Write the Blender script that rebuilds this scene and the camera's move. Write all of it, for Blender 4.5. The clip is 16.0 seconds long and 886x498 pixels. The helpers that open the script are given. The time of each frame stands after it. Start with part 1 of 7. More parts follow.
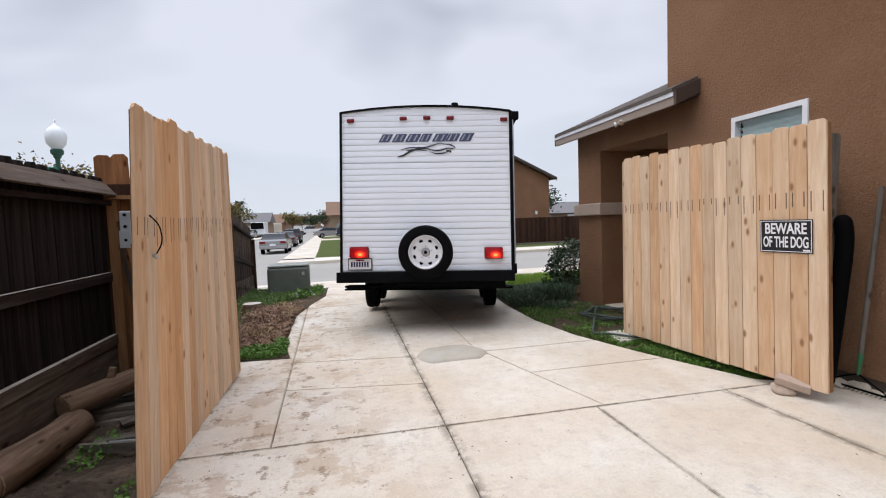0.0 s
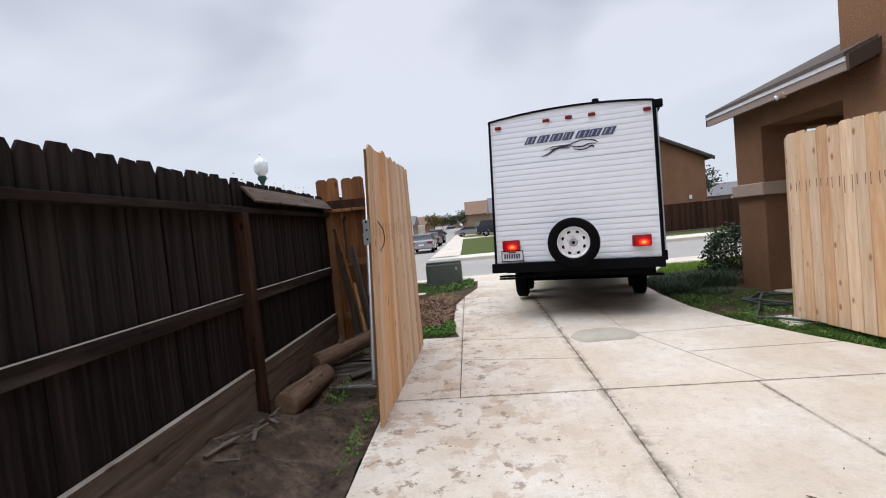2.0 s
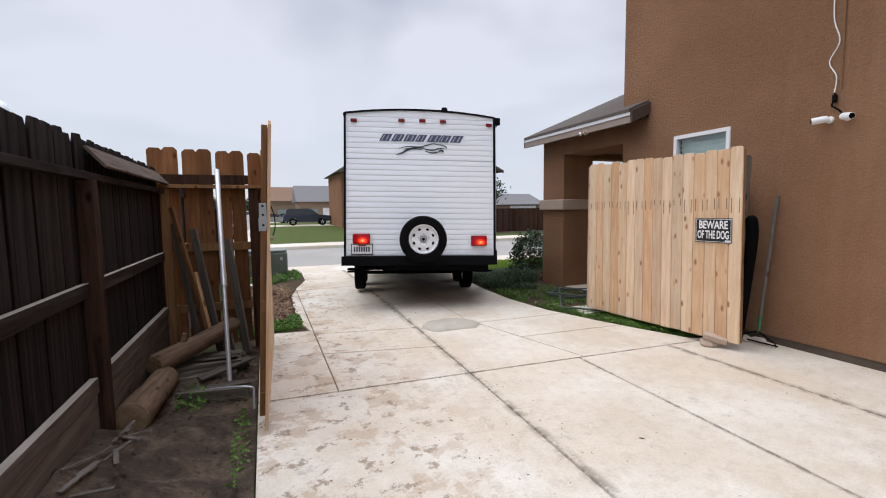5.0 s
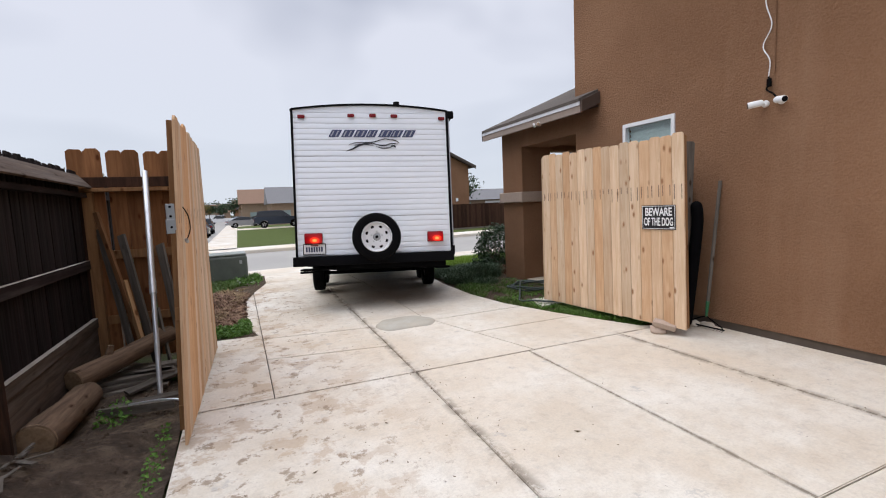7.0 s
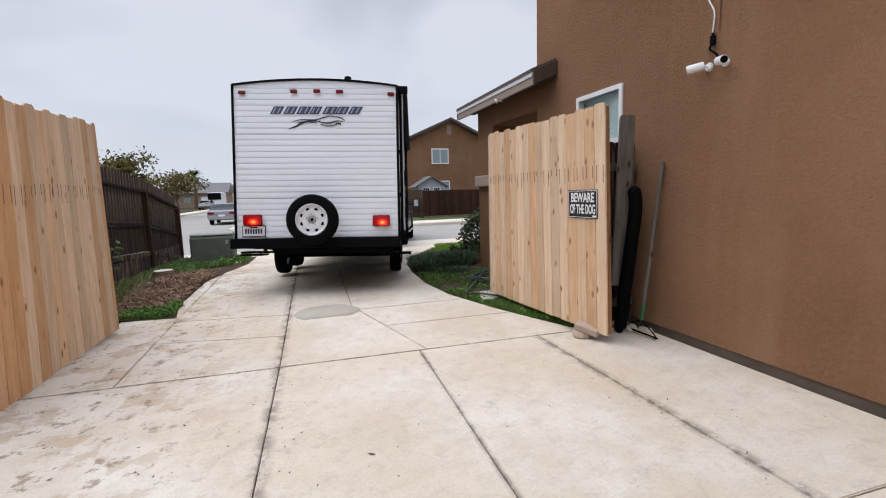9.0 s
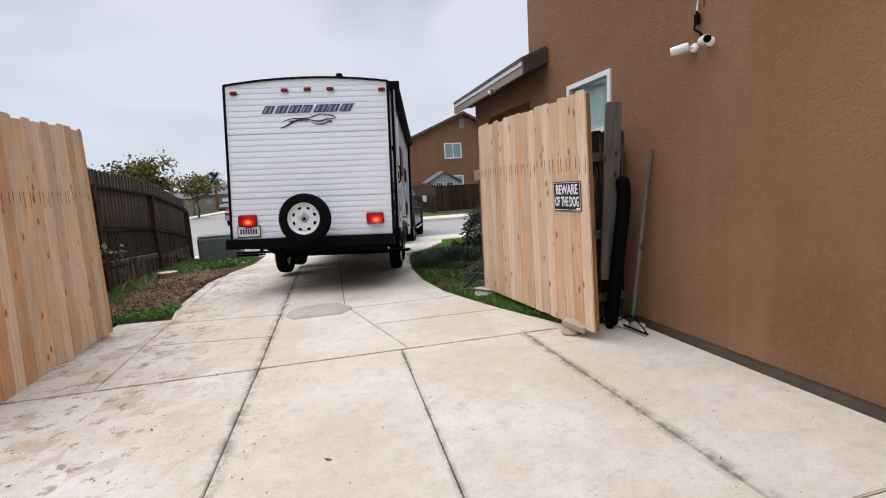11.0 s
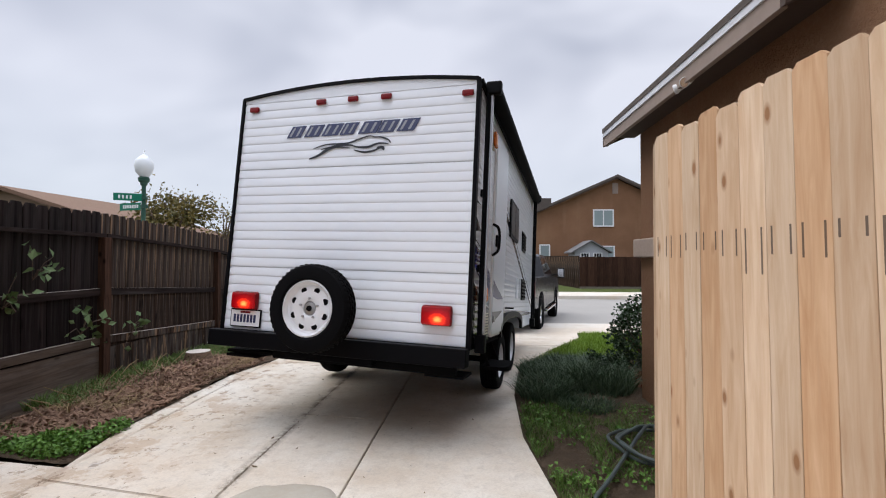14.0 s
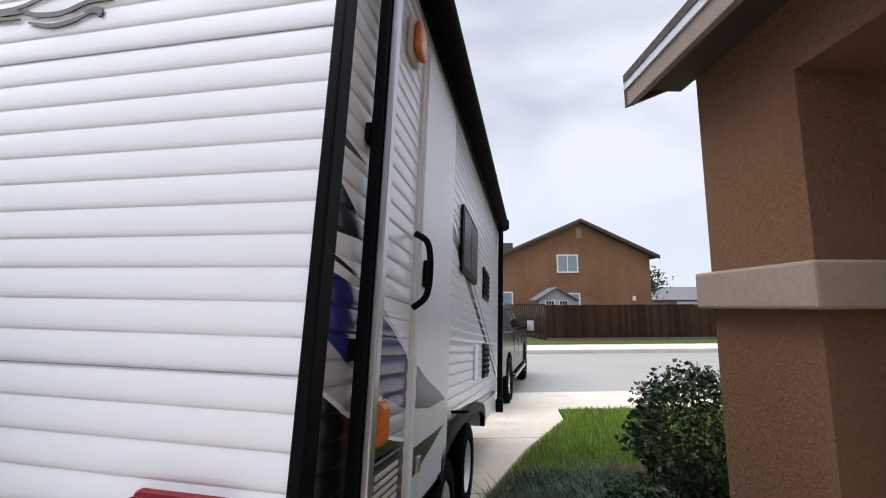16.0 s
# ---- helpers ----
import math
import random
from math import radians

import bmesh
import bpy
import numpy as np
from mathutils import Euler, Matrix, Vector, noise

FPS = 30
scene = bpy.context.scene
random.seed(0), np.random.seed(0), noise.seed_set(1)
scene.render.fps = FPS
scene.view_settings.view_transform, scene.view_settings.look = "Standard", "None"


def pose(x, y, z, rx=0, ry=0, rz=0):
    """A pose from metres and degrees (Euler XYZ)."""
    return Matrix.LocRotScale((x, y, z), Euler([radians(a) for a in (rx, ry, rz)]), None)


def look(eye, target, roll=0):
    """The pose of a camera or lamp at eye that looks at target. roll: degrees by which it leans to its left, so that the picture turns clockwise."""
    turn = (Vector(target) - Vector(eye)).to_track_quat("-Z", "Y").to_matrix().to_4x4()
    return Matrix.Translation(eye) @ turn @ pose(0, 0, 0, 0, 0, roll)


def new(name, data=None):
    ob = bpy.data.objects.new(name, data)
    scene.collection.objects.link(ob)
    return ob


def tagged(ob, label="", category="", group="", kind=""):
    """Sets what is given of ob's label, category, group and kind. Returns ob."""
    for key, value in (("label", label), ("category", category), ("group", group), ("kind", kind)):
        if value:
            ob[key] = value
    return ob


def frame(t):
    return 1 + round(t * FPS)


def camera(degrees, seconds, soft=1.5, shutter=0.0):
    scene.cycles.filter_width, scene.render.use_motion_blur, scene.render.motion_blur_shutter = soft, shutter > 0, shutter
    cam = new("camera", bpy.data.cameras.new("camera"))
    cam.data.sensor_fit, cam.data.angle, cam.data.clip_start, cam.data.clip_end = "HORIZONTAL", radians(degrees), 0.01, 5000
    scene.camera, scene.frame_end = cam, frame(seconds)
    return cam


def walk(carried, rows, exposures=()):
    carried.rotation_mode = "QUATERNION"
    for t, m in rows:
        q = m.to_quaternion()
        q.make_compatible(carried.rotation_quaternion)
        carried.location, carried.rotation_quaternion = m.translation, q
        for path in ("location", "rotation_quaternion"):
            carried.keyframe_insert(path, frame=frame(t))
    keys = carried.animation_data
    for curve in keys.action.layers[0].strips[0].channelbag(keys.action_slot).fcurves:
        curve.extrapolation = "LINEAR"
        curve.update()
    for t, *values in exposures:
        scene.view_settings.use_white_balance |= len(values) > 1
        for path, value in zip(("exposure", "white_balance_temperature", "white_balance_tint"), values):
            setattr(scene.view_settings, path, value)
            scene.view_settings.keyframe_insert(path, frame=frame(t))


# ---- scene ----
cam = camera(89.4, 16.0, soft=1.1)
METRES, EYE, TILT, LEAN, TURN = 10.067, 1.5, 0.0, 0.0, -13.7
PATH = [
    (0, (-0.088, 0.033, 1.526), (0.399, 1.969, 1.406), -2.0),
    (0.5, (-0.204, -0.16, 1.517), (0.097, 1.813, 1.38), -3.2),
    (1, (-0.368, -0.303, 1.567), (-0.36, 1.69, 1.406), -10.0),
    (1.5, (-0.394, -0.432, 1.521), (-0.811, 1.515, 1.332), -8.7),
    (2, (-0.355, -0.651, 1.524), (-0.472, 1.344, 1.429), -5.5),
    (2.5, (-0.385, -0.736, 1.556), (-0.138, 1.248, 1.516), -1.2),
    (3, (-0.498, -0.695, 1.572), (-0.067, 1.258, 1.568), -0.6),
    (3.5, (-0.637, -0.725, 1.556), (-0.06, 1.19, 1.513), -0.7),
    (4, (-0.855, -0.73, 1.561), (-0.191, 1.153, 1.436), -0.2),
    (6.3, (-1.157, -0.438, 1.594), (-0.375, 1.392, 1.401), -1.8),
    (6.5, (-1.071, -0.494, 1.575), (-0.283, 1.335, 1.387), -2.1),
    (7, (-0.719, -0.645, 1.547), (0.101, 1.169, 1.356), -2.6),
    (7.5, (-0.304, -0.679, 1.518), (0.534, 1.126, 1.318), -2.3),
    (8, (0.128, -0.713, 1.477), (0.929, 1.106, 1.261), -1.8),
    (8.5, (0.598, -0.775, 1.486), (1.313, 1.078, 1.248), -1.5),
    (9, (0.922, -0.773, 1.461), (1.532, 1.116, 1.211), -1.7),
    (11.3, (1.352, -0.786, 1.449), (1.877, 1.125, 1.179), -3.3),
    (11.5, (1.402, -0.662, 1.441), (1.956, 1.241, 1.172), -2.5),
    (12, (1.582, -0.191, 1.47), (2.096, 1.729, 1.255), -0.6),
    (12.5, (1.826, 0.318, 1.496), (2.143, 2.291, 1.404), -0.1),
    (12.6, (1.873, 0.435, 1.499), (2.147, 2.415, 1.431), -0.2),
    (13, (2.054, 0.947, 1.53), (2.194, 2.942, 1.533), 1.4),
    (13.5, (2.23, 1.59, 1.56), (2.243, 3.59, 1.581), 1.7),
    (14, (2.333, 2.263, 1.541), (2.244, 4.26, 1.581), 0.1),
    (14.5, (2.416, 2.925, 1.557), (2.155, 4.906, 1.645), -0.8),
    (15, (2.508, 3.606, 1.575), (2.256, 5.585, 1.727), -0.3),
    (15.5, (2.585, 4.227, 1.582), (2.463, 6.212, 1.791), -0.2),
    (16, (2.668, 4.823, 1.57), (2.751, 6.805, 1.825), -0.3),
]
walk(cam, [(t, look(eye, target, roll)) for t, eye, target, roll in PATH], [(0.0, 0.04), (6.5, 0.03), (9.0, -0.06), (12.5, 0.04), (14.5, 0.09), (15.5, 0.22), (16.0, 0.25)])

# ---- world and sun ----
world = bpy.data.worlds.new("overcast")
scene.world = world
world.use_nodes = True
wn, wl = world.node_tree.nodes, world.node_tree.links
wn.clear()
w_out = wn.new("ShaderNodeOutputWorld")
w_bg = wn.new("ShaderNodeBackground")
w_sky = wn.new("ShaderNodeTexSky")
w_sky.sky_type, w_sky.sun_disc = "NISHITA", False
w_sky.sun_elevation, w_sky.sun_rotation = radians(55), radians(274)
w_tc = wn.new("ShaderNodeTexCoord")
w_map = wn.new("ShaderNodeMapping")
w_map.inputs["Scale"].default_value = (1.0, 1.0, 2.1)
w_noise = wn.new("ShaderNodeTexNoise")
w_noise.inputs["Scale"].default_value = 1.7
w_noise.inputs["Detail"].default_value = 3.0
w_noise.inputs["Roughness"].default_value = 0.5
w_noise.inputs["Distortion"].default_value = 0.3
w_ramp = wn.new("ShaderNodeValToRGB")
w_ramp.color_ramp.elements[0].position, w_ramp.color_ramp.elements[0].color = 0.36, (0.40, 0.435, 0.545, 1)
w_ramp.color_ramp.elements[1].position, w_ramp.color_ramp.elements[1].color = 0.62, (0.76, 0.785, 0.89, 1)
# pale band low over the horizon
w_sep = wn.new("ShaderNodeSeparateXYZ")
w_low = wn.new("ShaderNodeMapRange")
w_low.inputs["From Min"].default_value, w_low.inputs["From Max"].default_value = 0.0, 0.34
w_mixlow = wn.new("ShaderNodeMixRGB")
w_mixlow.inputs["Color1"].default_value = (0.72, 0.775, 0.87, 1)
w_mixsky = wn.new("ShaderNodeMixRGB")
w_mixsky.inputs["Fac"].default_value = 0.94
w_dim = wn.new("ShaderNodeMixRGB")
w_dim.blend_type, w_dim.inputs["Fac"].default_value = "MULTIPLY", 1.0
w_dim.inputs["Color2"].default_value = (0.12, 0.12, 0.12, 1)
wl.new(w_tc.outputs["Generated"], w_map.inputs["Vector"])
wl.new(w_map.outputs["Vector"], w_noise.inputs["Vector"])
wl.new(w_noise.outputs["Fac"], w_ramp.inputs["Fac"])
wl.new(w_tc.outputs["Generated"], w_sep.inputs["Vector"])
wl.new(w_sep.outputs["Z"], w_low.inputs["Value"])
wl.new(w_low.outputs["Result"], w_mixlow.inputs["Fac"])
wl.new(w_ramp.outputs["Color"], w_mixlow.inputs["Color2"])
wl.new(w_sky.outputs["Color"], w_dim.inputs["Color1"])
wl.new(w_dim.outputs["Color"], w_mixsky.inputs["Color1"])
wl.new(w_mixlow.outputs["Color"], w_mixsky.inputs["Color2"])
wl.new(w_mixsky.outputs["Color"], w_bg.inputs["Color"])
w_up = wn.new("ShaderNodeMapRange")
w_up.interpolation_type = "SMOOTHSTEP"
w_up.inputs["From Min"].default_value, w_up.inputs["From Max"].default_value = 0.60, 1.0
w_up.inputs["To Min"].default_value, w_up.inputs["To Max"].default_value = 1.0, 4.4
wl.new(w_sep.outputs["Z"], w_up.inputs["Value"])
wl.new(w_up.outputs["Result"], w_bg.inputs["Strength"])
wl.new(w_bg.outputs["Background"], w_out.inputs["Surface"])

sun_data = bpy.data.lights.new("sun", "SUN")
sun_data.energy, sun_data.angle, sun_data.color = 1.25, radians(60), (1.0, 0.975, 0.94)
sun = new("sun", sun_data)
sun.matrix_world = look((-16, 1, 23), (0, 0, 0))


# ---- materials ----
class Nodes:
    """Small helper round one material's node tree."""

    def __init__(self, name, rough=0.8, metal=0.0, spec=0.3):
        self.mat = bpy.data.materials.new(name)
        self.mat.use_nodes = True
        self.n, self.l = self.mat.node_tree.nodes, self.mat.node_tree.links
        self.b = self.n["Principled BSDF"]
        self.b.inputs["Roughness"].default_value = rough
        self.b.inputs["Metallic"].default_value = metal
        self.b.inputs["Specular IOR Level"].default_value = spec
        self.tc = self.n.new("ShaderNodeTexCoord")

    def coords(self, scale=(1, 1, 1), kind="Object"):
        m = self.n.new("ShaderNodeMapping")
        m.inputs["Scale"].default_value = scale
        self.l.new(self.tc.outputs[kind], m.inputs["Vector"])
        return m.outputs["Vector"]

    def world(self, scale=(1, 1, 1)):
        g = self.n.new("ShaderNodeNewGeometry")
        m = self.n.new("ShaderNodeMapping")
        m.inputs["Scale"].default_value = scale
        self.l.new(g.outputs["Position"], m.inputs["Vector"])
        return m.outputs["Vector"]

    def noise(self, vec, scale, detail=4.0, rough=0.55, dist=0.0):
        t = self.n.new("ShaderNodeTexNoise")
        t.inputs["Scale"].default_value, t.inputs["Detail"].default_value = scale, detail
        t.inputs["Roughness"].default_value, t.inputs["Distortion"].default_value = rough, dist
        self.l.new(vec, t.inputs["Vector"])
        return t.outputs["Fac"]

    def voronoi(self, vec, scale, feature="F1"):
        t = self.n.new("ShaderNodeTexVoronoi")
        t.feature = feature
        t.inputs["Scale"].default_value = scale
        self.l.new(vec, t.inputs["Vector"])
        return t.outputs["Distance"]

    def ramp(self, fac, *stops):
        r = self.n.new("ShaderNodeValToRGB")
        e = r.color_ramp.elements
        while len(e) < len(stops):
            e.new(0.5)
        for el, (p, c) in zip(e, stops):
            el.position = p
            el.color = (*c, 1) if isinstance(c, tuple) else (c, c, c, 1)
        self.l.new(fac, r.inputs["Fac"])
        return r.outputs["Color"]

    def mix(self, fac, a, b, blend="MIX"):
        m = self.n.new("ShaderNodeMixRGB")
        m.blend_type = blend
        for sock, v in (("Fac", fac), ("Color1", a), ("Color2", b)):
            if isinstance(v, (int, float)) and sock == "Fac":
                m.inputs[sock].default_value = v
            elif isinstance(v, tuple):
                m.inputs[sock].default_value = (*v, 1)
            else:
                self.l.new(v, m.inputs[sock])
        return m.outputs["Color"]

    def math(self, op, a, b=0.0):
        m = self.n.new("ShaderNodeMath")
        m.operation = op
        for i, v in enumerate((a, b)):
            if isinstance(v, (int, float)):
                m.inputs[i].default_value = v
            else:
                self.l.new(v, m.inputs[i])
        return m.outputs[0]

    def random(self):
        return self.n.new("ShaderNodeObjectInfo").outputs["Random"]

    def color(self, c):
        if isinstance(c, tuple):
            self.b.inputs["Base Color"].default_value = (*c, 1)
        else:
            self.l.new(c, self.b.inputs["Base Color"])
        return self

    def rough(self, v):
        self.l.new(v, self.b.inputs["Roughness"])
        return self

    def bump(self, h, strength=0.3, dist=0.01):
        b = self.n.new("ShaderNodeBump")
        b.inputs["Strength"].default_value, b.inputs["Distance"].default_value = strength, dist
        self.l.new(h, b.inputs["Height"])
        self.l.new(b.outputs["Normal"], self.b.inputs["Normal"])
        return self


def plain(name, c, rough=0.6, metal=0.0, spec=0.4, vary=0.15, scale=14.0, bump=0.05):
    """A painted, moulded or metal surface with slight unevenness."""
    k = Nodes(name, rough, metal, spec)
    f = k.noise(k.coords(), scale, 5)
    k.color(k.mix(f, tuple(v * (1 - vary) for v in c), tuple(min(1, v * (1 + vary)) for v in c)))
    if bump:
        k.bump(k.noise(k.coords(), scale * 6, 3), bump, 0.004)
    return k.mat


def wood(name, light, dark, grain_dir="z", stains=False, knots=True, weather=0.0, rand=0.35, alt=None, peel=0.0):
    """Sawn timber: long grain along one local axis, knots, tone that differs from board to board."""
    k = Nodes(name, 0.86, 0, 0.10)
    long_, across = (2.2, 26.0)
    sc = {"z": (across, across, long_), "y": (across, long_, across), "x": (long_, across, across)}[grain_dir]
    off = k.n.new("ShaderNodeVectorMath")
    off.operation = "ADD"
    rnd = k.random()
    cmb = k.n.new("ShaderNodeCombineXYZ")
    for i in range(3):
        k.l.new(k.math("MULTIPLY", rnd, 37.0 + 11 * i), cmb.inputs[i])
    k.l.new(k.tc.outputs["Object"], off.inputs[0])
    k.l.new(cmb.outputs[0], off.inputs[1])
    mp = k.n.new("ShaderNodeMapping")
    mp.inputs["Scale"].default_value = sc
    k.l.new(off.outputs[0], mp.inputs["Vector"])
    grain = k.noise(mp.outputs["Vector"], 1.0, 6, 0.6, 0.6)
    col = k.ramp(grain, (0.28, dark), (0.68, light))
    broad = k.noise(off.outputs[0], 2.2, 3)
    col = k.mix(k.math("MULTIPLY", broad, 0.5), col, tuple(0.55 * d + 0.1 * l for d, l in zip(dark, light)))
    if alt:
        other = k.math("FRACT", k.math("MULTIPLY", rnd, 7.31))
        col = k.mix(k.ramp(other, (0.3, 0.0), (1.0, 0.8)), col, k.mix(1.0, col, alt, "MULTIPLY"))
        heart = k.noise(k.coords((9.0, 9.0, 0.9)), 1.0, 3, 0.5, 1.2)
        col = k.mix(k.ramp(heart, (0.52, 0.0), (0.66, 0.4)), col, tuple(0.85 * d for d in dark))
    tone = k.ramp(rnd, (0.0, 1.0 - rand), (1.0, 1.0))
    col = k.mix(1.0, col, tone, "MULTIPLY")
    if knots:
        mk = k.n.new("ShaderNodeMapping")
        s = {"z": (8.5, 8.5, 3.9), "y": (8.5, 3.9, 8.5), "x": (3.9, 8.5, 8.5)}[grain_dir]
        mk.inputs["Scale"].default_value = s
        k.l.new(off.outputs[0], mk.inputs["Vector"])
        v = k.voronoi(mk.outputs["Vector"], 1.0)
        col = k.mix(k.ramp(v, (0.085, 0.9), (0.115, 0.5), (0.19, 0.0)), col, (0.42 * dark[0], 0.30 * dark[1], 0.22 * dark[2]))
    if weather:
        wv = k.noise(k.coords(sc), 0.35, 5, 0.65)
        col = k.mix(k.ramp(wv, (0.45, 0.0), (0.75, weather)), col, (0.33, 0.30, 0.27))
    if peel:
        pv = k.noise(k.coords((30.0, 30.0, 3.2)), 0.5, 6, 0.6)
        col = k.mix(k.ramp(pv, (0.55, 0.0), (0.61, peel)), col, (0.34, 0.21, 0.12))
    if stains:
        sep = k.n.new("ShaderNodeSeparateXYZ")
        k.l.new(k.tc.outputs["Object"], sep.inputs[0])
        near = k.math("LESS_THAN", k.math("ABSOLUTE", k.math("SUBTRACT", k.math("ABSOLUTE", sep.outputs[0]), 0.042)), 0.0045)
        hgt = k.math("ADD", k.math("MULTIPLY", rnd, -0.13), STAIN_Z - 0.05)
        drip = k.math("MULTIPLY", k.math("LESS_THAN", sep.outputs[2], STAIN_Z), k.math("GREATER_THAN", sep.outputs[2], hgt))
        col = k.mix(k.math("MULTIPLY", k.math("MULTIPLY", near, drip), 0.8), col, (0.045, 0.035, 0.035))
    k.color(col)
    k.bump(grain, 0.35, 0.004)
    return k.mat


STAIN_Z = 1.58


def make_concrete(name, tint=(1, 1, 1), dirt=1.0):
    """Poured concrete: cream and grey clouds, soil stains towards the fence, dirt along the old joints."""
    k = Nodes(name, 0.88, 0, 0.2)
    w = k.world()
    sep = k.n.new("ShaderNodeSeparateXYZ")
    k.l.new(w, sep.inputs[0])
    px, py = sep.outputs[0], sep.outputs[1]
    fine = k.noise(w, 55, 6, 0.75)
    mid = k.noise(w, 0.9, 8, 0.68)
    broad = k.noise(w, 0.35, 5, 0.6)
    grit = k.noise(w, 9, 8, 0.78)
    c1 = tuple(a * b for a, b in zip((0.585, 0.505, 0.400), tint))
    c2 = tuple(a * b for a, b in zip((0.690, 0.640, 0.555), tint))
    col = k.mix(k.ramp(mid, (0.40, 0.0), (0.60, 1.0)), c1, c2)
    col = k.mix(k.ramp(broad, (0.47, 0.0), (0.60, 0.55)), col, (0.62, 0.51, 0.38))
    col = k.mix(k.ramp(grit, (0.50, 0.0), (0.66, 0.38)), col, (0.40, 0.35, 0.29))
    col = k.mix(k.ramp(fine, (0.3, 0.30), (0.55, 0.0)), col, (0.33, 0.29, 0.25))
    if dirt >= 1.0:
        # brown soil stains, strongest beside the soil strip
        near_soil = k.ramp(k.math("MULTIPLY", k.math("ADD", px, 1.3), 0.4), (0.0, 1.0), (0.42, 0.9), (0.72, 0.22), (1.0, 0.12))
        s1 = k.noise(w, 2.3, 10, 0.72)
        patch = k.math("MULTIPLY", k.ramp(s1, (0.515, 0.0), (0.555, 1.0)), near_soil)
        col = k.mix(k.math("MULTIPLY", patch, 0.48), col, (0.36, 0.235, 0.135))
        s3 = k.noise(w, 6.5, 10, 0.74)
        patch = k.math("MULTIPLY", k.ramp(s3, (0.56, 0.0), (0.60, 1.0)), near_soil)
        col = k.mix(k.math("MULTIPLY", patch, 0.75), col, (0.21, 0.14, 0.085))
        # grimy joints
        line_a = k.math("ABSOLUTE", k.math("SUBTRACT", px, k.math("ADD", k.math("MULTIPLY", py, 0.028), 0.595)))
        line_b = k.math("ADD", k.math("ABSOLUTE", k.math("SUBTRACT", px, k.math("ADD", k.math("MULTIPLY", py, 0.043), 1.797))), k.math("MULTIPLY", k.math("GREATER_THAN", py, 3.1), 9.0))
        line_c = k.math("ADD", k.math("ABSOLUTE", k.math("SUBTRACT", px, 3.135)), k.math("MULTIPLY", k.math("GREATER_THAN", py, 3.2), 9.0))
        line_t = k.math("ABSOLUTE", k.math("SUBTRACT", py, k.math("ADD", k.math("MULTIPLY", px, -0.0433), 3.247)))
        grime = k.noise(w, 5.5, 9, 0.74)
        for line, wid in ((line_a, 0.075), (line_b, 0.035), (line_c, 0.075), (line_t, 0.028)):
            m = k.math("MULTIPLY", k.ramp(k.math("DIVIDE", line, wid), (0.0, 1.0), (0.35, 0.75), (1.0, 0.0)), k.ramp(grime, (0.46, 0.15), (0.54, 1.0)))
            col = k.mix(k.math("MULTIPLY", m, 0.72), col, (0.17, 0.135, 0.10))
        # grey scuffs
        d1 = k.ramp(k.noise(w, 1.7, 10, 0.74), (0.615, 0.0), (0.645, 0.42))
        col = k.mix(d1, col, (0.33, 0.315, 0.30))
    v = k.voronoi(w, 6.0)
    col = k.mix(k.ramp(v, (0.025, 0.7 * dirt), (0.05, 0.0)), col, (0.10, 0.08, 0.065))
    k.color(col)
    k.bump(k.mix(0.4, fine, mid), 0.25, 0.006)
    return k.mat


def make_stucco():
    k = Nodes("stucco", 0.93, 0, 0.1)
    w = k.world()
    lumps = k.noise(w, 42, 6, 0.6, 0.6)
    fine = k.noise(w, 120, 3)
    broad = k.noise(w, 0.5, 4, 0.6)
    streak = k.noise(k.world((1.2, 1.2, 0.12)), 1.6, 4)
    col = k.mix(k.ramp(broad, (0.35, 0.0), (0.7, 1.0)), (0.222, 0.117, 0.065), (0.292, 0.160, 0.092))
    col = k.mix(k.ramp(streak, (0.55, 0.0), (0.75, 0.35)), col, (0.35, 0.215, 0.137))
    # lumps tinted paler: relief shading put into the colour, besides the bump
    col = k.mix(k.ramp(lumps, (0.45, 0.0), (0.75, 0.30)), col, (0.35, 0.215, 0.137))
    k.color(col)
    hgt = k.mix(0.15, k.ramp(lumps, (0.36, 0.0), (0.62, 1.0)), fine)
    k.bump(hgt, 0.8, 0.010)
    return k.mat


M = {}
M["concrete"] = make_concrete("concrete")
M["kerb"] = make_concrete("kerb_concrete", (0.95, 0.97, 1.0), 0.5)
M["stucco"] = make_stucco()
M["cedar"] = wood("pale_new_boards", (0.90, 0.715, 0.525), (0.68, 0.455, 0.28), "z", stains=True, rand=0.26, alt=(0.90, 0.64, 0.41))
M["cedar_edge"] = wood("orange_brown_timber", (0.40, 0.215, 0.10), (0.22, 0.11, 0.05), "z", rand=0.3)
M["redwood"] = wood("reddish_fence_boards", (0.40, 0.185, 0.080), (0.20, 0.082, 0.034), "z", rand=0.4)
M["dark_fence"] = wood("dark_brown_stained_boards", (0.026, 0.0155, 0.0145), (0.0065, 0.0042, 0.0042), "z", weather=0.13, rand=0.55)
M["dark_rail"] = wood("dark_stained_rail", (0.036, 0.023, 0.020), (0.011, 0.007, 0.0065), "y", weather=0.14, rand=0.3)
M["rail_cap"] = wood("pale_rail_top", (0.68, 0.60, 0.52), (0.40, 0.34, 0.28), "y", rand=0.3)
M["low_rail"] = wood("soil_splashed_rail", (0.17, 0.125, 0.095), (0.065, 0.046, 0.036), "y", weather=0.3, rand=0.25)
M["dark_post"] = wood("dark_stained_post", (0.105, 0.052, 0.032), (0.022, 0.013, 0.010), "z", rand=0.3)
M["old_fence"] = wood("weathered_brown_boards", (0.070, 0.041, 0.027), (0.009, 0.006, 0.005), "z", weather=0.34, rand=0.42, peel=0.55)
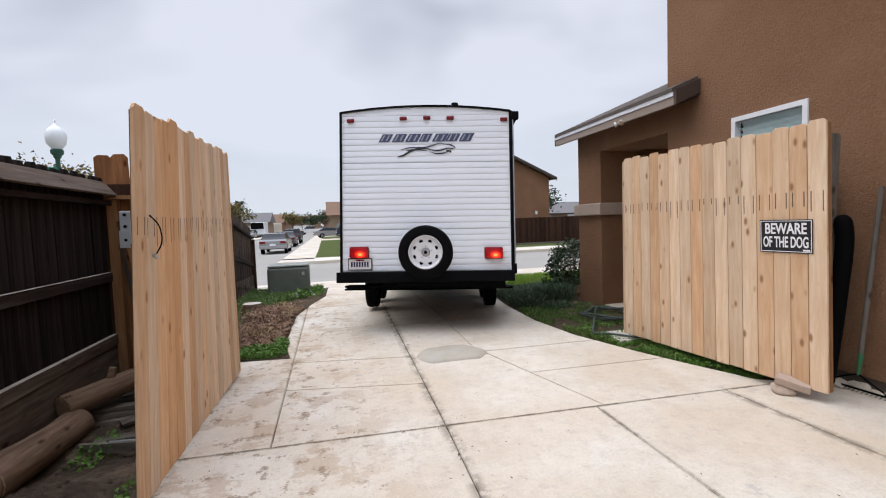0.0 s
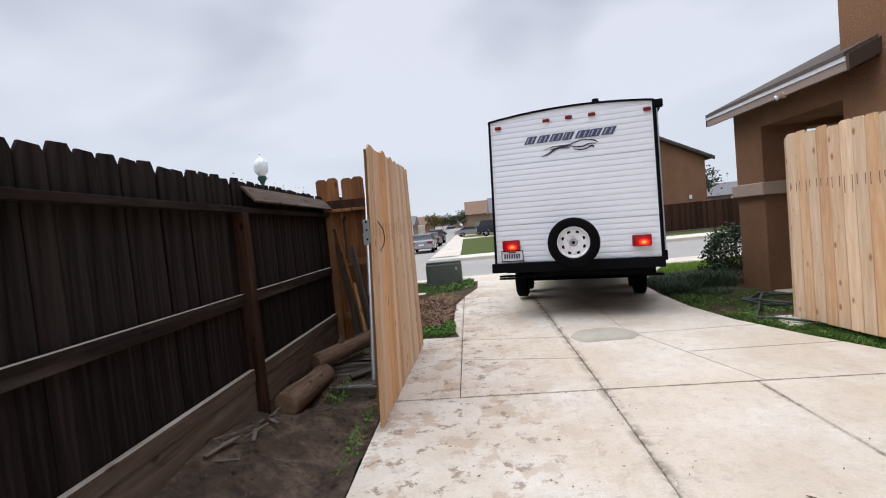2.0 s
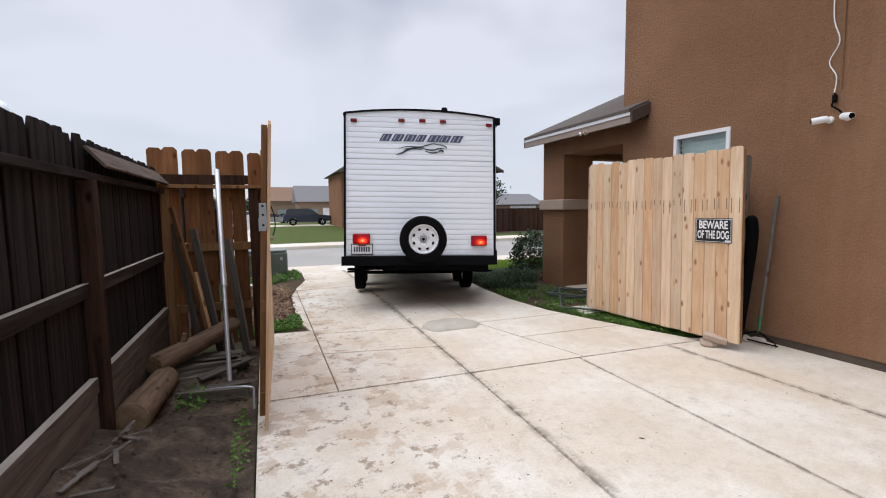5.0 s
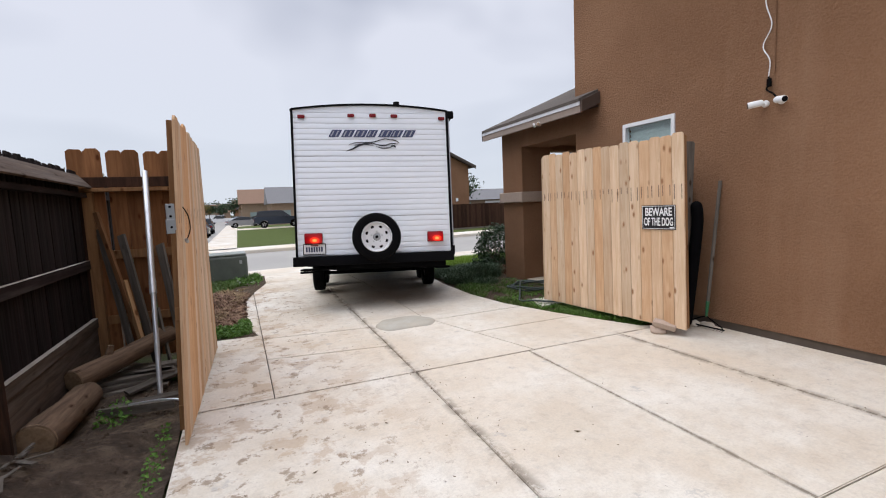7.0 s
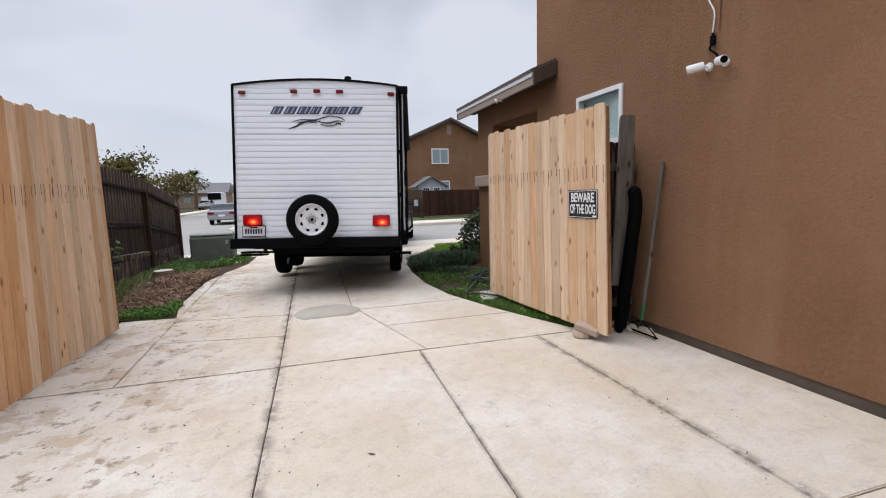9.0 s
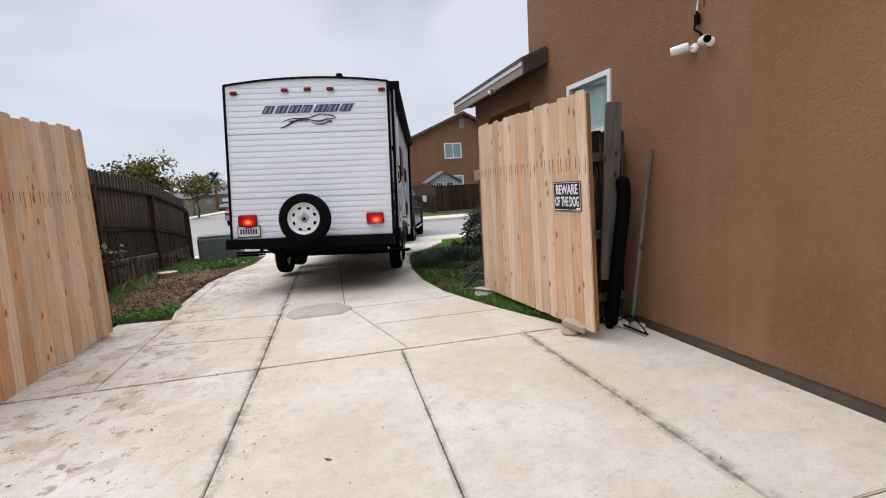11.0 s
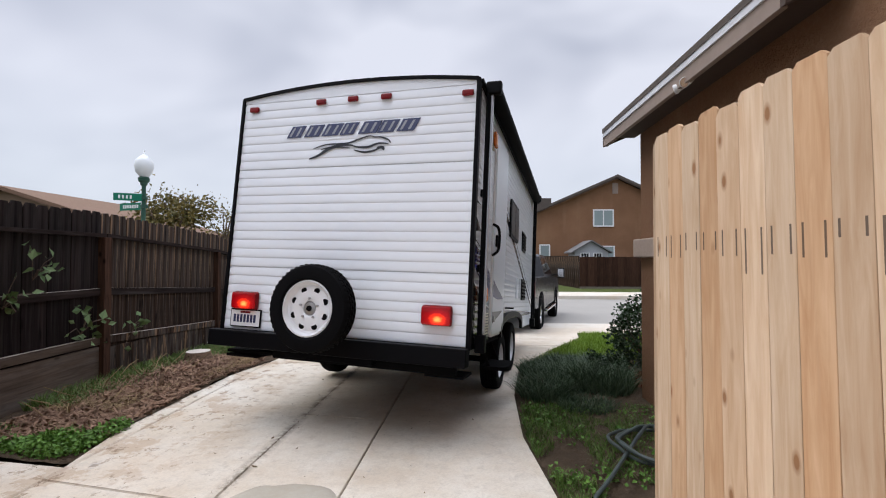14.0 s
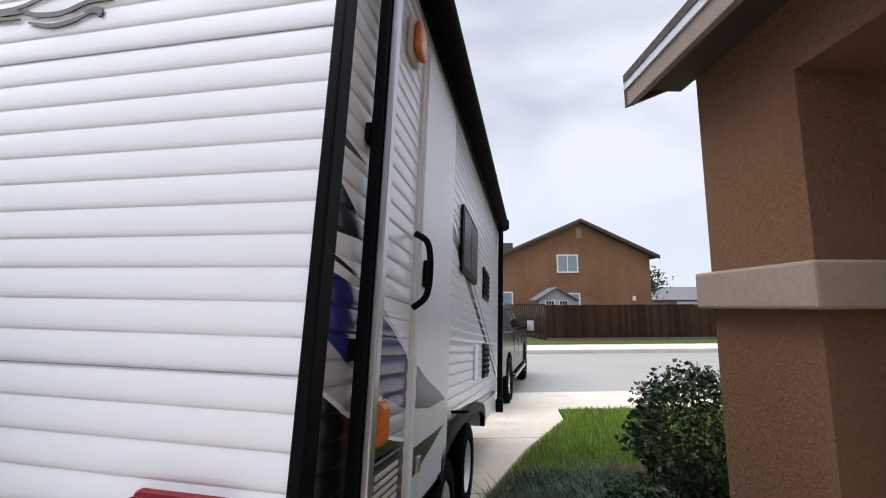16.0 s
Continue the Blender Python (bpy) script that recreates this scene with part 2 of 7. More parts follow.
M["grey_wood"] = wood("grey_weathered_timber", (0.26, 0.225, 0.19), (0.12, 0.10, 0.082), "y", rand=0.4)
M["grey_post"] = wood("grey_weathered_post", (0.24, 0.21, 0.18), (0.11, 0.095, 0.08), "z", rand=0.2)
M["redwood_y"] = wood("reddish_loose_board", (0.36, 0.18, 0.085), (0.20, 0.09, 0.04), "y", rand=0.3)
M["fresh_y"] = wood("fresh_sawn_board", (0.58, 0.34, 0.17), (0.36, 0.19, 0.09), "y", rand=0.2)
M["trim"] = plain("taupe_trim_paint", (0.30, 0.235, 0.195), 0.8)
M["band"] = plain("tan_stucco_band", (0.42, 0.325, 0.26), 0.95, scale=30, bump=0.6)
M["white_paint"] = plain("white_vinyl", (0.80, 0.80, 0.80), 0.45, vary=0.04)
M["black"] = plain("black_trim", (0.004, 0.004, 0.005), 0.45, spec=0.06)
M["black_matt"] = plain("black_steel", (0.004, 0.004, 0.0045), 0.7, spec=0.04)
M["siding"] = plain("white_aluminium_siding", (0.80, 0.835, 0.88), 0.32, spec=0.5, vary=0.03, scale=2.5, bump=0.0)


# ---- mesh helpers ----
def add_box(bm, lo, hi, bevel=0.0):
    """An axis-aligned box from corner to corner, with bevelled edges if asked."""
    r = bmesh.ops.create_cube(bm, size=1.0)
    vs = r["verts"]
    c = [(a + b) / 2 for a, b in zip(lo, hi)]
    s = [abs(b - a) for a, b in zip(lo, hi)]
    for v in vs:
        v.co = Vector((c[0] + v.co.x * s[0], c[1] + v.co.y * s[1], c[2] + v.co.z * s[2]))
    if bevel:
        es = list({e for v in vs for e in v.link_edges})
        bmesh.ops.bevel(bm, geom=es, offset=bevel, segments=2, affect="EDGES", profile=0.5)
    return vs


def box(lo, hi, bevel=0.0):
    bm = bmesh.new()
    add_box(bm, lo, hi, bevel)
    return bm


def prism(pts, axis, a, b, bevel=0.0):
    """A flat outline, drawn in the two other axes, pulled along one axis from a to b."""
    bm = bmesh.new()
    add_prism(bm, pts, axis, a, b)
    if bevel:
        bmesh.ops.bevel(bm, geom=list(bm.edges), offset=bevel, segments=1, affect="EDGES")
    return bm


def add_prism(bm, pts, axis, a, b):
    def at(p, q):
        return {"x": (q, p[0], p[1]), "y": (p[0], q, p[1]), "z": (p[0], p[1], q)}[axis]
    one = [bm.verts.new(at(p, a)) for p in pts]
    two = [bm.verts.new(at(p, b)) for p in pts]
    bm.faces.new(one)
    bm.faces.new(two[::-1])
    n = len(pts)
    for i in range(n):
        bm.faces.new((one[i], two[i], two[(i + 1) % n], one[(i + 1) % n]))
    bmesh.ops.recalc_face_normals(bm, faces=bm.faces[:])
    return bm


def add_tube(bm, pts, radius, seg=8, cap=True):
    """A round bar along a list of points; radius may be one number or one for each point."""
    pts = [Vector(p) for p in pts]
    rad = radius if isinstance(radius, (list, tuple)) else [radius] * len(pts)
    rings = []
    side = None
    for i, p in enumerate(pts):
        d = (pts[min(i + 1, len(pts) - 1)] - pts[max(i - 1, 0)]).normalized()
        ref = side if side is not None else (Vector((0, 0, 1)) if abs(d.z) < 0.9 else Vector((1, 0, 0)))
        s = ref.cross(d) if side is None else ref
        s = (s - d * s.dot(d)).normalized()
        side = s
        t = d.cross(s)
        rings.append([bm.verts.new(p + (s * math.cos(a) + t * math.sin(a)) * rad[i]) for a in [2 * math.pi * j / seg for j in range(seg)]])
    for r0, r1 in zip(rings, rings[1:]):
        for j in range(seg):
            bm.faces.new((r0[j], r0[(j + 1) % seg], r1[(j + 1) % seg], r1[j]))
    if cap:
        bm.faces.new(rings[0][::-1])
        bm.faces.new(rings[-1])
    return bm


def tube(pts, radius, seg=8, cap=True):
    return add_tube(bmesh.new(), pts, radius, seg, cap)


def lathe(profile, axis="z", seg=32, centre=(0, 0, 0)):
    """A profile of (radius, height) turned round an axis."""
    bm = bmesh.new()
    rings = []
    for r, h in profile:
        ring = []
        for j in range(seg):
            a = 2 * math.pi * j / seg
            c, s = r * math.cos(a), r * math.sin(a)
            p = {"z": (c, s, h), "y": (c, h, s), "x": (h, c, s)}[axis]
            ring.append(bm.verts.new(Vector(p) + Vector(centre)))
        rings.append(ring)
    for r0, r1 in zip(rings, rings[1:]):
        for j in range(seg):
            bm.faces.new((r0[j], r0[(j + 1) % seg], r1[(j + 1) % seg], r1[j]))
    bmesh.ops.remove_doubles(bm, verts=bm.verts[:], dist=1e-5)
    bmesh.ops.recalc_face_normals(bm, faces=bm.faces[:])
    return bm


def to_mesh(name, bm, material, smooth=False):
    me = bpy.data.meshes.new(name)
    bmesh.ops.recalc_face_normals(bm, faces=bm.faces[:])
    bm.to_mesh(me)
    bm.free()
    if material:
        me.materials.append(material)
    if smooth:
        me.shade_smooth()
        me.set_sharp_from_angle(angle=radians(38))
    return me


def part(name, bm, material, parent, label="", smooth=False):
    ob = new(name, bm if isinstance(bm, bpy.types.Mesh) else to_mesh(name, bm, material, smooth))
    ob.parent = parent
    if label:
        ob["label"] = label
    return ob


def thing(name, label, category, m=None, group=""):
    ob = new(name)
    ob.empty_display_size = 0.1
    if m is not None:
        ob.matrix_world = m
    return tagged(ob, label, category, group)


def whole(name, bm, material, label, category, m=None, group="", smooth=False, kind=""):
    ob = new(name, bm if isinstance(bm, bpy.types.Mesh) else to_mesh(name, bm, material, smooth))
    if m is not None:
        ob.matrix_world = m
    return tagged(ob, label, category, group, kind)


def structure(name, bm, material, label="", smooth=False):
    return whole(name, bm, material, label, "", None, "", smooth, "structure")


# ---- ground, drive and streets ----
def ground_z(x, y):
    """The yard is level, then falls to the footway and the street."""
    if y < 8.0:
        return 0.0
    if y < 13.0:
        return -0.15 * (y - 8.0) / 5.0
    return -0.15


KERB_NEAR, KERB_FAR = 14.0, 22.6
SIDE_L, SIDE_R = -11.0, -2.6     # kerbs of the street that leads away
STREET_Z = -0.30


def build_ground():
    k = Nodes("soil_and_grass", 0.95, 0, 0.1)
    w = k.world()
    soil = k.mix(k.noise(w, 9, 7, 0.7), (0.028, 0.020, 0.014), (0.095, 0.066, 0.044))
    k.color(k.mix(k.ramp(k.noise(w, 1.3, 5), (0.45, 0.0), (0.62, 0.85)), soil, (0.05, 0.075, 0.022)))
    k.bump(k.noise(w, 14, 7, 0.7), 0.9, 0.04)
    M["ground"] = k.mat
    k = Nodes("damp_soil", 0.9, 0, 0.25)
    w = k.world()
    n1 = k.noise(w, 4, 7, 0.65, 0.5)
    col = k.ramp(n1, (0.34, (0.052, 0.037, 0.027)), (0.5, (0.105, 0.074, 0.052)), (0.70, (0.23, 0.165, 0.112)))
    clod = k.noise(w, 22, 8, 0.75)
    col = k.mix(k.ramp(clod, (0.36, 0.75), (0.5, 0.0)), col, (0.05, 0.036, 0.026))
    k.color(k.mix(k.ramp(clod, (0.58, 0.0), (0.70, 0.5)), col, (0.27, 0.20, 0.14)))
    k.bump(k.mix(0.5, clod, k.noise(w, 7, 8, 0.7)), 1.0, 0.08)
    M["soil"] = k.mat
    k = Nodes("dark_bed_soil", 0.95, 0, 0.15)
    w = k.world()
    k.color(k.mix(k.noise(w, 8, 8, 0.7), (0.035, 0.025, 0.017), (0.15, 0.105, 0.068)))
    k.bump(k.noise(w, 18, 8, 0.7), 1.0, 0.06)
    M["bed_soil"] = k.mat
    k = Nodes("asphalt", 0.9, 0, 0.25)
    w = k.world()
    col = k.mix(k.noise(w, 60, 4, 0.7), (0.24, 0.228, 0.208), (0.36, 0.342, 0.312))
    k.color(k.mix(k.ramp(k.noise(w, 0.3, 4), (0.4, 0.0), (0.7, 0.5)), col, (0.38, 0.36, 0.325)))
    k.bump(k.noise(w, 90, 3), 0.4, 0.006)
    M["asphalt"] = k.mat
    bm = bmesh.new()
    xs = [-3000, -900, -300, -120, -60, -40] + [i * 1.0 for i in range(-30, 61)] + [80, 150, 300, 900, 3000]
    ys = [-3000, -600, -100, -30] + [i * 1.0 for i in range(-12, 50)] + [60, 80, 120, 200, 400, 900, 3000]
    def z_at(x, y):
        if (KERB_NEAR - 0.5 < y < KERB_FAR + 0.5 and x > -9) or (SIDE_L - 0.5 < x < SIDE_R + 0.5 and y > KERB_NEAR):
            return STREET_Z - 0.1
        return ground_z(x, y) - 0.06
    grid = [[bm.verts.new((x, y, z_at(x, y))) for x in xs] for y in ys]
    for a, b in zip(grid, grid[1:]):
        for i in range(len(xs) - 1):
            bm.faces.new((a[i], a[i + 1], b[i + 1], b[i]))
    structure("ground", bm, M["ground"], "dark soil ground with patchy grass")

    # cross street and the street that leads away, in one sheet of asphalt
    bm = bmesh.new()
    add_prism(bm, [(-7.2, KERB_NEAR), (160, KERB_NEAR), (160, KERB_FAR), (SIDE_R, KERB_FAR), (SIDE_R, 260), (SIDE_L, 260), (SIDE_L, 30), (-7.2, KERB_FAR)], "z", STREET_Z - 0.05, STREET_Z)
    structure("road", bm, M["asphalt"], "worn grey asphalt street junction")
    # footways with kerb edges
    def footway(lo, hi, name="pavement"):
        bm = box((lo[0], lo[1], STREET_Z - 0.05), (hi[0], hi[1], -0.14), 0.02)
        structure(name, bm, M["kerb"], "pale concrete footway with kerb")
    footway((-7.2, KERB_NEAR - 1.5), (160, KERB_NEAR + 0.001))
    footway((SIDE_R + 0.0, KERB_FAR), (160, KERB_FAR + 2.3))
    footway((-9.2, KERB_NEAR - 1.5), (-7.2, KERB_FAR + 6.0))
    footway((SIDE_R, KERB_FAR + 1.6), (SIDE_R + 1.7, 200))
    footway((SIDE_L - 1.7, 30.0), (SIDE_L, 200))


build_ground()


M["joint"] = plain("joint_dirt", (0.075, 0.058, 0.043), 0.95, vary=0.4)


def build_drive():
    """Poured drive: an outline that narrows between the beds, split by tooled joints into bays."""
    outline = [(-1.22, -9), (4.28, -9), (4.28, 2.88), (3.62, 3.22), (3.42, 3.72), (3.21, 4.30), (2.95, 5.22), (2.86, 6.2), (2.92, 7.4), (3.14, 8.75), (3.85, 10.2), (4.75, 11.7), (4.9, 12.52),
               (-0.2, 12.52), (-0.25, 10.6), (-0.55, 9.2), (-0.72, 8.0), (-0.74, 6.2), (-0.60, 5.46), (-1.22, 5.54)]
    drive = tagged(new("driveway"), "pale stained concrete driveway poured in jointed bays", "", "", "structure")
    bm = bmesh.new()
    bm.faces.new([bm.verts.new((x, y, 0)) for x, y in outline])

    def cut(p, q, keep=lambda c: True):
        """Split the bays whose middle passes the test along the line from p to q."""
        p, q = Vector((*p, 0)), Vector((*q, 0))
        nrm = (q - p).cross(Vector((0, 0, 1)))
        fs = [f for f in bm.faces if keep(f.calc_center_median())]
        geom = fs + list({e for f in fs for e in f.edges}) + list({v for f in fs for v in f.verts})
        bmesh.ops.bisect_plane(bm, geom=geom, plane_co=p, plane_no=nrm, dist=1e-4)

    cut((-1.22, 3.30), (3.4, 3.10))
    cut((-1.22, 0.62), (4.3, 0.45), lambda c: c.y < 3)
    cut((-1.22, -2.2), (4.3, -2.2), lambda c: c.y < 0.5)
    cut((0.690, 3.217), (0.83, 8.0), lambda c: c.y > 3.1)
    cut((0.690, 3.217), (0.60, 1.0), lambda c: c.y < 3.1)
    cut((1.93, 3.08), (1.82, 0.5), lambda c: c.y < 3.1 and c.x > 0.7)
    cut((3.15, 3.2), (3.12, 0.5), lambda c: c.y < 3.1 and c.x > 1.9)
    cut((0.76, 4.95), (3.2, 4.90), lambda c: c.y > 3.1 and c.x > 0.8)
    cut((2.02, 3.1), (1.58, 4.93), lambda c: 3.1 < c.y < 4.9 and c.x > 0.8)
    cut((1.80, 4.08), (3.4, 4.02), lambda c: 3.1 < c.y < 4.9 and c.x > 1.9)
    cut((1.53, 4.93), (1.66, 9.0), lambda c: c.y > 4.9 and c.x > 0.8)
    cut((-0.56, 3.25), (-0.56, 5.6), lambda c: c.y > 3.1 and c.x < 0.7)
    cut((-0.6, 4.40), (0.8, 4.12), lambda c: 3.1 < c.y and -0.55 < c.x < 0.75)
    cut((-0.75, 5.30), (0.8, 5.02), lambda c: 4.3 < c.y and -0.55 < c.x < 0.75)
    cut((0.8, 6.64), (1.7, 6.50), lambda c: 4.9 < c.y and 0.8 < c.x < 1.7)
    for yy in (8.9, 10.7):
        cut((-1, yy), (5, yy), lambda c: c.y > 5.2)
    # long bays get cross edges, hidden by the fall of the drive
    bays = []
    for f in list(bm.faces):
        ring = [v.co.copy() for v in f.verts]
        ring = [p for i, p in enumerate(ring) if (p - ring[i - 1]).length > 0.03]
        # drop points that lie on a straight side
        ring = [p for i, p in enumerate(ring) if abs((p - ring[i - 1]).normalized().cross((ring[(i + 1) % len(ring)] - p).normalized()).z) > 0.01]
        bays.append(ring)
    bm.free()
    fill = bmesh.new()
    for pts in bays:
        fill.faces.new([fill.verts.new((p.x, p.y, ground_z(p.x, p.y) - 0.028)) for p in pts])
        b = bmesh.new()
        f = b.faces.new([b.verts.new(p) for p in pts])
        if f.calc_area() < 0.02:
            b.free()
            continue
        b.normal_update()
        bmesh.ops.inset_region(b, faces=[f], thickness=0.0065, use_boundary=True)
        keep = max(b.faces, key=lambda q: q.calc_area())
        bmesh.ops.delete(b, geom=[q for q in b.faces if q is not keep], context="FACES")
        top = b.faces[:]
        r = bmesh.ops.extrude_face_region(b, geom=top)
        for v in [g for g in r["geom"] if isinstance(g, bmesh.types.BMVert)]:
            v.co.z -= 0.12
        for v in b.verts:
            v.co.z += ground_z(v.co.x, v.co.y)
        bmesh.ops.recalc_face_normals(b, faces=b.faces[:])
        es = [e for e in b.edges if all(v.co.z > ground_z(v.co.x, v.co.y) - 0.01 for v in e.verts)]
        bmesh.ops.bevel(b, geom=es, offset=0.006, segments=2, affect="EDGES", clamp_overlap=True)
        part("slab", b, M["concrete"], drive)
    part("joint_fill", fill, M["joint"], drive, "dark dirt in the joints")


build_drive()
# ---- house with porch ----
WALL_X = 4.3


def build_house():
    st = M["stucco"]
    house = thing("house", "two-storey brown stucco house with a porch", "house")
    # tall side wall with the window opening cut through
    bm = bmesh.new()
    y0, y1, zt = -9.0, 5.1, 6.2
    wy0, wy1, wz0, wz1 = 3.30, 4.12, 1.95, 2.56
    for lo, hi in (((y0, 0.075), (wy0, zt)), ((wy1, 0.075), (y1, zt)), ((wy0, 0.075), (wy1, wz0)), ((wy0, wz1), (wy1, zt))):
        add_box(bm, (WALL_X, lo[0], lo[1]), (WALL_X + 0.2, hi[0], hi[1]))
    bmesh.ops.remove_doubles(bm, verts=bm.verts[:], dist=1e-4)
    part("side_wall", bm, st, house)
    part("front_wall", box((WALL_X + 0.2, 4.9, 0.0), (14.0, 5.1, zt)), st, house)
    part("footing", box((WALL_X + 0.02, y0, -0.1), (WALL_X + 0.19, y1, 0.075)), M["footing"], house, "dark stained concrete footing")
    # main roof edge far above
    part("main_roof", prism([(y0 - 0.4, zt), (y1 + 0.5, zt), (y1 + 0.5, zt + 0.15), (-1.9, zt + 2.2), (y0 - 0.4, zt + 0.15)], "x", WALL_X - 0.4, 14.0), M["shingle"], house)
    # porch: header, corner pillar, inner walls
    top = 2.95
    bm = bmesh.new()
    add_box(bm, (WALL_X, 5.102, 2.60), (WALL_X + 0.68, 7.30, top))
    part("porch_header", bm, st, house)
    part("pillar", box((WALL_X, 6.62, 0.0), (WALL_X + 0.68, 7.30, 2.5995)), st, house)
    part("pillar_band", box((WALL_X - 0.075, 6.545, 1.55), (WALL_X + 0.775, 7.345, 1.75), 0.015), M["band"], house, "lighter tan stucco band")
    part("porch_ceiling", box((WALL_X + 0.68, 5.102, 2.70), (9.0, 7.30, 2.78)), st, house)
    part("porch_beam", box((WALL_X + 0.70, 6.95, 2.585), (9.0, 7.28, 2.699)), st, house)
    part("far_pillar", box((7.4, 6.9, 0.0), (8.0, 7.3, 2.583)), st, house)
    part("porch_floor", box((WALL_X + 0.05, 5.102, -0.1), (9.0, 7.2, 0.05)), M["concrete"], house)
    # lower roof: eave along the drive, slope rises away from it
    ex, ez, slope = 3.95, 2.98, 0.42
    def roof_z(x):
        return ez + (x - ex) * slope
    yn, yf = 4.60, 7.46
    x1 = 9.5
    part("porch_roof", prism([(ex - 0.02, roof_z(ex - 0.02)), (x1, roof_z(x1)), (x1, roof_z(x1) + 0.05), (ex - 0.02, roof_z(ex - 0.02) + 0.05)], "y", yn, yf), M["shingle"], house, "dark shingle roof")
    part("fascia", box((ex, yn, ez - 0.16), (ex + 0.04, yf, ez - 0.002), 0.004), M["trim"], house, "taupe fascia board")
    part("drip_edge", box((ex - 0.014, yn, ez - 0.055), (ex - 0.001, yf, ez - 0.006)), M["drip"], house, "pale metal drip edge")
    for name, yy in (("rake_board", yn - 0.04), ("rake_board", yf)):
        part(name, prism([(ex, ez - 0.16), (x1 if yy > 5.5 else WALL_X - 0.002, roof_z(x1 if yy > 5.5 else WALL_X) - 0.16), (x1 if yy > 5.5 else WALL_X - 0.002, roof_z(x1 if yy > 5.5 else WALL_X) + 0.01), (ex, ez + 0.01)], "y", yy, yy + 0.038), M["dark_trim"], house, "dark brown rake board")
    part("soffit", box((ex + 0.04, yn, ez - 0.06), (WALL_X, yf, ez - 0.04)), M["dark_trim"], house)
    # window in the side wall
    win = new("window")
    win.parent = house
    win["label"] = "white framed window with closed blinds"
    f = 0.05
    bm = bmesh.new()
    x0, x2 = WALL_X - 0.02, WALL_X + 0.06
    add_box(bm, (x0, wy0, wz0), (x2, wy0 + f, wz1))
    add_box(bm, (x0, wy1 - f, wz0), (x2, wy1, wz1))
    add_box(bm, (x0, wy0 + f, wz1 - f), (x2, wy1 - f, wz1))
    add_box(bm, (x0, wy0 + f, wz0), (x2, wy1 - f, wz0 + f))
    part("window_frame", bm, M["white_paint"], win)
    pane = part("pane", box((WALL_X + 0.025, wy0 + f, wz0 + f), (WALL_X + 0.031, wy1 - f, wz1 - f)), M["glass"], win)
    pane.visible_shadow = False
    slat = to_mesh("blind_slat", box((-0.034, wy0 + f, -0.0012), (0.034, wy1 - f, 0.0012)), M["blind"])
    z = wz0 + f + 0.02
    while z < wz1 - f:
        o = part("blind_slat", slat, None, win)
        o.matrix_local = pose(WALL_X + 0.085, 0, z, 0, 58, 0)
        z += 0.066
    part("room_dark", box((WALL_X + 0.15, wy0, wz0), (WALL_X + 0.18, wy1, wz1)), M["blind"], win)
    return house


k = Nodes("shingles", 0.92, 0, 0.1)
kw = k.world()
k.color(k.mix(k.noise(kw, 22, 5, 0.7), (0.06, 0.052, 0.048), (0.17, 0.145, 0.125)))
k.bump(k.noise(kw, 40, 4), 0.6, 0.01)
M["shingle"] = k.mat
M["footing"] = plain("stained_footing", (0.13, 0.10, 0.078), 0.95, vary=0.4, scale=5, bump=0.4)
M["drip"] = plain("pale_metal_edge", (0.66, 0.67, 0.70), 0.5)
M["dark_trim"] = plain("dark_brown_trim", (0.075, 0.05, 0.038), 0.8)
M["blind"] = plain("pale_blue_green_blind", (0.70, 0.82, 0.82), 0.6)
k = Nodes("window_glass", 0.04, 0, 0.5)
k.b.inputs["Transmission Weight"].default_value = 1.0
k.color((0.9, 0.95, 0.95))
M["glass"] = k.mat
build_house()


# ---- fences ----
def picket_mesh(name, w, h, t, material, ear=0.028, seed=0):
    """A dog-eared fence board: broad side across local x, standing on local z = 0."""
    r = random.Random(seed)
    j = [r.uniform(-0.004, 0.004) for _ in range(6)]
    pts = [(-w / 2, 0), (w / 2, 0), (w / 2 + j[0] * 0.3, h - ear * 1.1 + j[1]), (w / 2 - ear + j[2], h + j[3]), (-w / 2 + ear + j[4], h), (-w / 2, h - ear + j[5])]
    bm = prism(pts, "y", -t / 2, t / 2, 0.0015)
    return to_mesh(name, bm, material)


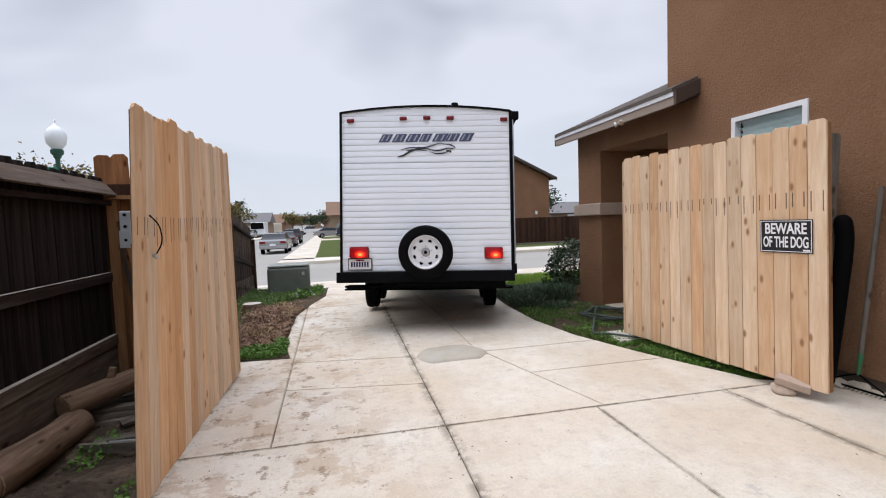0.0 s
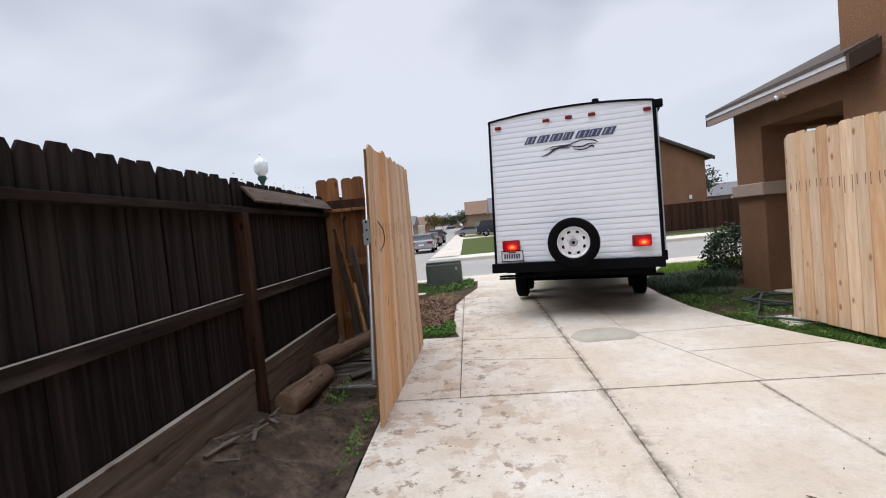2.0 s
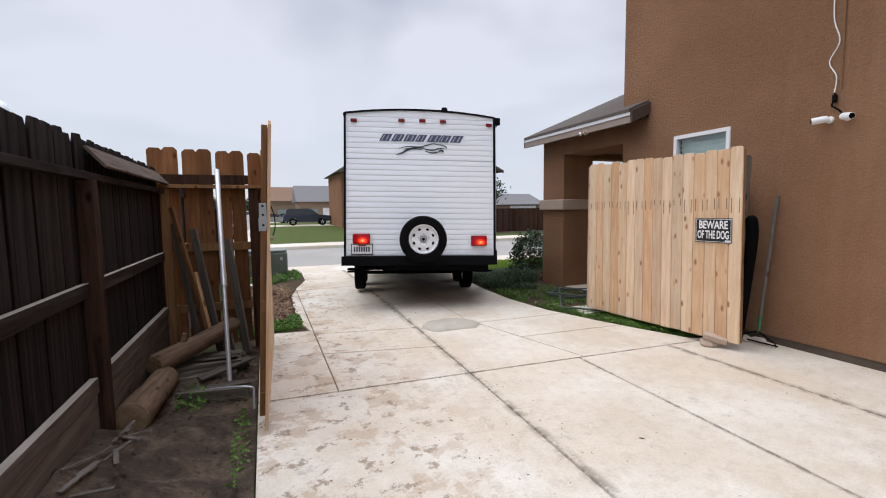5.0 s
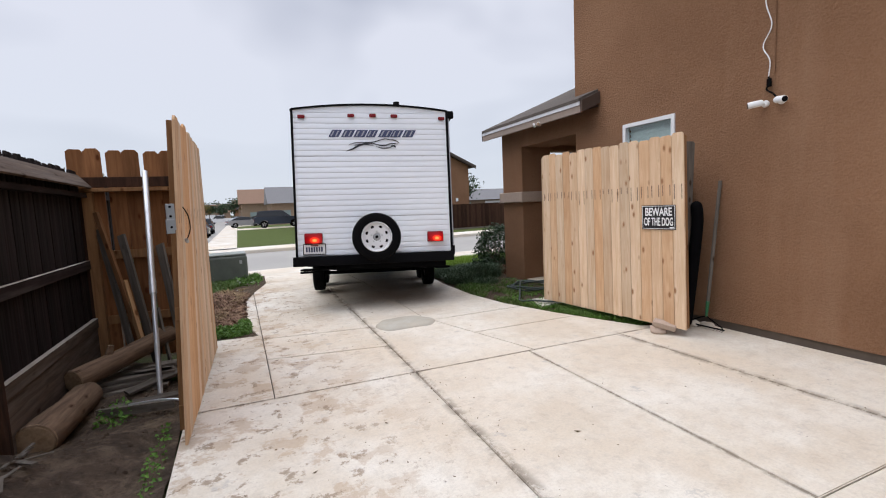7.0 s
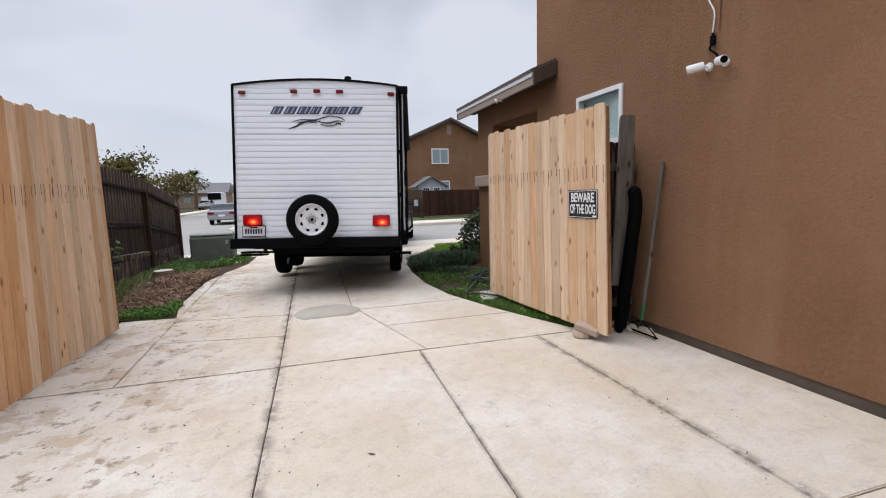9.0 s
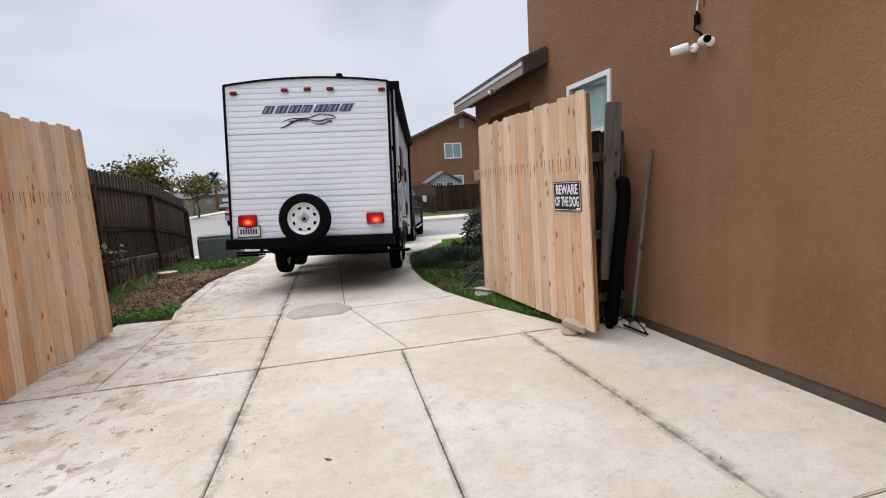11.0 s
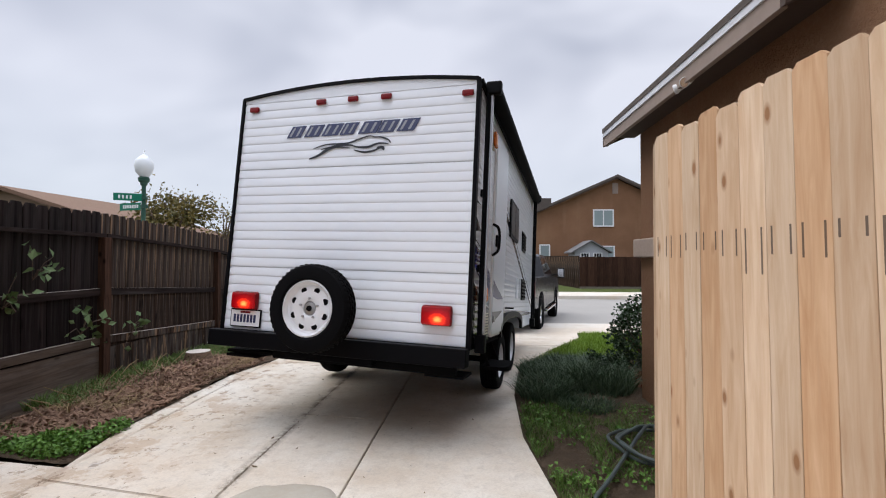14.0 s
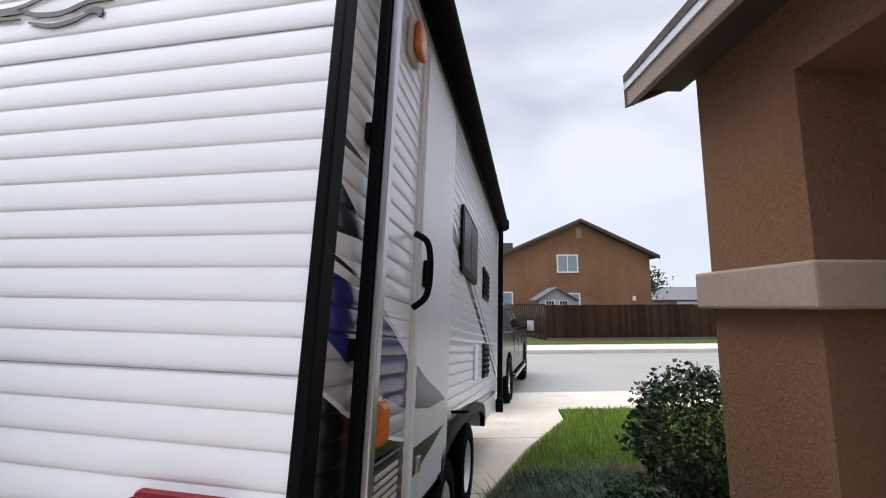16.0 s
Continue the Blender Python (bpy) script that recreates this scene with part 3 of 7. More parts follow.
def fence_run(fence, start, end, top_fn, base_fn, post_list, mats, rails=(1.835, 1.16, 0.565), seed=0, picket=0.138):
    """Pickets between two points of the plan, rails and posts on the drive's side."""
    r = random.Random(seed)
    a, b = Vector(start), Vector(end)
    length = (b - a).length
    d = (b - a) / length
    yaw = math.degrees(math.atan2(d.y, d.x))
    kinds = [picket_mesh("picket", picket + 0.012, 1.0, 0.016, mats["picket"], seed=seed * 7 + i) for i in range(4)]
    n = int(length / picket)
    for i in range(n):
        s = (i + 0.5) * length / n
        p = a + d * s
        z0 = base_fn(s)
        z1 = top_fn(s) + r.uniform(-0.012, 0.012)
        o = part("picket", kinds[r.randrange(4)], None, fence)
        o.matrix_local = pose(p.x + (0.002 if i % 2 else -0.002), p.y, z0, r.uniform(-0.2, 0.2), r.uniform(-0.06, 0.06), yaw) @ Matrix.Diagonal((1, 1, z1 - z0, 1))
    nrm = Vector((d.y, -d.x))
    for s0, s1 in zip(post_list, post_list[1:]):
        for zr, hh, tt in ((rails[0], 0.045, 0.075), (rails[1], 0.088, 0.038), (rails[2], 0.095, 0.045)):
            bm = bmesh.new()
            p0, p1 = a + d * s0, a + d * s1
            za, zb = zr + top_fn(s0) - top_fn(post_list[0]), zr + top_fn(s1) - top_fn(post_list[0])
            add_box(bm, (0, 0, -hh), (tt, (p1 - p0).length, 0), 0.003)
            ob = part("rail", bm, mats["kick"] if zr == rails[2] else mats["rail"], fence)
            # up-facing sides of the middle and low rails take the paler wood
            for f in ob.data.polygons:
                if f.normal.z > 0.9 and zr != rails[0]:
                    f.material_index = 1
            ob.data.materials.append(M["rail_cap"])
            q = p0 + nrm * 0.009
            tilt = math.degrees(math.atan2(zb - za, (p1 - p0).length))
            ob.matrix_local = pose(q.x, q.y, za, 0, 0, yaw - 90) @ pose(0, 0, 0, tilt, 0, 0)
        p0, p1 = a + d * s0, a + d * s1
        kb = part("kickboard", box((0, 0, -0.02), (0.03, (p1 - p0).length - 0.01, rails[2] - 0.118), 0.003), mats["kick"], fence)
        q = p0 + nrm * 0.012
        kb.matrix_local = pose(q.x, q.y, base_fn(s0) - 0.03, 0, 0, yaw - 90) @ pose(0, 0, 0, math.degrees(math.atan2(base_fn(s1) - base_fn(s0), (p1 - p0).length)), 0, 0)
    for s in post_list:
        p = a + d * s + nrm * 0.057
        part("post", box((p.x - 0.05, p.y - 0.045, base_fn(s) - 0.1), (p.x + 0.045, p.y + 0.045, rails[0] - 0.047 + top_fn(s) - top_fn(post_list[0])), 0.006), mats["post"], fence)


def build_fences():
    f1 = thing("side_fence", "dark brown stained timber fence with rails and posts", "fence")
    mats = dict(picket=M["dark_fence"], rail=M["dark_rail"], post=M["dark_post"], kick=M["low_rail"])
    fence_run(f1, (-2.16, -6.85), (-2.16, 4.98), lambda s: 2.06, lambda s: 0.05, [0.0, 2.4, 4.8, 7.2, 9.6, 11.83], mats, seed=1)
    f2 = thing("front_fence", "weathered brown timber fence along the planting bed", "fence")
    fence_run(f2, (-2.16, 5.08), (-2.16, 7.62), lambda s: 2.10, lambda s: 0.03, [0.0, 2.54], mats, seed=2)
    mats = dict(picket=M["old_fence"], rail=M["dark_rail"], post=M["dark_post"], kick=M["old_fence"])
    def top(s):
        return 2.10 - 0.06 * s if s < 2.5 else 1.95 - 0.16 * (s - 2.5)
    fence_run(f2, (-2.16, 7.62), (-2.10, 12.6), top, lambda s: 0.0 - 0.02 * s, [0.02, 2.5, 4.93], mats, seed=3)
    # short new return across to the gate
    f3 = thing("return_fence", "short new reddish cedar fence panel beside the gate", "fence")
    mats = dict(picket=M["redwood"], rail=M["redwood"], post=M["cedar_edge"], kick=M["redwood"])
    kinds = [picket_mesh("picket", 0.146, 2.2, 0.016, M["redwood"], ear=0.03, seed=50 + i) for i in range(3)]
    for i in range(7):
        o = part("picket", kinds[i % 3], None, f3)
        o.matrix_local = pose(-2.175 + i * 0.1635, 5.032, 0.08 - 0.004 * i + 0.012 * (i % 2), 0, 0.3 * (-1) ** i, 0)
    for z in (1.24, 0.56):
        part("rail", box((-2.035, 4.985, z - 0.088), (-1.262, 5.022, z), 0.003), M["cedar_edge"], f3)
    part("cap_board", box((-2.12, 4.965, 1.892), (-1.255, 4.984, 1.995), 0.003), M["dark_post"], f3, "dark reddish board along the top rail")
    part("rail_shelf", box((-2.13, 4.90, 1.845), (-1.12, 5.022, 1.882), 0.003), M["cedar_edge"], f3)
    part("post", box((-2.125, 4.93, -0.1), (-2.038, 5.02, 1.843), 0.006), M["cedar_edge"], f3)
    part("post", box((-1.26, 4.93, -0.1), (-1.15, 5.02, 1.843), 0.006), M["dark_post"], f3, "dark stained gate post")


build_fences()


# ---- gates ----
def gate(label, length, m, heights, z_low, flip, seed, twist=0.0):
    """A leaf of vertical boards on a timber frame. Local y runs along the leaf, boards on the -x side.
    twist: degrees by which the free end leans, fading to none at the hinges."""
    g = thing("gate", label, "gate", m, "driveway gate leaves")
    r = random.Random(seed)
    y, i = 0.0, 0
    while y < length - 0.02:
        w = min(r.choice((0.138, 0.14, 0.142, 0.135)), length - y)
        h = heights(y / length) + r.uniform(-0.022, 0.018)
        zl = z_low(y / length) + r.uniform(-0.006, 0.006)
        me = picket_mesh("board", w - 0.0055, h - zl, 0.017, M["cedar"], ear=0.022, seed=seed + i)
        o = part("board", me, None, g)
        lean = pose(0, 0, 0, 0, -twist * (1 - (y + w / 2) / length), 0)
        o.matrix_local = lean @ pose(-0.009 * flip, y + w / 2, zl, 0, 0, 90 * flip) @ pose(0, 0, 0, r.uniform(-0.08, 0.08), 0, 0)
        y += w
        i += 1
    lo, hi = (0.003, 0.041) if flip > 0 else (-0.041, -0.003)
    for z in (1.62, 0.95, 0.28):
        off = z * math.tan(radians(twist))
        rail = part("rail", box((lo, 0.09, z - 0.088), (hi, length - 0.09, z), 0.003), M["cedar_edge"], g)
        rail.matrix_local = pose(-off, 0, 0, 0, 0, -math.degrees(math.atan(off / length)))
    for y0 in (0.10 if flip < 0 else 0.0, length - 0.089):
        st = part("stile", box((lo, y0, 0.1), (hi, y0 + 0.089, heights(0 if y0 < 1 else 1) - 0.02), 0.003), M["cedar_edge"], g)
        st.matrix_local = pose(0, 0, 0, 0, -twist * (1 - (y0 + 0.044) / length), 0)
    return g


# right leaf: from its latch end near the porch back to the hinge
ra, rb = Vector((3.612, 2.598, 0)), Vector((3.417, 4.83, 0))
rd = rb - ra
gate_right = gate("open driveway leaf of pale new cedar boards with rusty nail streaks", rd.length, Matrix.Translation(ra) @ pose(0, 0, 0, 0, 0, math.degrees(math.atan2(rd.y, rd.x)) - 90), lambda u: 2.19 + 0.01 * u, lambda u: 0.085 - 0.005 * u, 1, 11, 2.2)
la, lb = Vector((-1.165, 2.69, 0)), Vector((-1.07, 5.0, 0))
ld = lb - la
gate_left = gate("open driveway leaf of pale cedar boards beside the soil strip", ld.length, Matrix.Translation(la) @ pose(0, 0, 0, 0, 0, math.degrees(math.atan2(ld.y, ld.x)) - 90), lambda u: 2.205 + 0.09 * u, lambda u: 0.03 + 0.03 * u, -1, 31, -3.0)


# ---- travel trailer ----
TRAILER = Matrix.Translation((1.21, 6.15, 0.85)) @ pose(0, 0, 0, -5.5, 0, -14.22) @ pose(0, 0, 0, 0, 1.2, 0)
TW, TL = 1.2, 6.4


def corrugated(u0, u1, z0, z1, pitch=0.0859, depth=0.0050):
    """Sheet across local x with rounded horizontal ribs; faces -y."""
    bm = bmesh.new()
    n = max(1, round((z1 - z0) / pitch))
    prof = []
    for i in range(n):
        for f, d in ((0.0, 0.0), (0.035, 0.5), (0.10, 0.85), (0.24, 1.0), (0.42, 0.97), (0.64, 0.78), (0.84, 0.46), (0.96, 0.12)):
            prof.append((z0 + (i + f) * (z1 - z0) / n, -depth * d))
    prof.append((z1, 0))
    vs = [[bm.verts.new((u, y, z)) for z, y in prof] for u in (u0, u1)]
    for i in range(len(prof) - 1):
        bm.faces.new((vs[0][i], vs[1][i], vs[1][i + 1], vs[0][i + 1]))
    return bm


M["tyre"] = plain("black_rubber", (0.0045, 0.0045, 0.005), 0.8, spec=0.05, bump=0.15)
M["rim_white"] = plain("white_steel_rim", (0.74, 0.75, 0.77), 0.35, vary=0.05)
M["steel"] = plain("galvanised_steel", (0.42, 0.43, 0.44), 0.38, metal=0.9)
M["zinc"] = plain("bright_galvanised_tube", (0.62, 0.63, 0.65), 0.34, metal=0.7)
M["chrome"] = plain("chrome", (0.65, 0.65, 0.66), 0.12, metal=1.0, bump=0)
M["alloy"] = plain("silver_alloy", (0.50, 0.50, 0.52), 0.3, metal=0.8, bump=0)
M["decal_blue"] = plain("navy_blue_decal", (0.025, 0.032, 0.13), 0.3, spec=0.5, bump=0)
M["decal_dark"] = plain("charcoal_decal", (0.022, 0.024, 0.030), 0.3, spec=0.5, bump=0)
M["decal_grey"] = plain("grey_decal", (0.30, 0.31, 0.34), 0.3, spec=0.5, bump=0)
M["decal_letter"] = plain("slate_blue_decal", (0.055, 0.065, 0.13), 0.25, spec=0.5, bump=0)
M["red_lens"] = plain("red_plastic_lens", (0.17, 0.003, 0.006), 0.3, spec=0.3, bump=0)
M["amber_lens"] = plain("amber_plastic_lens", (0.62, 0.15, 0.02), 0.25, spec=0.5, bump=0)
M["cream"] = plain("cream_plastic", (0.62, 0.58, 0.48), 0.5)
M["dark_glass"] = plain("tinted_glass", (0.012, 0.014, 0.016), 0.06, spec=0.6, bump=0)
M["trailer_glass"] = plain("trailer_tinted_glass", (0.010, 0.011, 0.015), 0.3, spec=0.12, bump=0)
k = Nodes("lit_red_lens", 0.25, 0, 0.3)
k.color((0.24, 0.003, 0.006))
k_gap = k.n.new("ShaderNodeVectorMath")
k_gap.operation = "DISTANCE"
k_gap.inputs[1].default_value = (0.02, 0.0, -0.045)
k.l.new(k.coords((1.0, 0.0, 1.5)), k_gap.inputs[0])
glow = k.math("ADD", k_gap.outputs["Value"], k.math("MULTIPLY", k.noise(k.coords((1, 1, 3)), 30, 2), 0.035))
k.l.new(k.ramp(glow, (0.03, (1.0, 0.30, 0.07)), (0.06, (0.75, 0.03, 0.008)), (0.10, (0.16, 0.001, 0.002)), (0.16, (0.02, 0.0, 0.0))), k.b.inputs["Emission Color"])
k.b.inputs["Emission Strength"].default_value = 1.8
M["lit_lens"] = k.mat


def wheel(name, parent, m, radius, width, rim_r, rim_mat, label, holes=8, tread=True):
    """A wheel whose axle is local y, outer face towards -y: tyre, rim disc with holes, hub, nuts."""
    w = new(name)
    w.parent = parent
    w.matrix_local = m
    w["label"] = label
    h = width / 2
    r = radius
    prof = [(rim_r, -h * 0.8), (rim_r + 0.02, -h), (r * 0.86, -h * 1.02), (r * 0.95, -h * 0.92), (r - 0.006, -h * 0.72), (r, -h * 0.5)]
    for g in (-0.33, 0.0, 0.33):
        if tread:
            prof += [(r, h * (g - 0.07)), (r - 0.009, h * (g - 0.05)), (r - 0.009, h * (g + 0.05)), (r, h * (g + 0.07))]
    prof += [(r, h * 0.5), (r - 0.006, h * 0.72), (r * 0.95, h * 0.92), (r * 0.86, h), (rim_r, h * 0.8)]
    bm = lathe(prof, "y", 48)
    part("tyre", bm, M["tyre"], w, smooth=True)
    if tread:
        block = to_mesh("tread_block", box((-0.012, -0.014, -0.004), (0.012, 0.014, 0.0035), 0.002), M["tyre"])
        for j in range(46):
            for lane, shift in ((-0.56, 0.0), (-0.17, 0.5), (0.17, 0.0), (0.56, 0.5)):
                if name == "spare_wheel":
                    a = 2 * math.pi * (j + shift) / 46
                    o = part("tread_block", block, None, w)
                    rr_ = r + 0.001 if abs(lane) < 0.5 else r - 0.002
                    o.matrix_local = pose(math.sin(a) * rr_, h * lane, math.cos(a) * rr_, 0, math.degrees(a), 24 if lane > 0 else -24)
    bm = lathe([(rim_r + 0.004, -h * 0.82), (rim_r - 0.008, -h * 0.9), (rim_r - 0.018, -h * 0.72), (rim_r * 0.88, -h * 0.52), (rim_r * 0.80, -h * 0.45), (rim_r * 0.55, -h * 0.62), (rim_r * 0.30, -h * 0.50), (rim_r * 0.26, -h * 0.46), (rim_r * 0.25, h * 0.3), (rim_r, h * 0.5)], "y", 40)
    part("rim", bm, rim_mat, w, smooth=True)
    hole = to_mesh("rim_hole", lathe([(0.0, -0.002), (rim_r * 0.105, -0.002), (rim_r * 0.12, 0.002), (rim_r * 0.12, 0.02)], "y", 12), M["black_matt"])
    for j in range(holes):
        a = 2 * math.pi * (j + 0.5) / holes
        o = part("rim_hole", hole, None, w)
        o.matrix_local = pose(math.cos(a) * rim_r * 0.67, -h * 0.545, math.sin(a) * rim_r * 0.67)
    part("hub_cap", lathe([(0.0, -h * 0.50), (rim_r * 0.10, -h * 0.50), (rim_r * 0.22, -h * 0.46), (rim_r * 0.24, -h * 0.40), (rim_r * 0.24, h * 0.2)], "y", 20), M["steel"], w)
    part("hub_bolt", lathe([(0.0, -h * 0.62), (rim_r * 0.10, -h * 0.62), (rim_r * 0.11, -h * 0.5)], "y", 8), M["black_matt"], w)
    part("brake_drum", lathe([(0.0, h * 0.35), (rim_r * 0.9, h * 0.35), (rim_r * 1.0, h * 0.62), (rim_r * 1.02, h * 0.8)], "y", 24), M["black_matt"], w)
    nut = to_mesh("wheel_nut", lathe([(0.0, -0.012), (0.010, -0.012), (0.011, 0.012)], "y", 6), M["steel"])
    for j in range(5):
        a = 2 * math.pi * j / 5 + 0.3
        o = part("wheel_nut", nut, None, w)
        o.matrix_local = pose(math.cos(a) * rim_r * 0.36, -h * 0.57, math.sin(a) * rim_r * 0.36)
    return w


def smooth_curve(pts, n=8):
    """Points of a smooth line through the given ones."""
    out = []
    P = [Vector(p) for p in pts]
    for i in range(len(P) - 1):
        a, b, c, d = P[max(i - 1, 0)], P[i], P[i + 1], P[min(i + 2, len(P) - 1)]
        for j in range(n):
            s = j / n
            out.append(0.5 * ((2 * b) + (c - a) * s + (2 * a - 5 * b + 4 * c - d) * s * s + (3 * b - a - 3 * c + d) * s ** 3))
    out.append(P[-1])
    return out


def ribbon(pts, width, y0, y1):
    """A tapered flat stroke in the x-z plane, from y0 to y1 deep."""
    line = smooth_curve([(x, 0, z) for x, z in pts])
    n = len(line)
    up, low = [], []
    for i, p in enumerate(line):
        d = (line[min(i + 1, n - 1)] - line[max(i - 1, 0)]).normalized()
        w = width * (0.25 + 0.75 * math.sin(math.pi * min(1, max(0, i / (n - 1)))) ** 0.8) / 2
        q = Vector((-d.z, 0, d.x))
        up.append(p + q * w)
        low.append(p - q * w)
    bm = bmesh.new()
    for i in range(n - 1):
        f = [bm.verts.new((v.x, y0, v.z)) for v in (low[i], low[i + 1], up[i + 1], up[i])]
        bm.faces.new(f)
    bmesh.ops.remove_doubles(bm, verts=bm.verts[:], dist=1e-5)
    r = bmesh.ops.extrude_face_region(bm, geom=bm.faces[:])
    for v in [g for g in r["geom"] if isinstance(g, bmesh.types.BMVert)]:
        v.co.y = y1
    return bm


def side_panel(pts, x0, x1):
    return prism(pts, "x", x0, x1)


def make_side_sheet():
    """White ribbed sheet with printed sweeps: blue, grey and charcoal bands that fall towards the front."""
    k = Nodes("printed_side_siding", 0.22, 0, 0.6)
    sep = k.n.new("ShaderNodeSeparateXYZ")
    k.l.new(k.tc.outputs["Object"], sep.inputs[0])
    y, z = sep.outputs[1], sep.outputs[2]

    def line(a, b, curve=0.0):
        """The height a + b y + curve y^2."""
        return k.math("ADD", k.math("ADD", k.math("MULTIPLY", y, b), a), k.math("MULTIPLY", k.math("MULTIPLY", y, y), curve))

    def between(lo, hi):
        return k.math("MULTIPLY", k.math("GREATER_THAN", z, lo), k.math("LESS_THAN", z, hi))
    col = (0.80, 0.835, 0.88)
    rear = k.math("LESS_THAN", y, 1.3)
    front = k.math("GREATER_THAN", y, 1.3)
    for mask, c in ((k.math("MULTIPLY", rear, between(line(0.59, -0.50, 0.20), line(0.71, -0.50, 0.18))), (0.42, 0.43, 0.46)),
                    (k.math("MULTIPLY", rear, between(line(0.71, -0.50, 0.18), line(0.85, -0.02, -0.33))), (0.022, 0.03, 0.16)),
                    (k.math("MULTIPLY", rear, between(line(0.885, -0.06, -0.33), line(0.905, -0.10, -0.31))), (0.03, 0.032, 0.05)),
                    (k.math("MULTIPLY", rear, between(line(0.95, 0.10), line(1.13, -0.45))), (0.03, 0.032, 0.04)),
                    (k.math("MULTIPLY", rear, between(line(1.20, 0.05), line(1.24, -0.10))), (0.08, 0.085, 0.10)),
                    (k.math("MULTIPLY", rear, k.math("LESS_THAN", z, line(0.575, -0.50, 0.20))), (0.008, 0.009, 0.010)),
                    (k.math("MULTIPLY", front, between(line(1.90, -0.335), line(2.04, -0.355))), (0.03, 0.032, 0.045)),
                    (k.math("MULTIPLY", front, between(line(2.06, -0.34), line(2.09, -0.34))), (0.30, 0.31, 0.34)),
                    (k.math("MULTIPLY", front, k.math("LESS_THAN", z, line(0.34, -0.03))), (0.10, 0.105, 0.115))):
        col = k.mix(mask, col, c)
    k.color(col)
    return k.mat


def build_trailer():
    t = thing("travel_trailer", "white ribbed travel trailer with black trim, hitched on the drive", "trailer", TRAILER)
    H, TLn = 2.25, 5.05
    side_mat = make_side_sheet()
    def crown(x):
        return H + 0.085 * (1 - (x / TW) ** 2)
    xs = [-TW + 2 * TW * i / 16 for i in range(17)]
    part("body", prism([(-TW, 0.16)] + [(x, crown(x)) for x in xs] + [(TW, 0.16)], "y", 0.012, TLn), M["siding"], t)
    part("lower_body", box((-TW, 0.012, 0.0), (TW, 1.50, 0.159)), M["black_matt"], t, "dark lower skirt")
    part("lower_body", box((-TW, 3.32, -0.02), (TW, TLn, 0.159)), M["siding"], t)
    # rear wall: three ribbed sheets with seams, flat cap under the crowned roof
    for z0, z1 in ((0.0, 0.5865), (0.5895, 1.5315), (1.5345, 2.2075)):
        part("rear_siding", corrugated(-TW + 0.002, TW - 0.002, z0, z1), M["siding"], t, smooth=True)
    for z in (0.588, 1.533):
        part("seam", box((-TW, -0.0035, z - 0.0015), (TW, 0.0, z + 0.0015)), M["decal_grey"], t)
    bm = bmesh.new()
    add_prism(bm, [(-TW, 2.2085)] + [(x, crown(x) - 0.002) for x in xs] + [(TW, 2.2085)], "y", -0.005, 0.011)
    part("rear_cap", bm, M["siding"], t)
    # ribbed side sheet, turned to face the porch, broken by the door
    def side(y0, y1, z0, z1):
        bm = corrugated(y0, y1, z0, z1, pitch=0.0687, depth=0.0048)
        bm.transform(Matrix.Translation((TW, 0, 0)) @ Matrix.Rotation(radians(90), 4, "Z"))
        part("side_siding", bm, side_mat, t, smooth=True)
    side(0.0, 0.81, 0.0, 2.22)
    side(1.59, 3.45, 0.16, 2.22)
    side(3.45, TLn, 0.16, 2.22)
    # black corner and roof trims
    for sx in (-1, 1):
        part("corner_trim", box((sx * TW - 0.016, -0.022, -0.02), (sx * TW + 0.018, 0.052, crown(TW) + 0.012), 0.006), M["black"], t, "black corner moulding")
    bm = bmesh.new()
    for i in range(16):
        x0, x1 = xs[i], xs[i + 1]
        z0, z1 = crown(x0), crown(x1)
        add_prism(bm, [(x0, z0 - 0.012), (x1, z1 - 0.012), (x1, z1 + 0.016), (x0, z0 + 0.016)], "y", -0.024, 0.03)
    part("roof_trim", bm, M["black"], t, "thin black roof edge moulding")
    part("roof_edge", box((TW - 0.01, 0.03, H - 0.02), (TW + 0.035, TLn, H + 0.02), 0.006), M["black"], t)
    part("roof_edge", box((-TW - 0.03, 0.03, H - 0.02), (-TW + 0.01, TLn, H + 0.02), 0.006), M["black"], t)
    part("roof_vent_pipe", lathe([(0.0, 0.21), (0.05, 0.205), (0.055, 0.16), (0.04, 0.155), (0.04, 0.0)], "z", 16, (0.43, 0.35, crown(0.43) - 0.03)), M["black_matt"], t)
    # bumper, frame and running gear
    part("bumper", box((-1.245, -0.125, -0.150), (1.215, -0.005, -0.004), 0.008), M["black"], t, "black steel box bumper")
    for x in (-0.75, 0.75):
        part("chassis_rail", box((x - 0.04, -0.01, -0.17), (x + 0.04, TLn - 0.3, -0.021)), M["black_matt"], t)
    part("underbelly", box((-TW + 0.01, 0.02, -0.035), (TW - 0.01, 1.49, -0.003)), M["black_matt"], t, "black sealed underbelly")
    part("underbelly", box((-0.92, 1.492, -0.035), (0.92, TLn - 0.02, 0.155)), M["black_matt"], t, "black sealed underbelly")
    part("rear_frame", box((-0.62, 0.0, -0.235), (1.10, 0.10, -0.037), 0.008), M["black_matt"], t, "black rear chassis frame")
    part("cross_member", box((-1.1, 0.42, -0.17), (1.1, 0.5, -0.03)), M["black_matt"], t)
    part("holding_tank", box((-0.62, 0.65, -0.26), (0.62, 1.5, -0.02), 0.05), M["black_matt"], t)
    part("holding_tank", box((-0.55, 3.5, -0.22), (0.55, 4.6, -0.03), 0.05), M["black_matt"], t)
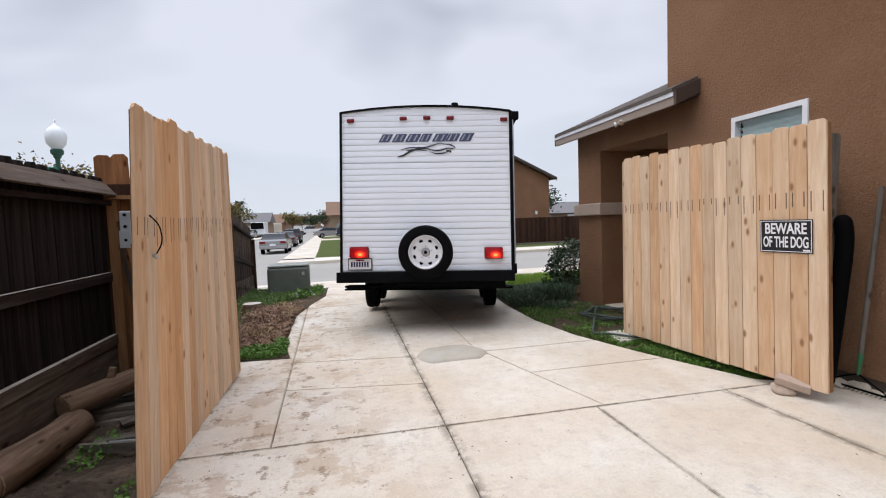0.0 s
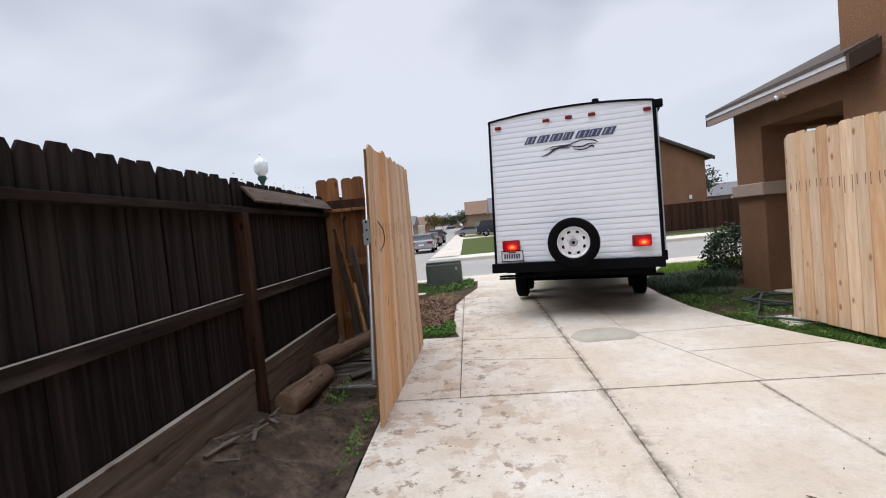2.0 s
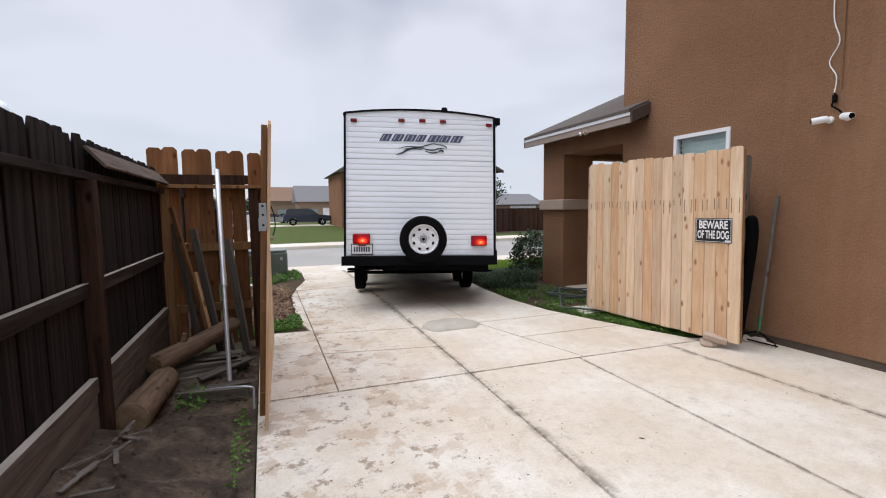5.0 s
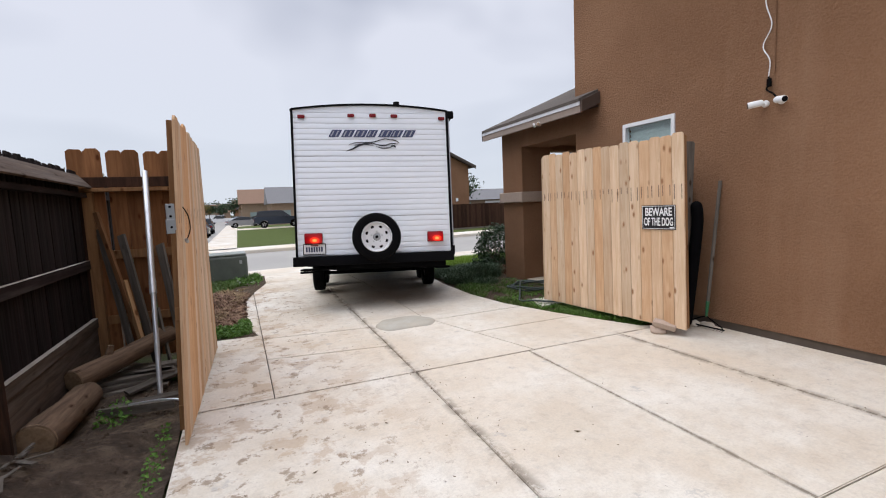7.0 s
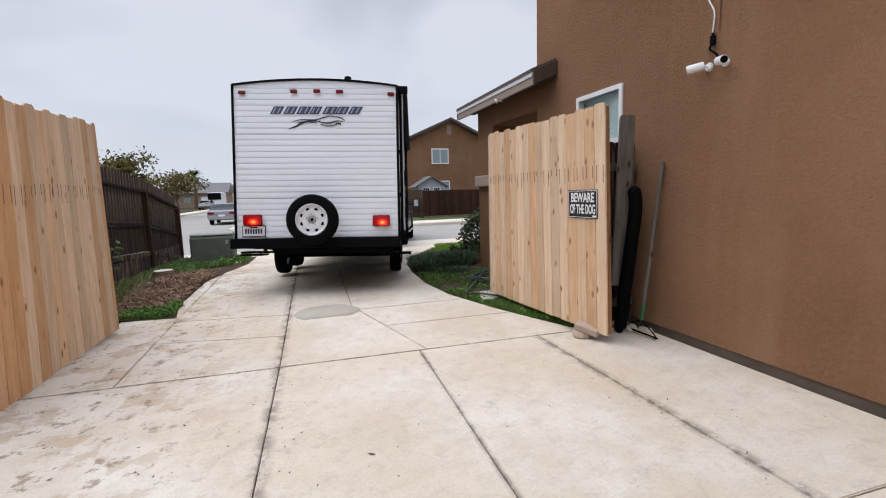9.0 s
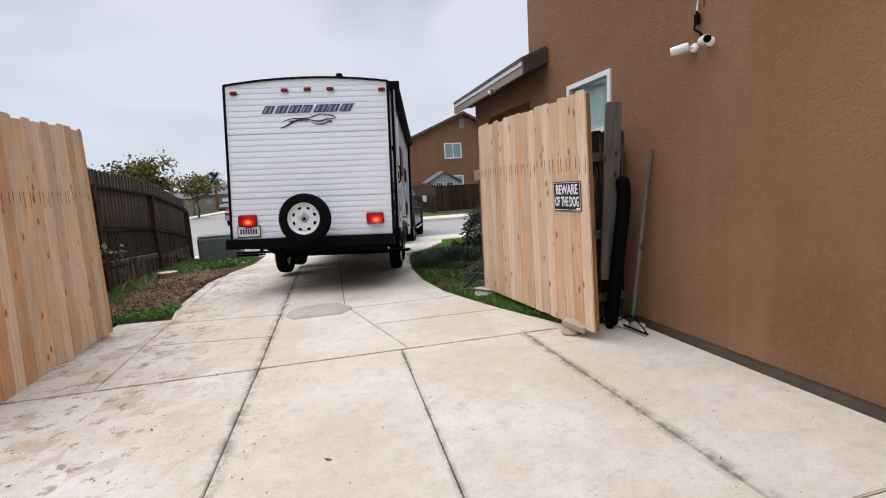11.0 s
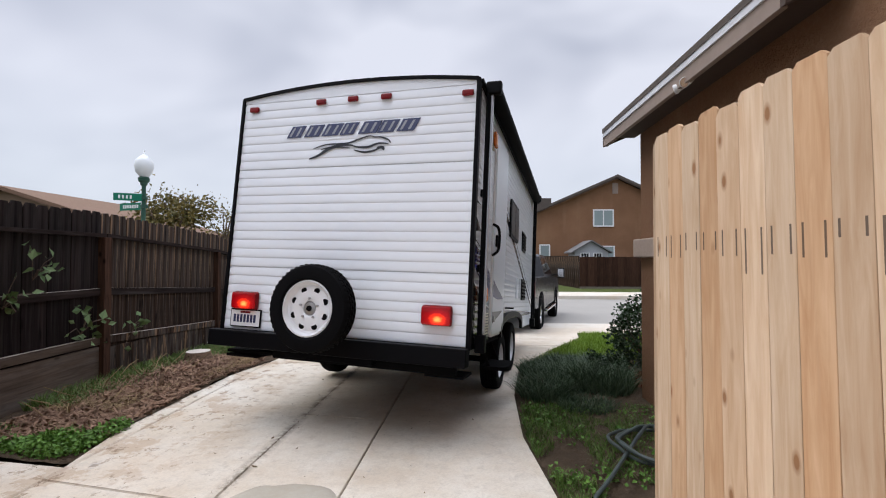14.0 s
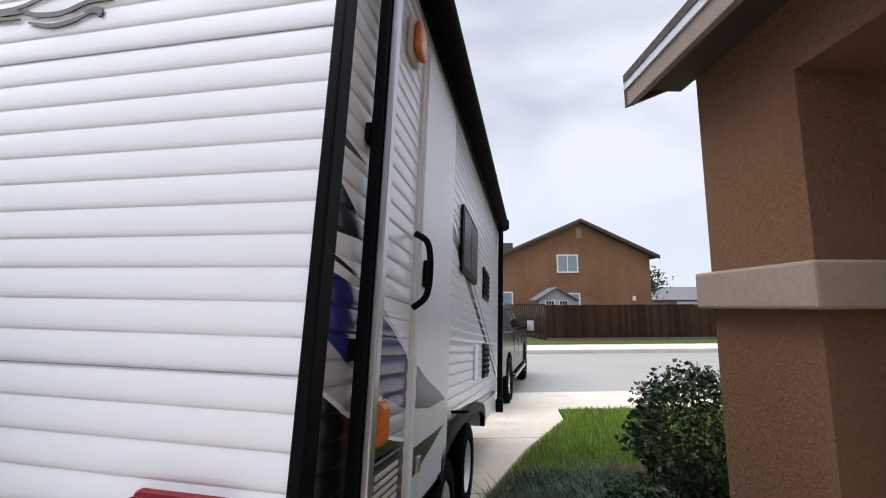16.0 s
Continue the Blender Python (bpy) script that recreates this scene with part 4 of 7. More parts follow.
    for sx in (-1, 1):
        for y0, y1 in ((0.06, 0.30), (0.30, 0.06)):
            part("stabiliser_brace", tube([(sx * 0.62, y0, -0.19), (sx * 1.12, y1, -0.06)], 0.018), M["black_matt"], t)
        part("jack_foot", box((sx * 1.0 - 0.17, 0.04, -0.262), (sx * 1.0 + 0.17, 0.32, -0.235), 0.008), M["black_matt"], t)
    part("spare_carrier", box((-0.42, -0.10, -0.20), (0.42, -0.01, -0.152), 0.006), M["black_matt"], t)
    part("stabiliser_pad", box((-1.17, 0.05, -0.225), (-0.62, 0.40, -0.195), 0.008), M["black_matt"], t)
    part("stabiliser_arm", tube([(-0.85, 0.2, -0.20), (-0.85, 0.25, -0.02)], 0.03), M["black_matt"], t)
    part("drain_hose", tube(smooth_curve([(0.45, 0.3, -0.08), (0.62, 0.2, -0.20), (0.85, 0.2, -0.22), (1.0, 0.35, -0.14)]), 0.04, 10), M["black_matt"], t)
    part("drain_cap", tube([(0.93, 0.02, -0.14), (0.93, 0.12, -0.14)], 0.035, 12), M["steel"], t)
    for y, z in ((1.94, -0.335), (2.84, -0.25)):
        part("axle", tube([(-1.0, y, z), (1.0, y, z)], 0.035), M["black_matt"], t)
        for sx in (-1, 1):
            wheel("wheel", t, pose(sx * 1.06, y, z, 0, 0, 90 * sx), 0.335, 0.205, 0.195, M["rim_white"] if sx > 0 else M["rim_white"], "black tyre on a white spoked rim")
    for sx in (-1, 1):
        arch = [(1.50, -0.02)] + [(2.41 - 0.93 * math.cos(a), -0.02 + 0.20 * math.sin(a) ** 0.6) for a in [math.pi * i / 14 for i in range(1, 14)]] + [(3.32, -0.02)]
        outer = [(1.44, -0.02)] + [(2.41 - 1.0 * math.cos(a), 0.03 + 0.22 * math.sin(a) ** 0.6) for a in [math.pi * i / 14 for i in range(0, 15)]] + [(3.39, -0.02)]
        bm = bmesh.new()
        add_prism(bm, outer + arch[::-1], "x", sx * (TW - 0.01), sx * (TW + 0.03))
        part("wheel_arch", bm, M["black"], t, "black moulded wheel arch")
    part("entry_step", prism([(1.10, 0.98), (1.30, 0.98), (1.35, 1.02), (1.37, 1.10), (1.37, 1.43), (1.35, 1.51), (1.30, 1.55), (1.10, 1.55)], "z", -0.31, -0.275), M["black_matt"], t, "folded black entry step")
    for y in (1.0, 1.52):
        part("step_bracket", prism([(1.06, -0.03), (1.085, -0.03), (1.20, -0.274), (1.17, -0.274)], "y", y, y + 0.012), M["black_matt"], t)
    part("holding_tank", box((0.15, 0.75, -0.27), (0.88, 1.45, -0.06), 0.03), M["black_matt"], t, "black plastic holding tank")
    # spare wheel on the bumper
    wheel("spare_wheel", t, pose(0.0, -0.37, 0.25), 0.352, 0.205, 0.222, M["rim_white"], "spare tyre on a white modular steel rim")
    part("spare_bracket", box((-0.04, -0.33, 0.0), (0.04, 0.0, 0.34)), M["black_matt"], t)
    # rear lights
    for x0, x1, z0, z1 in ((-1.075, -0.815, 0.195, 0.345), (0.812, 1.06, 0.165, 0.315)):
        lamp = new("tail_light")
        lamp.parent = t
        lamp["label"] = "glowing red rectangular tail light"
        part("housing", box((x0 - 0.006, -0.042, z0 - 0.008), (x1 + 0.006, -0.004, z1 + 0.008), 0.018), M["red_lens"], lamp)
        hx, hz = (x1 - x0) / 2, (z1 - z0) / 2
        lens = part("lens", box((-hx, -0.02, -hz), (hx, 0.012, hz), 0.018), M["lit_lens"], lamp, "lit red lens with a bright bulb behind it", smooth=True)
        lens.matrix_local = pose((x0 + x1) / 2, -0.055, (z0 + z1) / 2)
    for x, z in ((-1.06, 2.138), (-0.312, 2.16), (0.022, 2.165), (0.355, 2.16), (1.112, 2.128)):
        part("clearance_light", box((x - 0.052, -0.035, z - 0.027), (x + 0.052, -0.004, z + 0.027), 0.014), M["red_lens"], t, "small red clearance light")
    plate = new("number_plate")
    plate.parent = t
    plate["label"] = "white number plate with dark bars in a black frame"
    part("plate_frame", box((-1.105, -0.022, 0.022), (-0.765, -0.012, 0.190), 0.004), M["black"], plate)
    part("plate_face", box((-1.093, -0.0265, 0.034), (-0.777, -0.0225, 0.178)), M["white_paint"], plate)
    for i in range(7):
        x = -1.062 + i * 0.037
        part("plate_bar", box((x, -0.0295, 0.068), (x + 0.024, -0.027, 0.140)), M["decal_letter"], plate)
    part("plate_bar", box((-0.99, -0.0295, 0.152), (-0.88, -0.027, 0.170)), M["red_lens"], plate)
    # maker's name as slanted blocks and a flowing emblem
    for i, w in enumerate((0.150, 0.160, 0.170, 0.140, 0.180, 0.160, 0.165)):
        x = -0.665 + i * 0.189
        z, hh, sl = 1.828, 0.112, 0.062
        bm = bmesh.new()
        add_prism(bm, [(x, z), (x + w, z), (x + w + sl, z + hh), (x + sl, z + hh)], "y", -0.0125, -0.0085)
        part("emblem_block", bm, M["decal_letter"], t, "slate blue slanted emblem block")
        bm = bmesh.new()
        for q in (0.16, 0.62):
            add_prism(bm, [(x + w * q + sl * 0.12, z + hh * 0.12), (x + w * (q + 0.14) + sl * 0.12, z + hh * 0.12), (x + w * (q + 0.14) + sl * 0.86, z + hh * 0.86), (x + w * q + sl * 0.86, z + hh * 0.86)], "y", -0.0145, -0.0128)
        part("emblem_glint", bm, M["decal_grey"], t, "pale grey slanted bars on the emblem block")
    for pts, w in ((((-0.40, 1.612), (-0.30, 1.645), (-0.20, 1.70), (-0.08, 1.73), (0.05, 1.725)), 0.028),
                   (((-0.36, 1.712), (-0.22, 1.745), (-0.02, 1.745), (0.10, 1.775), (0.20, 1.802), (0.28, 1.79)), 0.016),
                   (((0.0, 1.735), (0.10, 1.705), (0.20, 1.700), (0.30, 1.728), (0.40, 1.722)), 0.020),
                   (((0.06, 1.680), (0.16, 1.655), (0.25, 1.662), (0.33, 1.690)), 0.018),
                   (((0.24, 1.79), (0.33, 1.785), (0.40, 1.755), (0.42, 1.727)), 0.016),
                   (((0.29, 1.69), (0.345, 1.690), (0.36, 1.664)), 0.026),
                   (((-0.28, 1.70), (-0.15, 1.716), (0.02, 1.70)), 0.016)):
        part("emblem_stroke", ribbon(pts, w, -0.0125, -0.0085), M["decal_dark"], t, "dark flowing emblem stroke")
    # side door
    door = new("side_door")
    door.parent = t
    door["label"] = "smooth white entry door with rounded corners"
    def rounded(y0, y1, z0, z1, r):
        out = []
        for cy, cz, a0 in ((y1 - r, z1 - r, 0), (y0 + r, z1 - r, 90), (y0 + r, z0 + r, 180), (y1 - r, z0 + r, 270)):
            out += [(cy + r * math.cos(radians(a0 + d)), cz + r * math.sin(radians(a0 + d))) for d in (0, 22, 45, 68, 90)]
        return out
    part("door_frame", side_panel(rounded(0.82, 1.575, 0.02, 2.11, 0.07), TW, TW + 0.016), M["white_paint"], door, "white metal door surround")
    part("door_leaf", side_panel(rounded(0.85, 1.545, 0.05, 2.08, 0.06), TW + 0.017, TW + 0.030), M["siding"], door)
    part("door_decal", side_panel([(0.86, 0.42), (1.10, 0.395), (1.46, 0.40), (1.28, 0.46), (1.05, 0.52), (0.86, 0.59)], TW + 0.0305, TW + 0.032), M["decal_blue"], door, "blue decal sweep")
    part("door_decal", side_panel([(0.86, 0.16), (1.2, 0.22), (1.45, 0.275), (1.2, 0.27), (0.86, 0.27)], TW + 0.0305, TW + 0.032), M["decal_dark"], door)
    part("grab_handle", tube(smooth_curve([(TW + 0.02, 0.765, 1.13), (TW + 0.075, 0.775, 1.09), (TW + 0.088, 0.785, 0.98), (TW + 0.075, 0.785, 0.87), (TW + 0.02, 0.785, 0.82)]), 0.014, 10), M["black"], door, "curved black grab handle", smooth=True)
    part("door_latch", box((TW + 0.03, 0.88, 0.92), (TW + 0.055, 0.97, 1.04), 0.008), M["black"], door)
    part("door_latch", box((TW + 0.03, 0.89, 0.17), (TW + 0.045, 0.94, 0.23), 0.005), M["steel"], door)
    part("door_tie", tube([(TW + 0.02, 1.72, 0.30), (TW + 0.11, 1.78, 0.30)], 0.01), M["black"], t)
    win = new("side_window")
    win.parent = t
    win["label"] = "black framed tinted trailer window"
    part("window_frame", side_panel(rounded(1.94, 2.70, 1.18, 1.66, 0.05), TW + 0.002, TW + 0.024), M["black"], win)
    part("pane", side_panel(rounded(1.98, 2.31, 1.22, 1.62, 0.03), TW + 0.0245, TW + 0.028), M["trailer_glass"], win)
    part("pane", side_panel(rounded(2.33, 2.66, 1.22, 1.62, 0.03), TW + 0.0245, TW + 0.028), M["trailer_glass"], win)
    for y0, z0, z1 in ((3.22, 1.14, 1.44), (3.30, 0.40, 0.72)):
        v = new("appliance_vent")
        v.parent = t
        v["label"] = "black louvred appliance vent"
        part("vent_frame", box((TW + 0.004, y0, z0), (TW + 0.02, y0 + 0.42, z1), 0.006), M["black"], v)
        for j in range(5):
            z = z0 + 0.04 + j * (z1 - z0 - 0.06) / 5
            part("louvre", box((TW + 0.0205, y0 + 0.03, z), (TW + 0.032, y0 + 0.39, z + 0.03), 0.004), M["black_matt"], v)
    v = new("furnace_grille")
    v.parent = t
    v["label"] = "cream louvred furnace grille"
    part("grille_frame", box((TW + 0.012, 0.40, 0.02), (TW + 0.022, 0.70, 0.30), 0.004), M["decal_dark"], v)
    for j in range(9):
        part("louvre", box((TW + 0.0225, 0.43, 0.045 + j * 0.026), (TW + 0.028, 0.67, 0.058 + j * 0.026)), M["cream"], v)
    part("access_hatch", box((TW + 0.004, 2.72, 0.42), (TW + 0.016, 2.92, 0.70), 0.004), M["siding"], t)
    for y, z, s in ((0.615, 1.93, 0.075), (0.40, 0.43, 0.065)):
        part("marker_base", box((TW + 0.004, y - s * 0.9, z - s * 1.2), (TW + 0.03, y + s * 0.9, z + s * 1.2), 0.012), M["cream"], t)
        part("marker_lens", box((TW + 0.031, y - s * 0.75, z - s), (TW + 0.065, y + s * 0.75, z + s), 0.02), M["amber_lens"], t, "amber marker light")
    # awning: rolled canopy on two arms
    aw = new("awning")
    aw.parent = t
    aw["label"] = "rolled black awning on black folding arms"
    part("canopy_roll", tube([(TW + 0.085, 0.235, H + 0.01), (TW + 0.085, 4.76, H + 0.01)], 0.068, 18), M["black_matt"], aw, smooth=True)
    part("awning_flap", prism([(TW + 0.02, H + 0.02), (TW + 0.085, H + 0.082), (TW + 0.085, H + 0.076), (TW + 0.02, H + 0.01)], "y", 0.27, 4.72), M["black_matt"], aw)
    for y in (0.235, 4.68):
        part("awning_arm", box((TW + 0.024, y - 0.035, 0.02), (TW + 0.062, y + 0.035, H), 0.006), M["black"], aw)
        part("awning_arm", box((TW + 0.064, y - 0.022, 0.10), (TW + 0.085, y + 0.022, H - 0.02), 0.005), M["alloy"] if y < 1 else M["black"], aw)
        part("arm_foot", box((TW + 0.008, y - 0.045, -0.06), (TW + 0.095, y + 0.045, 0.09), 0.01), M["black"], aw)
        part("arm_head", box((TW + 0.02, y - 0.05, H - 0.05), (TW + 0.16, y + 0.02, H + 0.07), 0.015), M["black"], aw)
    for z in (0.62, 1.28):
        part("arm_bracket", box((TW + 0.006, 0.20, z), (TW + 0.024, 0.27, z + 0.06)), M["black"], aw)
    # tongue to the truck
    part("tongue", prism([(-0.75, 0), (0.75, 0), (0.06, 1), (-0.06, 1)], "z", -0.16, -0.05), M["black_matt"], t).matrix_local = pose(0, TLn - 0.3, 0.0)
    return t


trailer = build_trailer()


# ---- pickup truck in front of the trailer ----
M["truck_paint"] = plain("dark_grey_metallic_paint", (0.055, 0.055, 0.06), 0.25, metal=0.4, spec=0.5, bump=0)


def car_body(profile, half, tuck, material, parent, name="body", flare=0.0):
    """A body pulled across from a side outline (y, z); the part above the belt line leans inwards."""
    belt, lean = tuck
    bm = bmesh.new()
    rows = []
    for sx in (-1, -0.92, 0.92, 1):
        row = []
        for y, z in profile:
            w = half - max(0.0, z - belt) * lean
            x = sx * w
            inset = 0.0 if abs(sx) < 1 else 0.035
            cy = sum(p[0] for p in profile) / len(profile)
            cz = sum(p[1] for p in profile) / len(profile)
            row.append(bm.verts.new((x, y + (cy - y) * inset * 0.3, z + (cz - z) * inset)))
        rows.append(row)
    n = len(profile)
    for a, b in zip(rows, rows[1:]):
        for i in range(n):
            bm.faces.new((a[i], a[(i + 1) % n], b[(i + 1) % n], b[i]))
    bm.faces.new(rows[0])
    bm.faces.new(rows[-1][::-1])
    return part(name, bm, material, parent, smooth=True)


def wheel_simple(parent, x, y, r, w, sx, rim):
    g = new("wheel")
    g.parent = parent
    g.matrix_local = pose(x, y, r, 0, 0, 90 * sx)
    h = w / 2
    part("tyre", lathe([(r * 0.62, -h * 0.8), (r * 0.9, -h), (r, -h * 0.7), (r, h * 0.7), (r * 0.9, h), (r * 0.62, h * 0.8)], "y", 32), M["tyre"], g, smooth=True)
    bm = lathe([(0.0, -h * 0.6), (r * 0.16, -h * 0.62), (r * 0.2, -h * 0.4), (r * 0.52, -h * 0.45), (r * 0.63, -h * 0.86), (r * 0.63, h * 0.6), (0.0, h * 0.6)], "y", 24)
    part("rim", bm, M["black_matt"], g, smooth=True)
    for j in range(5):
        a = 2 * math.pi * j / 5
        o = part("spoke", box((-0.035, -h * 0.8, r * 0.12), (0.035, -h * 0.55, r * 0.6), 0.01), rim, g)
        o.matrix_local = Matrix.Rotation(a, 4, "Y")


def build_truck():
    t = thing("pickup_truck", "dark grey crew-cab pickup truck towing the trailer", "truck", pose(3.28, 13.5, -0.23, -1.2, 0, -17.0))
    low = [(-1.05, 0.62), (-0.55, 0.60), (-0.48, 0.82), (-0.2, 0.96), (0.2, 0.96), (0.48, 0.82), (0.55, 0.52), (3.05, 0.52), (3.12, 0.82), (3.4, 0.96), (3.8, 0.96), (4.08, 0.82), (4.15, 0.56), (4.55, 0.56), (4.62, 0.8), (4.55, 1.12), (4.4, 1.22), (2.9, 1.30), (0.95, 1.32), (-1.05, 1.32)]
    car_body(low, 0.99, (1.0, 0.06), M["truck_paint"], t)
    cab = [(0.95, 1.31), (3.05, 1.29), (2.35, 1.86), (2.1, 1.90), (1.2, 1.90), (1.02, 1.84)]
    car_body(cab, 0.95, (1.3, 0.28), M["truck_paint"], t, "cab")
    for sx in (-1, 1):
        for pts in (((1.10, 1.36), (1.85, 1.36), (1.85, 1.80), (1.18, 1.80)), ((1.93, 1.36), (2.82, 1.36), (2.30, 1.80), (1.93, 1.80))):
            bm = bmesh.new()
            vs = []
            for y, z in pts:
                vs.append(bm.verts.new((sx * (0.958 - (z - 1.3) * 0.28), y, z)))
            f = bm.faces.new(vs)
            r = bmesh.ops.extrude_face_region(bm, geom=[f])
            for v in [g for g in r["geom"] if isinstance(g, bmesh.types.BMVert)]:
                v.co.x -= sx * 0.03
            part("side_window", bm, M["dark_glass"], t)
        for y in (0.0, 3.6):
            wheel_simple(t, sx * 0.88, y, 0.40, 0.26, sx, M["chrome"])
        part("running_board", box((sx * 0.92, 0.62, 0.42), (sx * 1.06, 2.95, 0.49), 0.02), M["chrome"], t)
        part("door_handle", box((sx * 0.985, 1.15, 1.08), (sx * 1.01, 1.33, 1.11), 0.006), M["chrome"], t)
        part("door_handle", box((sx * 0.985, 2.0, 1.08), (sx * 1.01, 2.18, 1.11), 0.006), M["chrome"], t)
        part("mirror_arm", tube([(sx * 0.93, 2.72, 1.32), (sx * 1.16, 2.72, 1.36)], 0.022), M["black"], t)
        part("tow_mirror", box((sx * 1.12, 2.66, 1.24), (sx * 1.32, 2.80, 1.54), 0.02), M["black"], t)
        part("mirror_glass", box((sx * 1.14, 2.652, 1.27), (sx * 1.30, 2.659, 1.51)), M["chrome"], t)
        for y in (1.02, 1.89, 2.88):
            part("door_seam", box((sx * 0.986, y, 0.6), (sx * 0.9915, y + 0.008, 1.28)), M["black"], t)
        part("tail_light", box((sx * 0.80, -1.07, 0.9), (sx * 0.99, -1.03, 1.25), 0.01), M["red_lens"], t)
    part("rear_bumper", box((-0.95, -1.17, 0.5), (0.95, -1.04, 0.68), 0.03), M["chrome"], t)
    part("tailgate", box((-0.79, -1.075, 0.72), (0.79, -1.052, 1.3), 0.01), M["truck_paint"], t)
    return t


build_truck()
# ---- things along the soil strip ----
def soil_bed(name, x0, x1, y0, y1, base, material, label, amp=0.03, step=0.06, seed=0.0, edge=None):
    bm = bmesh.new()
    nx, ny = max(2, int((x1 - x0) / step)), max(2, int((y1 - y0) / step))
    grid = []
    for j in range(ny + 1):
        row = []
        for i in range(nx + 1):
            x, y = x0 + (x1 - x0) * i / nx, y0 + (y1 - y0) * j / ny
            if edge:
                x = min(max(x, edge(y)[0]), edge(y)[1])
            h = noise.fractal(Vector((x * 2.2 + seed, y * 2.2, 0)), 1.0, 2.0, 4) * amp + noise.noise(Vector((x * 14, y * 14, seed))) * amp * 0.22
            row.append(bm.verts.new((x, y, base(x, y) + h)))
        grid.append(row)
    for a, b in zip(grid, grid[1:]):
        for i in range(nx):
            bm.faces.new((a[i], a[i + 1], b[i + 1], b[i]))
    return structure(name, bm, material, label, smooth=True)


soil_bed("soil_strip", -2.14, -1.225, -6.8, 5.0, lambda x, y: 0.0 + (0.28 if y < 2.6 else max(0.04, 0.28 - 0.42 * (y - 2.6))) * min(1, max(0, (-1.45 - x) / 0.62)) ** 1.1, M["soil"], "damp brown bare soil beside the fence", amp=0.045, step=0.035)

clods = bmesh.new()
r_ = random.Random(12)
for _ in range(420):
    x, y = r_.uniform(-2.05, -1.26), r_.uniform(0.3, 4.6)
    lift = (0.28 if y < 2.6 else max(0.04, 0.28 - 0.42 * (y - 2.6))) * min(1, max(0, (-1.45 - x) / 0.62)) ** 1.1
    lift += noise.fractal(Vector((x * 2.2, y * 2.2, 0)), 1.0, 2.0, 4) * 0.045
    s = r_.choice((0.006, 0.008, 0.011, 0.016, 0.024))
    m = pose(x, y, lift, r_.uniform(0, 90), r_.uniform(0, 90), r_.uniform(0, 360)) @ Matrix.Diagonal((s, s * r_.uniform(0.6, 1), s * r_.uniform(0.5, 0.8), 1))
    bmesh.ops.create_icosphere(clods, subdivisions=1, radius=1.0, matrix=m)
whole("soil_clods", clods, M["soil"], "loose crumbled clods of brown soil", "soil", kind="stuff")
chips = bmesh.new()
for _ in range(13):
    x, y = r_.gauss(-1.98, 0.05), r_.gauss(2.25, 0.22)
    lift = 0.03 + 0.28 * min(1, max(0, (-1.45 - x) / 0.62)) ** 1.1 + noise.fractal(Vector((x * 2.2, y * 2.2, 0)), 1.0, 2.0, 4) * 0.045
    l, w = r_.uniform(0.03, 0.11), r_.uniform(0.006, 0.016)
    before = set(chips.verts)
    add_box(chips, (-l, -w, -0.004), (l, w, 0.004))
    m = pose(x, y, lift, r_.gauss(0, 12), r_.gauss(0, 12), r_.gauss(70, 30))
    for v in set(chips.verts) - before:
        v.co = m @ v.co
whole("wood_splinters", chips, M["grey_wood"], "broken pale wood splinters on the soil", "splinters", kind="stuff")
M["bark"] = wood("weathered_log_bark", (0.31, 0.205, 0.135), (0.09, 0.058, 0.040), "y", rand=0.2)
M["cut_wood"] = wood("pale_cut_log_end", (0.38, 0.26, 0.16), (0.2, 0.13, 0.075), "y", knots=False)


def log(label, a, b, r0, r1, seed, stub=None):
    """A felled trunk: uneven round, with cut ends."""
    a, b = Vector(a), Vector(b)
    d = b - a
    lg = thing("log", label, "log", Matrix.Translation(a) @ d.to_track_quat("Y", "Z").to_matrix().to_4x4(), "felled logs")
    L = d.length
    bm = bmesh.new()
    rings = []
    for i in range(15):
        s = i / 14
        r = r0 + (r1 - r0) * s
        ring = []
        for j in range(18):
            an = 2 * math.pi * j / 18
            q = r * (1 + 0.10 * noise.noise(Vector((math.cos(an) * 1.6, math.sin(an) * 1.6, s * 4 + seed))) + 0.03 * noise.noise(Vector((math.cos(an) * 7, math.sin(an) * 7, s * 16))))
            ring.append(bm.verts.new((math.cos(an) * q, s * L, math.sin(an) * q)))
        rings.append(ring)
    for u, v in zip(rings, rings[1:]):
        for j in range(18):
            bm.faces.new((u[j], u[(j + 1) % 18], v[(j + 1) % 18], v[j]))
    part("trunk", bm, M["bark"], lg, smooth=True)
    for y, r, s in ((0.0, r0, -1), (L, r1, 1)):
        part("cut_end", lathe([(0.0, y + s * 0.008), (r * 0.9, y + s * 0.004), (r * 1.01, y - s * 0.02)], "y", 18), M["cut_wood"], lg, "pale sawn log end")
    if stub:
        part("branch_stub", tube([(0, L * stub, r0 * 0.7), (0.02, L * stub + 0.02, r0 + 0.07)], [0.035, 0.025], 8), M["bark"], lg)
    return lg


log("thick felled log with bark lying on the soil", (-2.035, 2.98, 0.14), (-1.975, 3.87, 0.125), 0.122, 0.108, 1.0)
log("long felled log resting on old lumber by the fence", (-2.055, 3.86, 0.25), (-1.47, 4.82, 0.33), 0.095, 0.085, 5.0, stub=0.32)


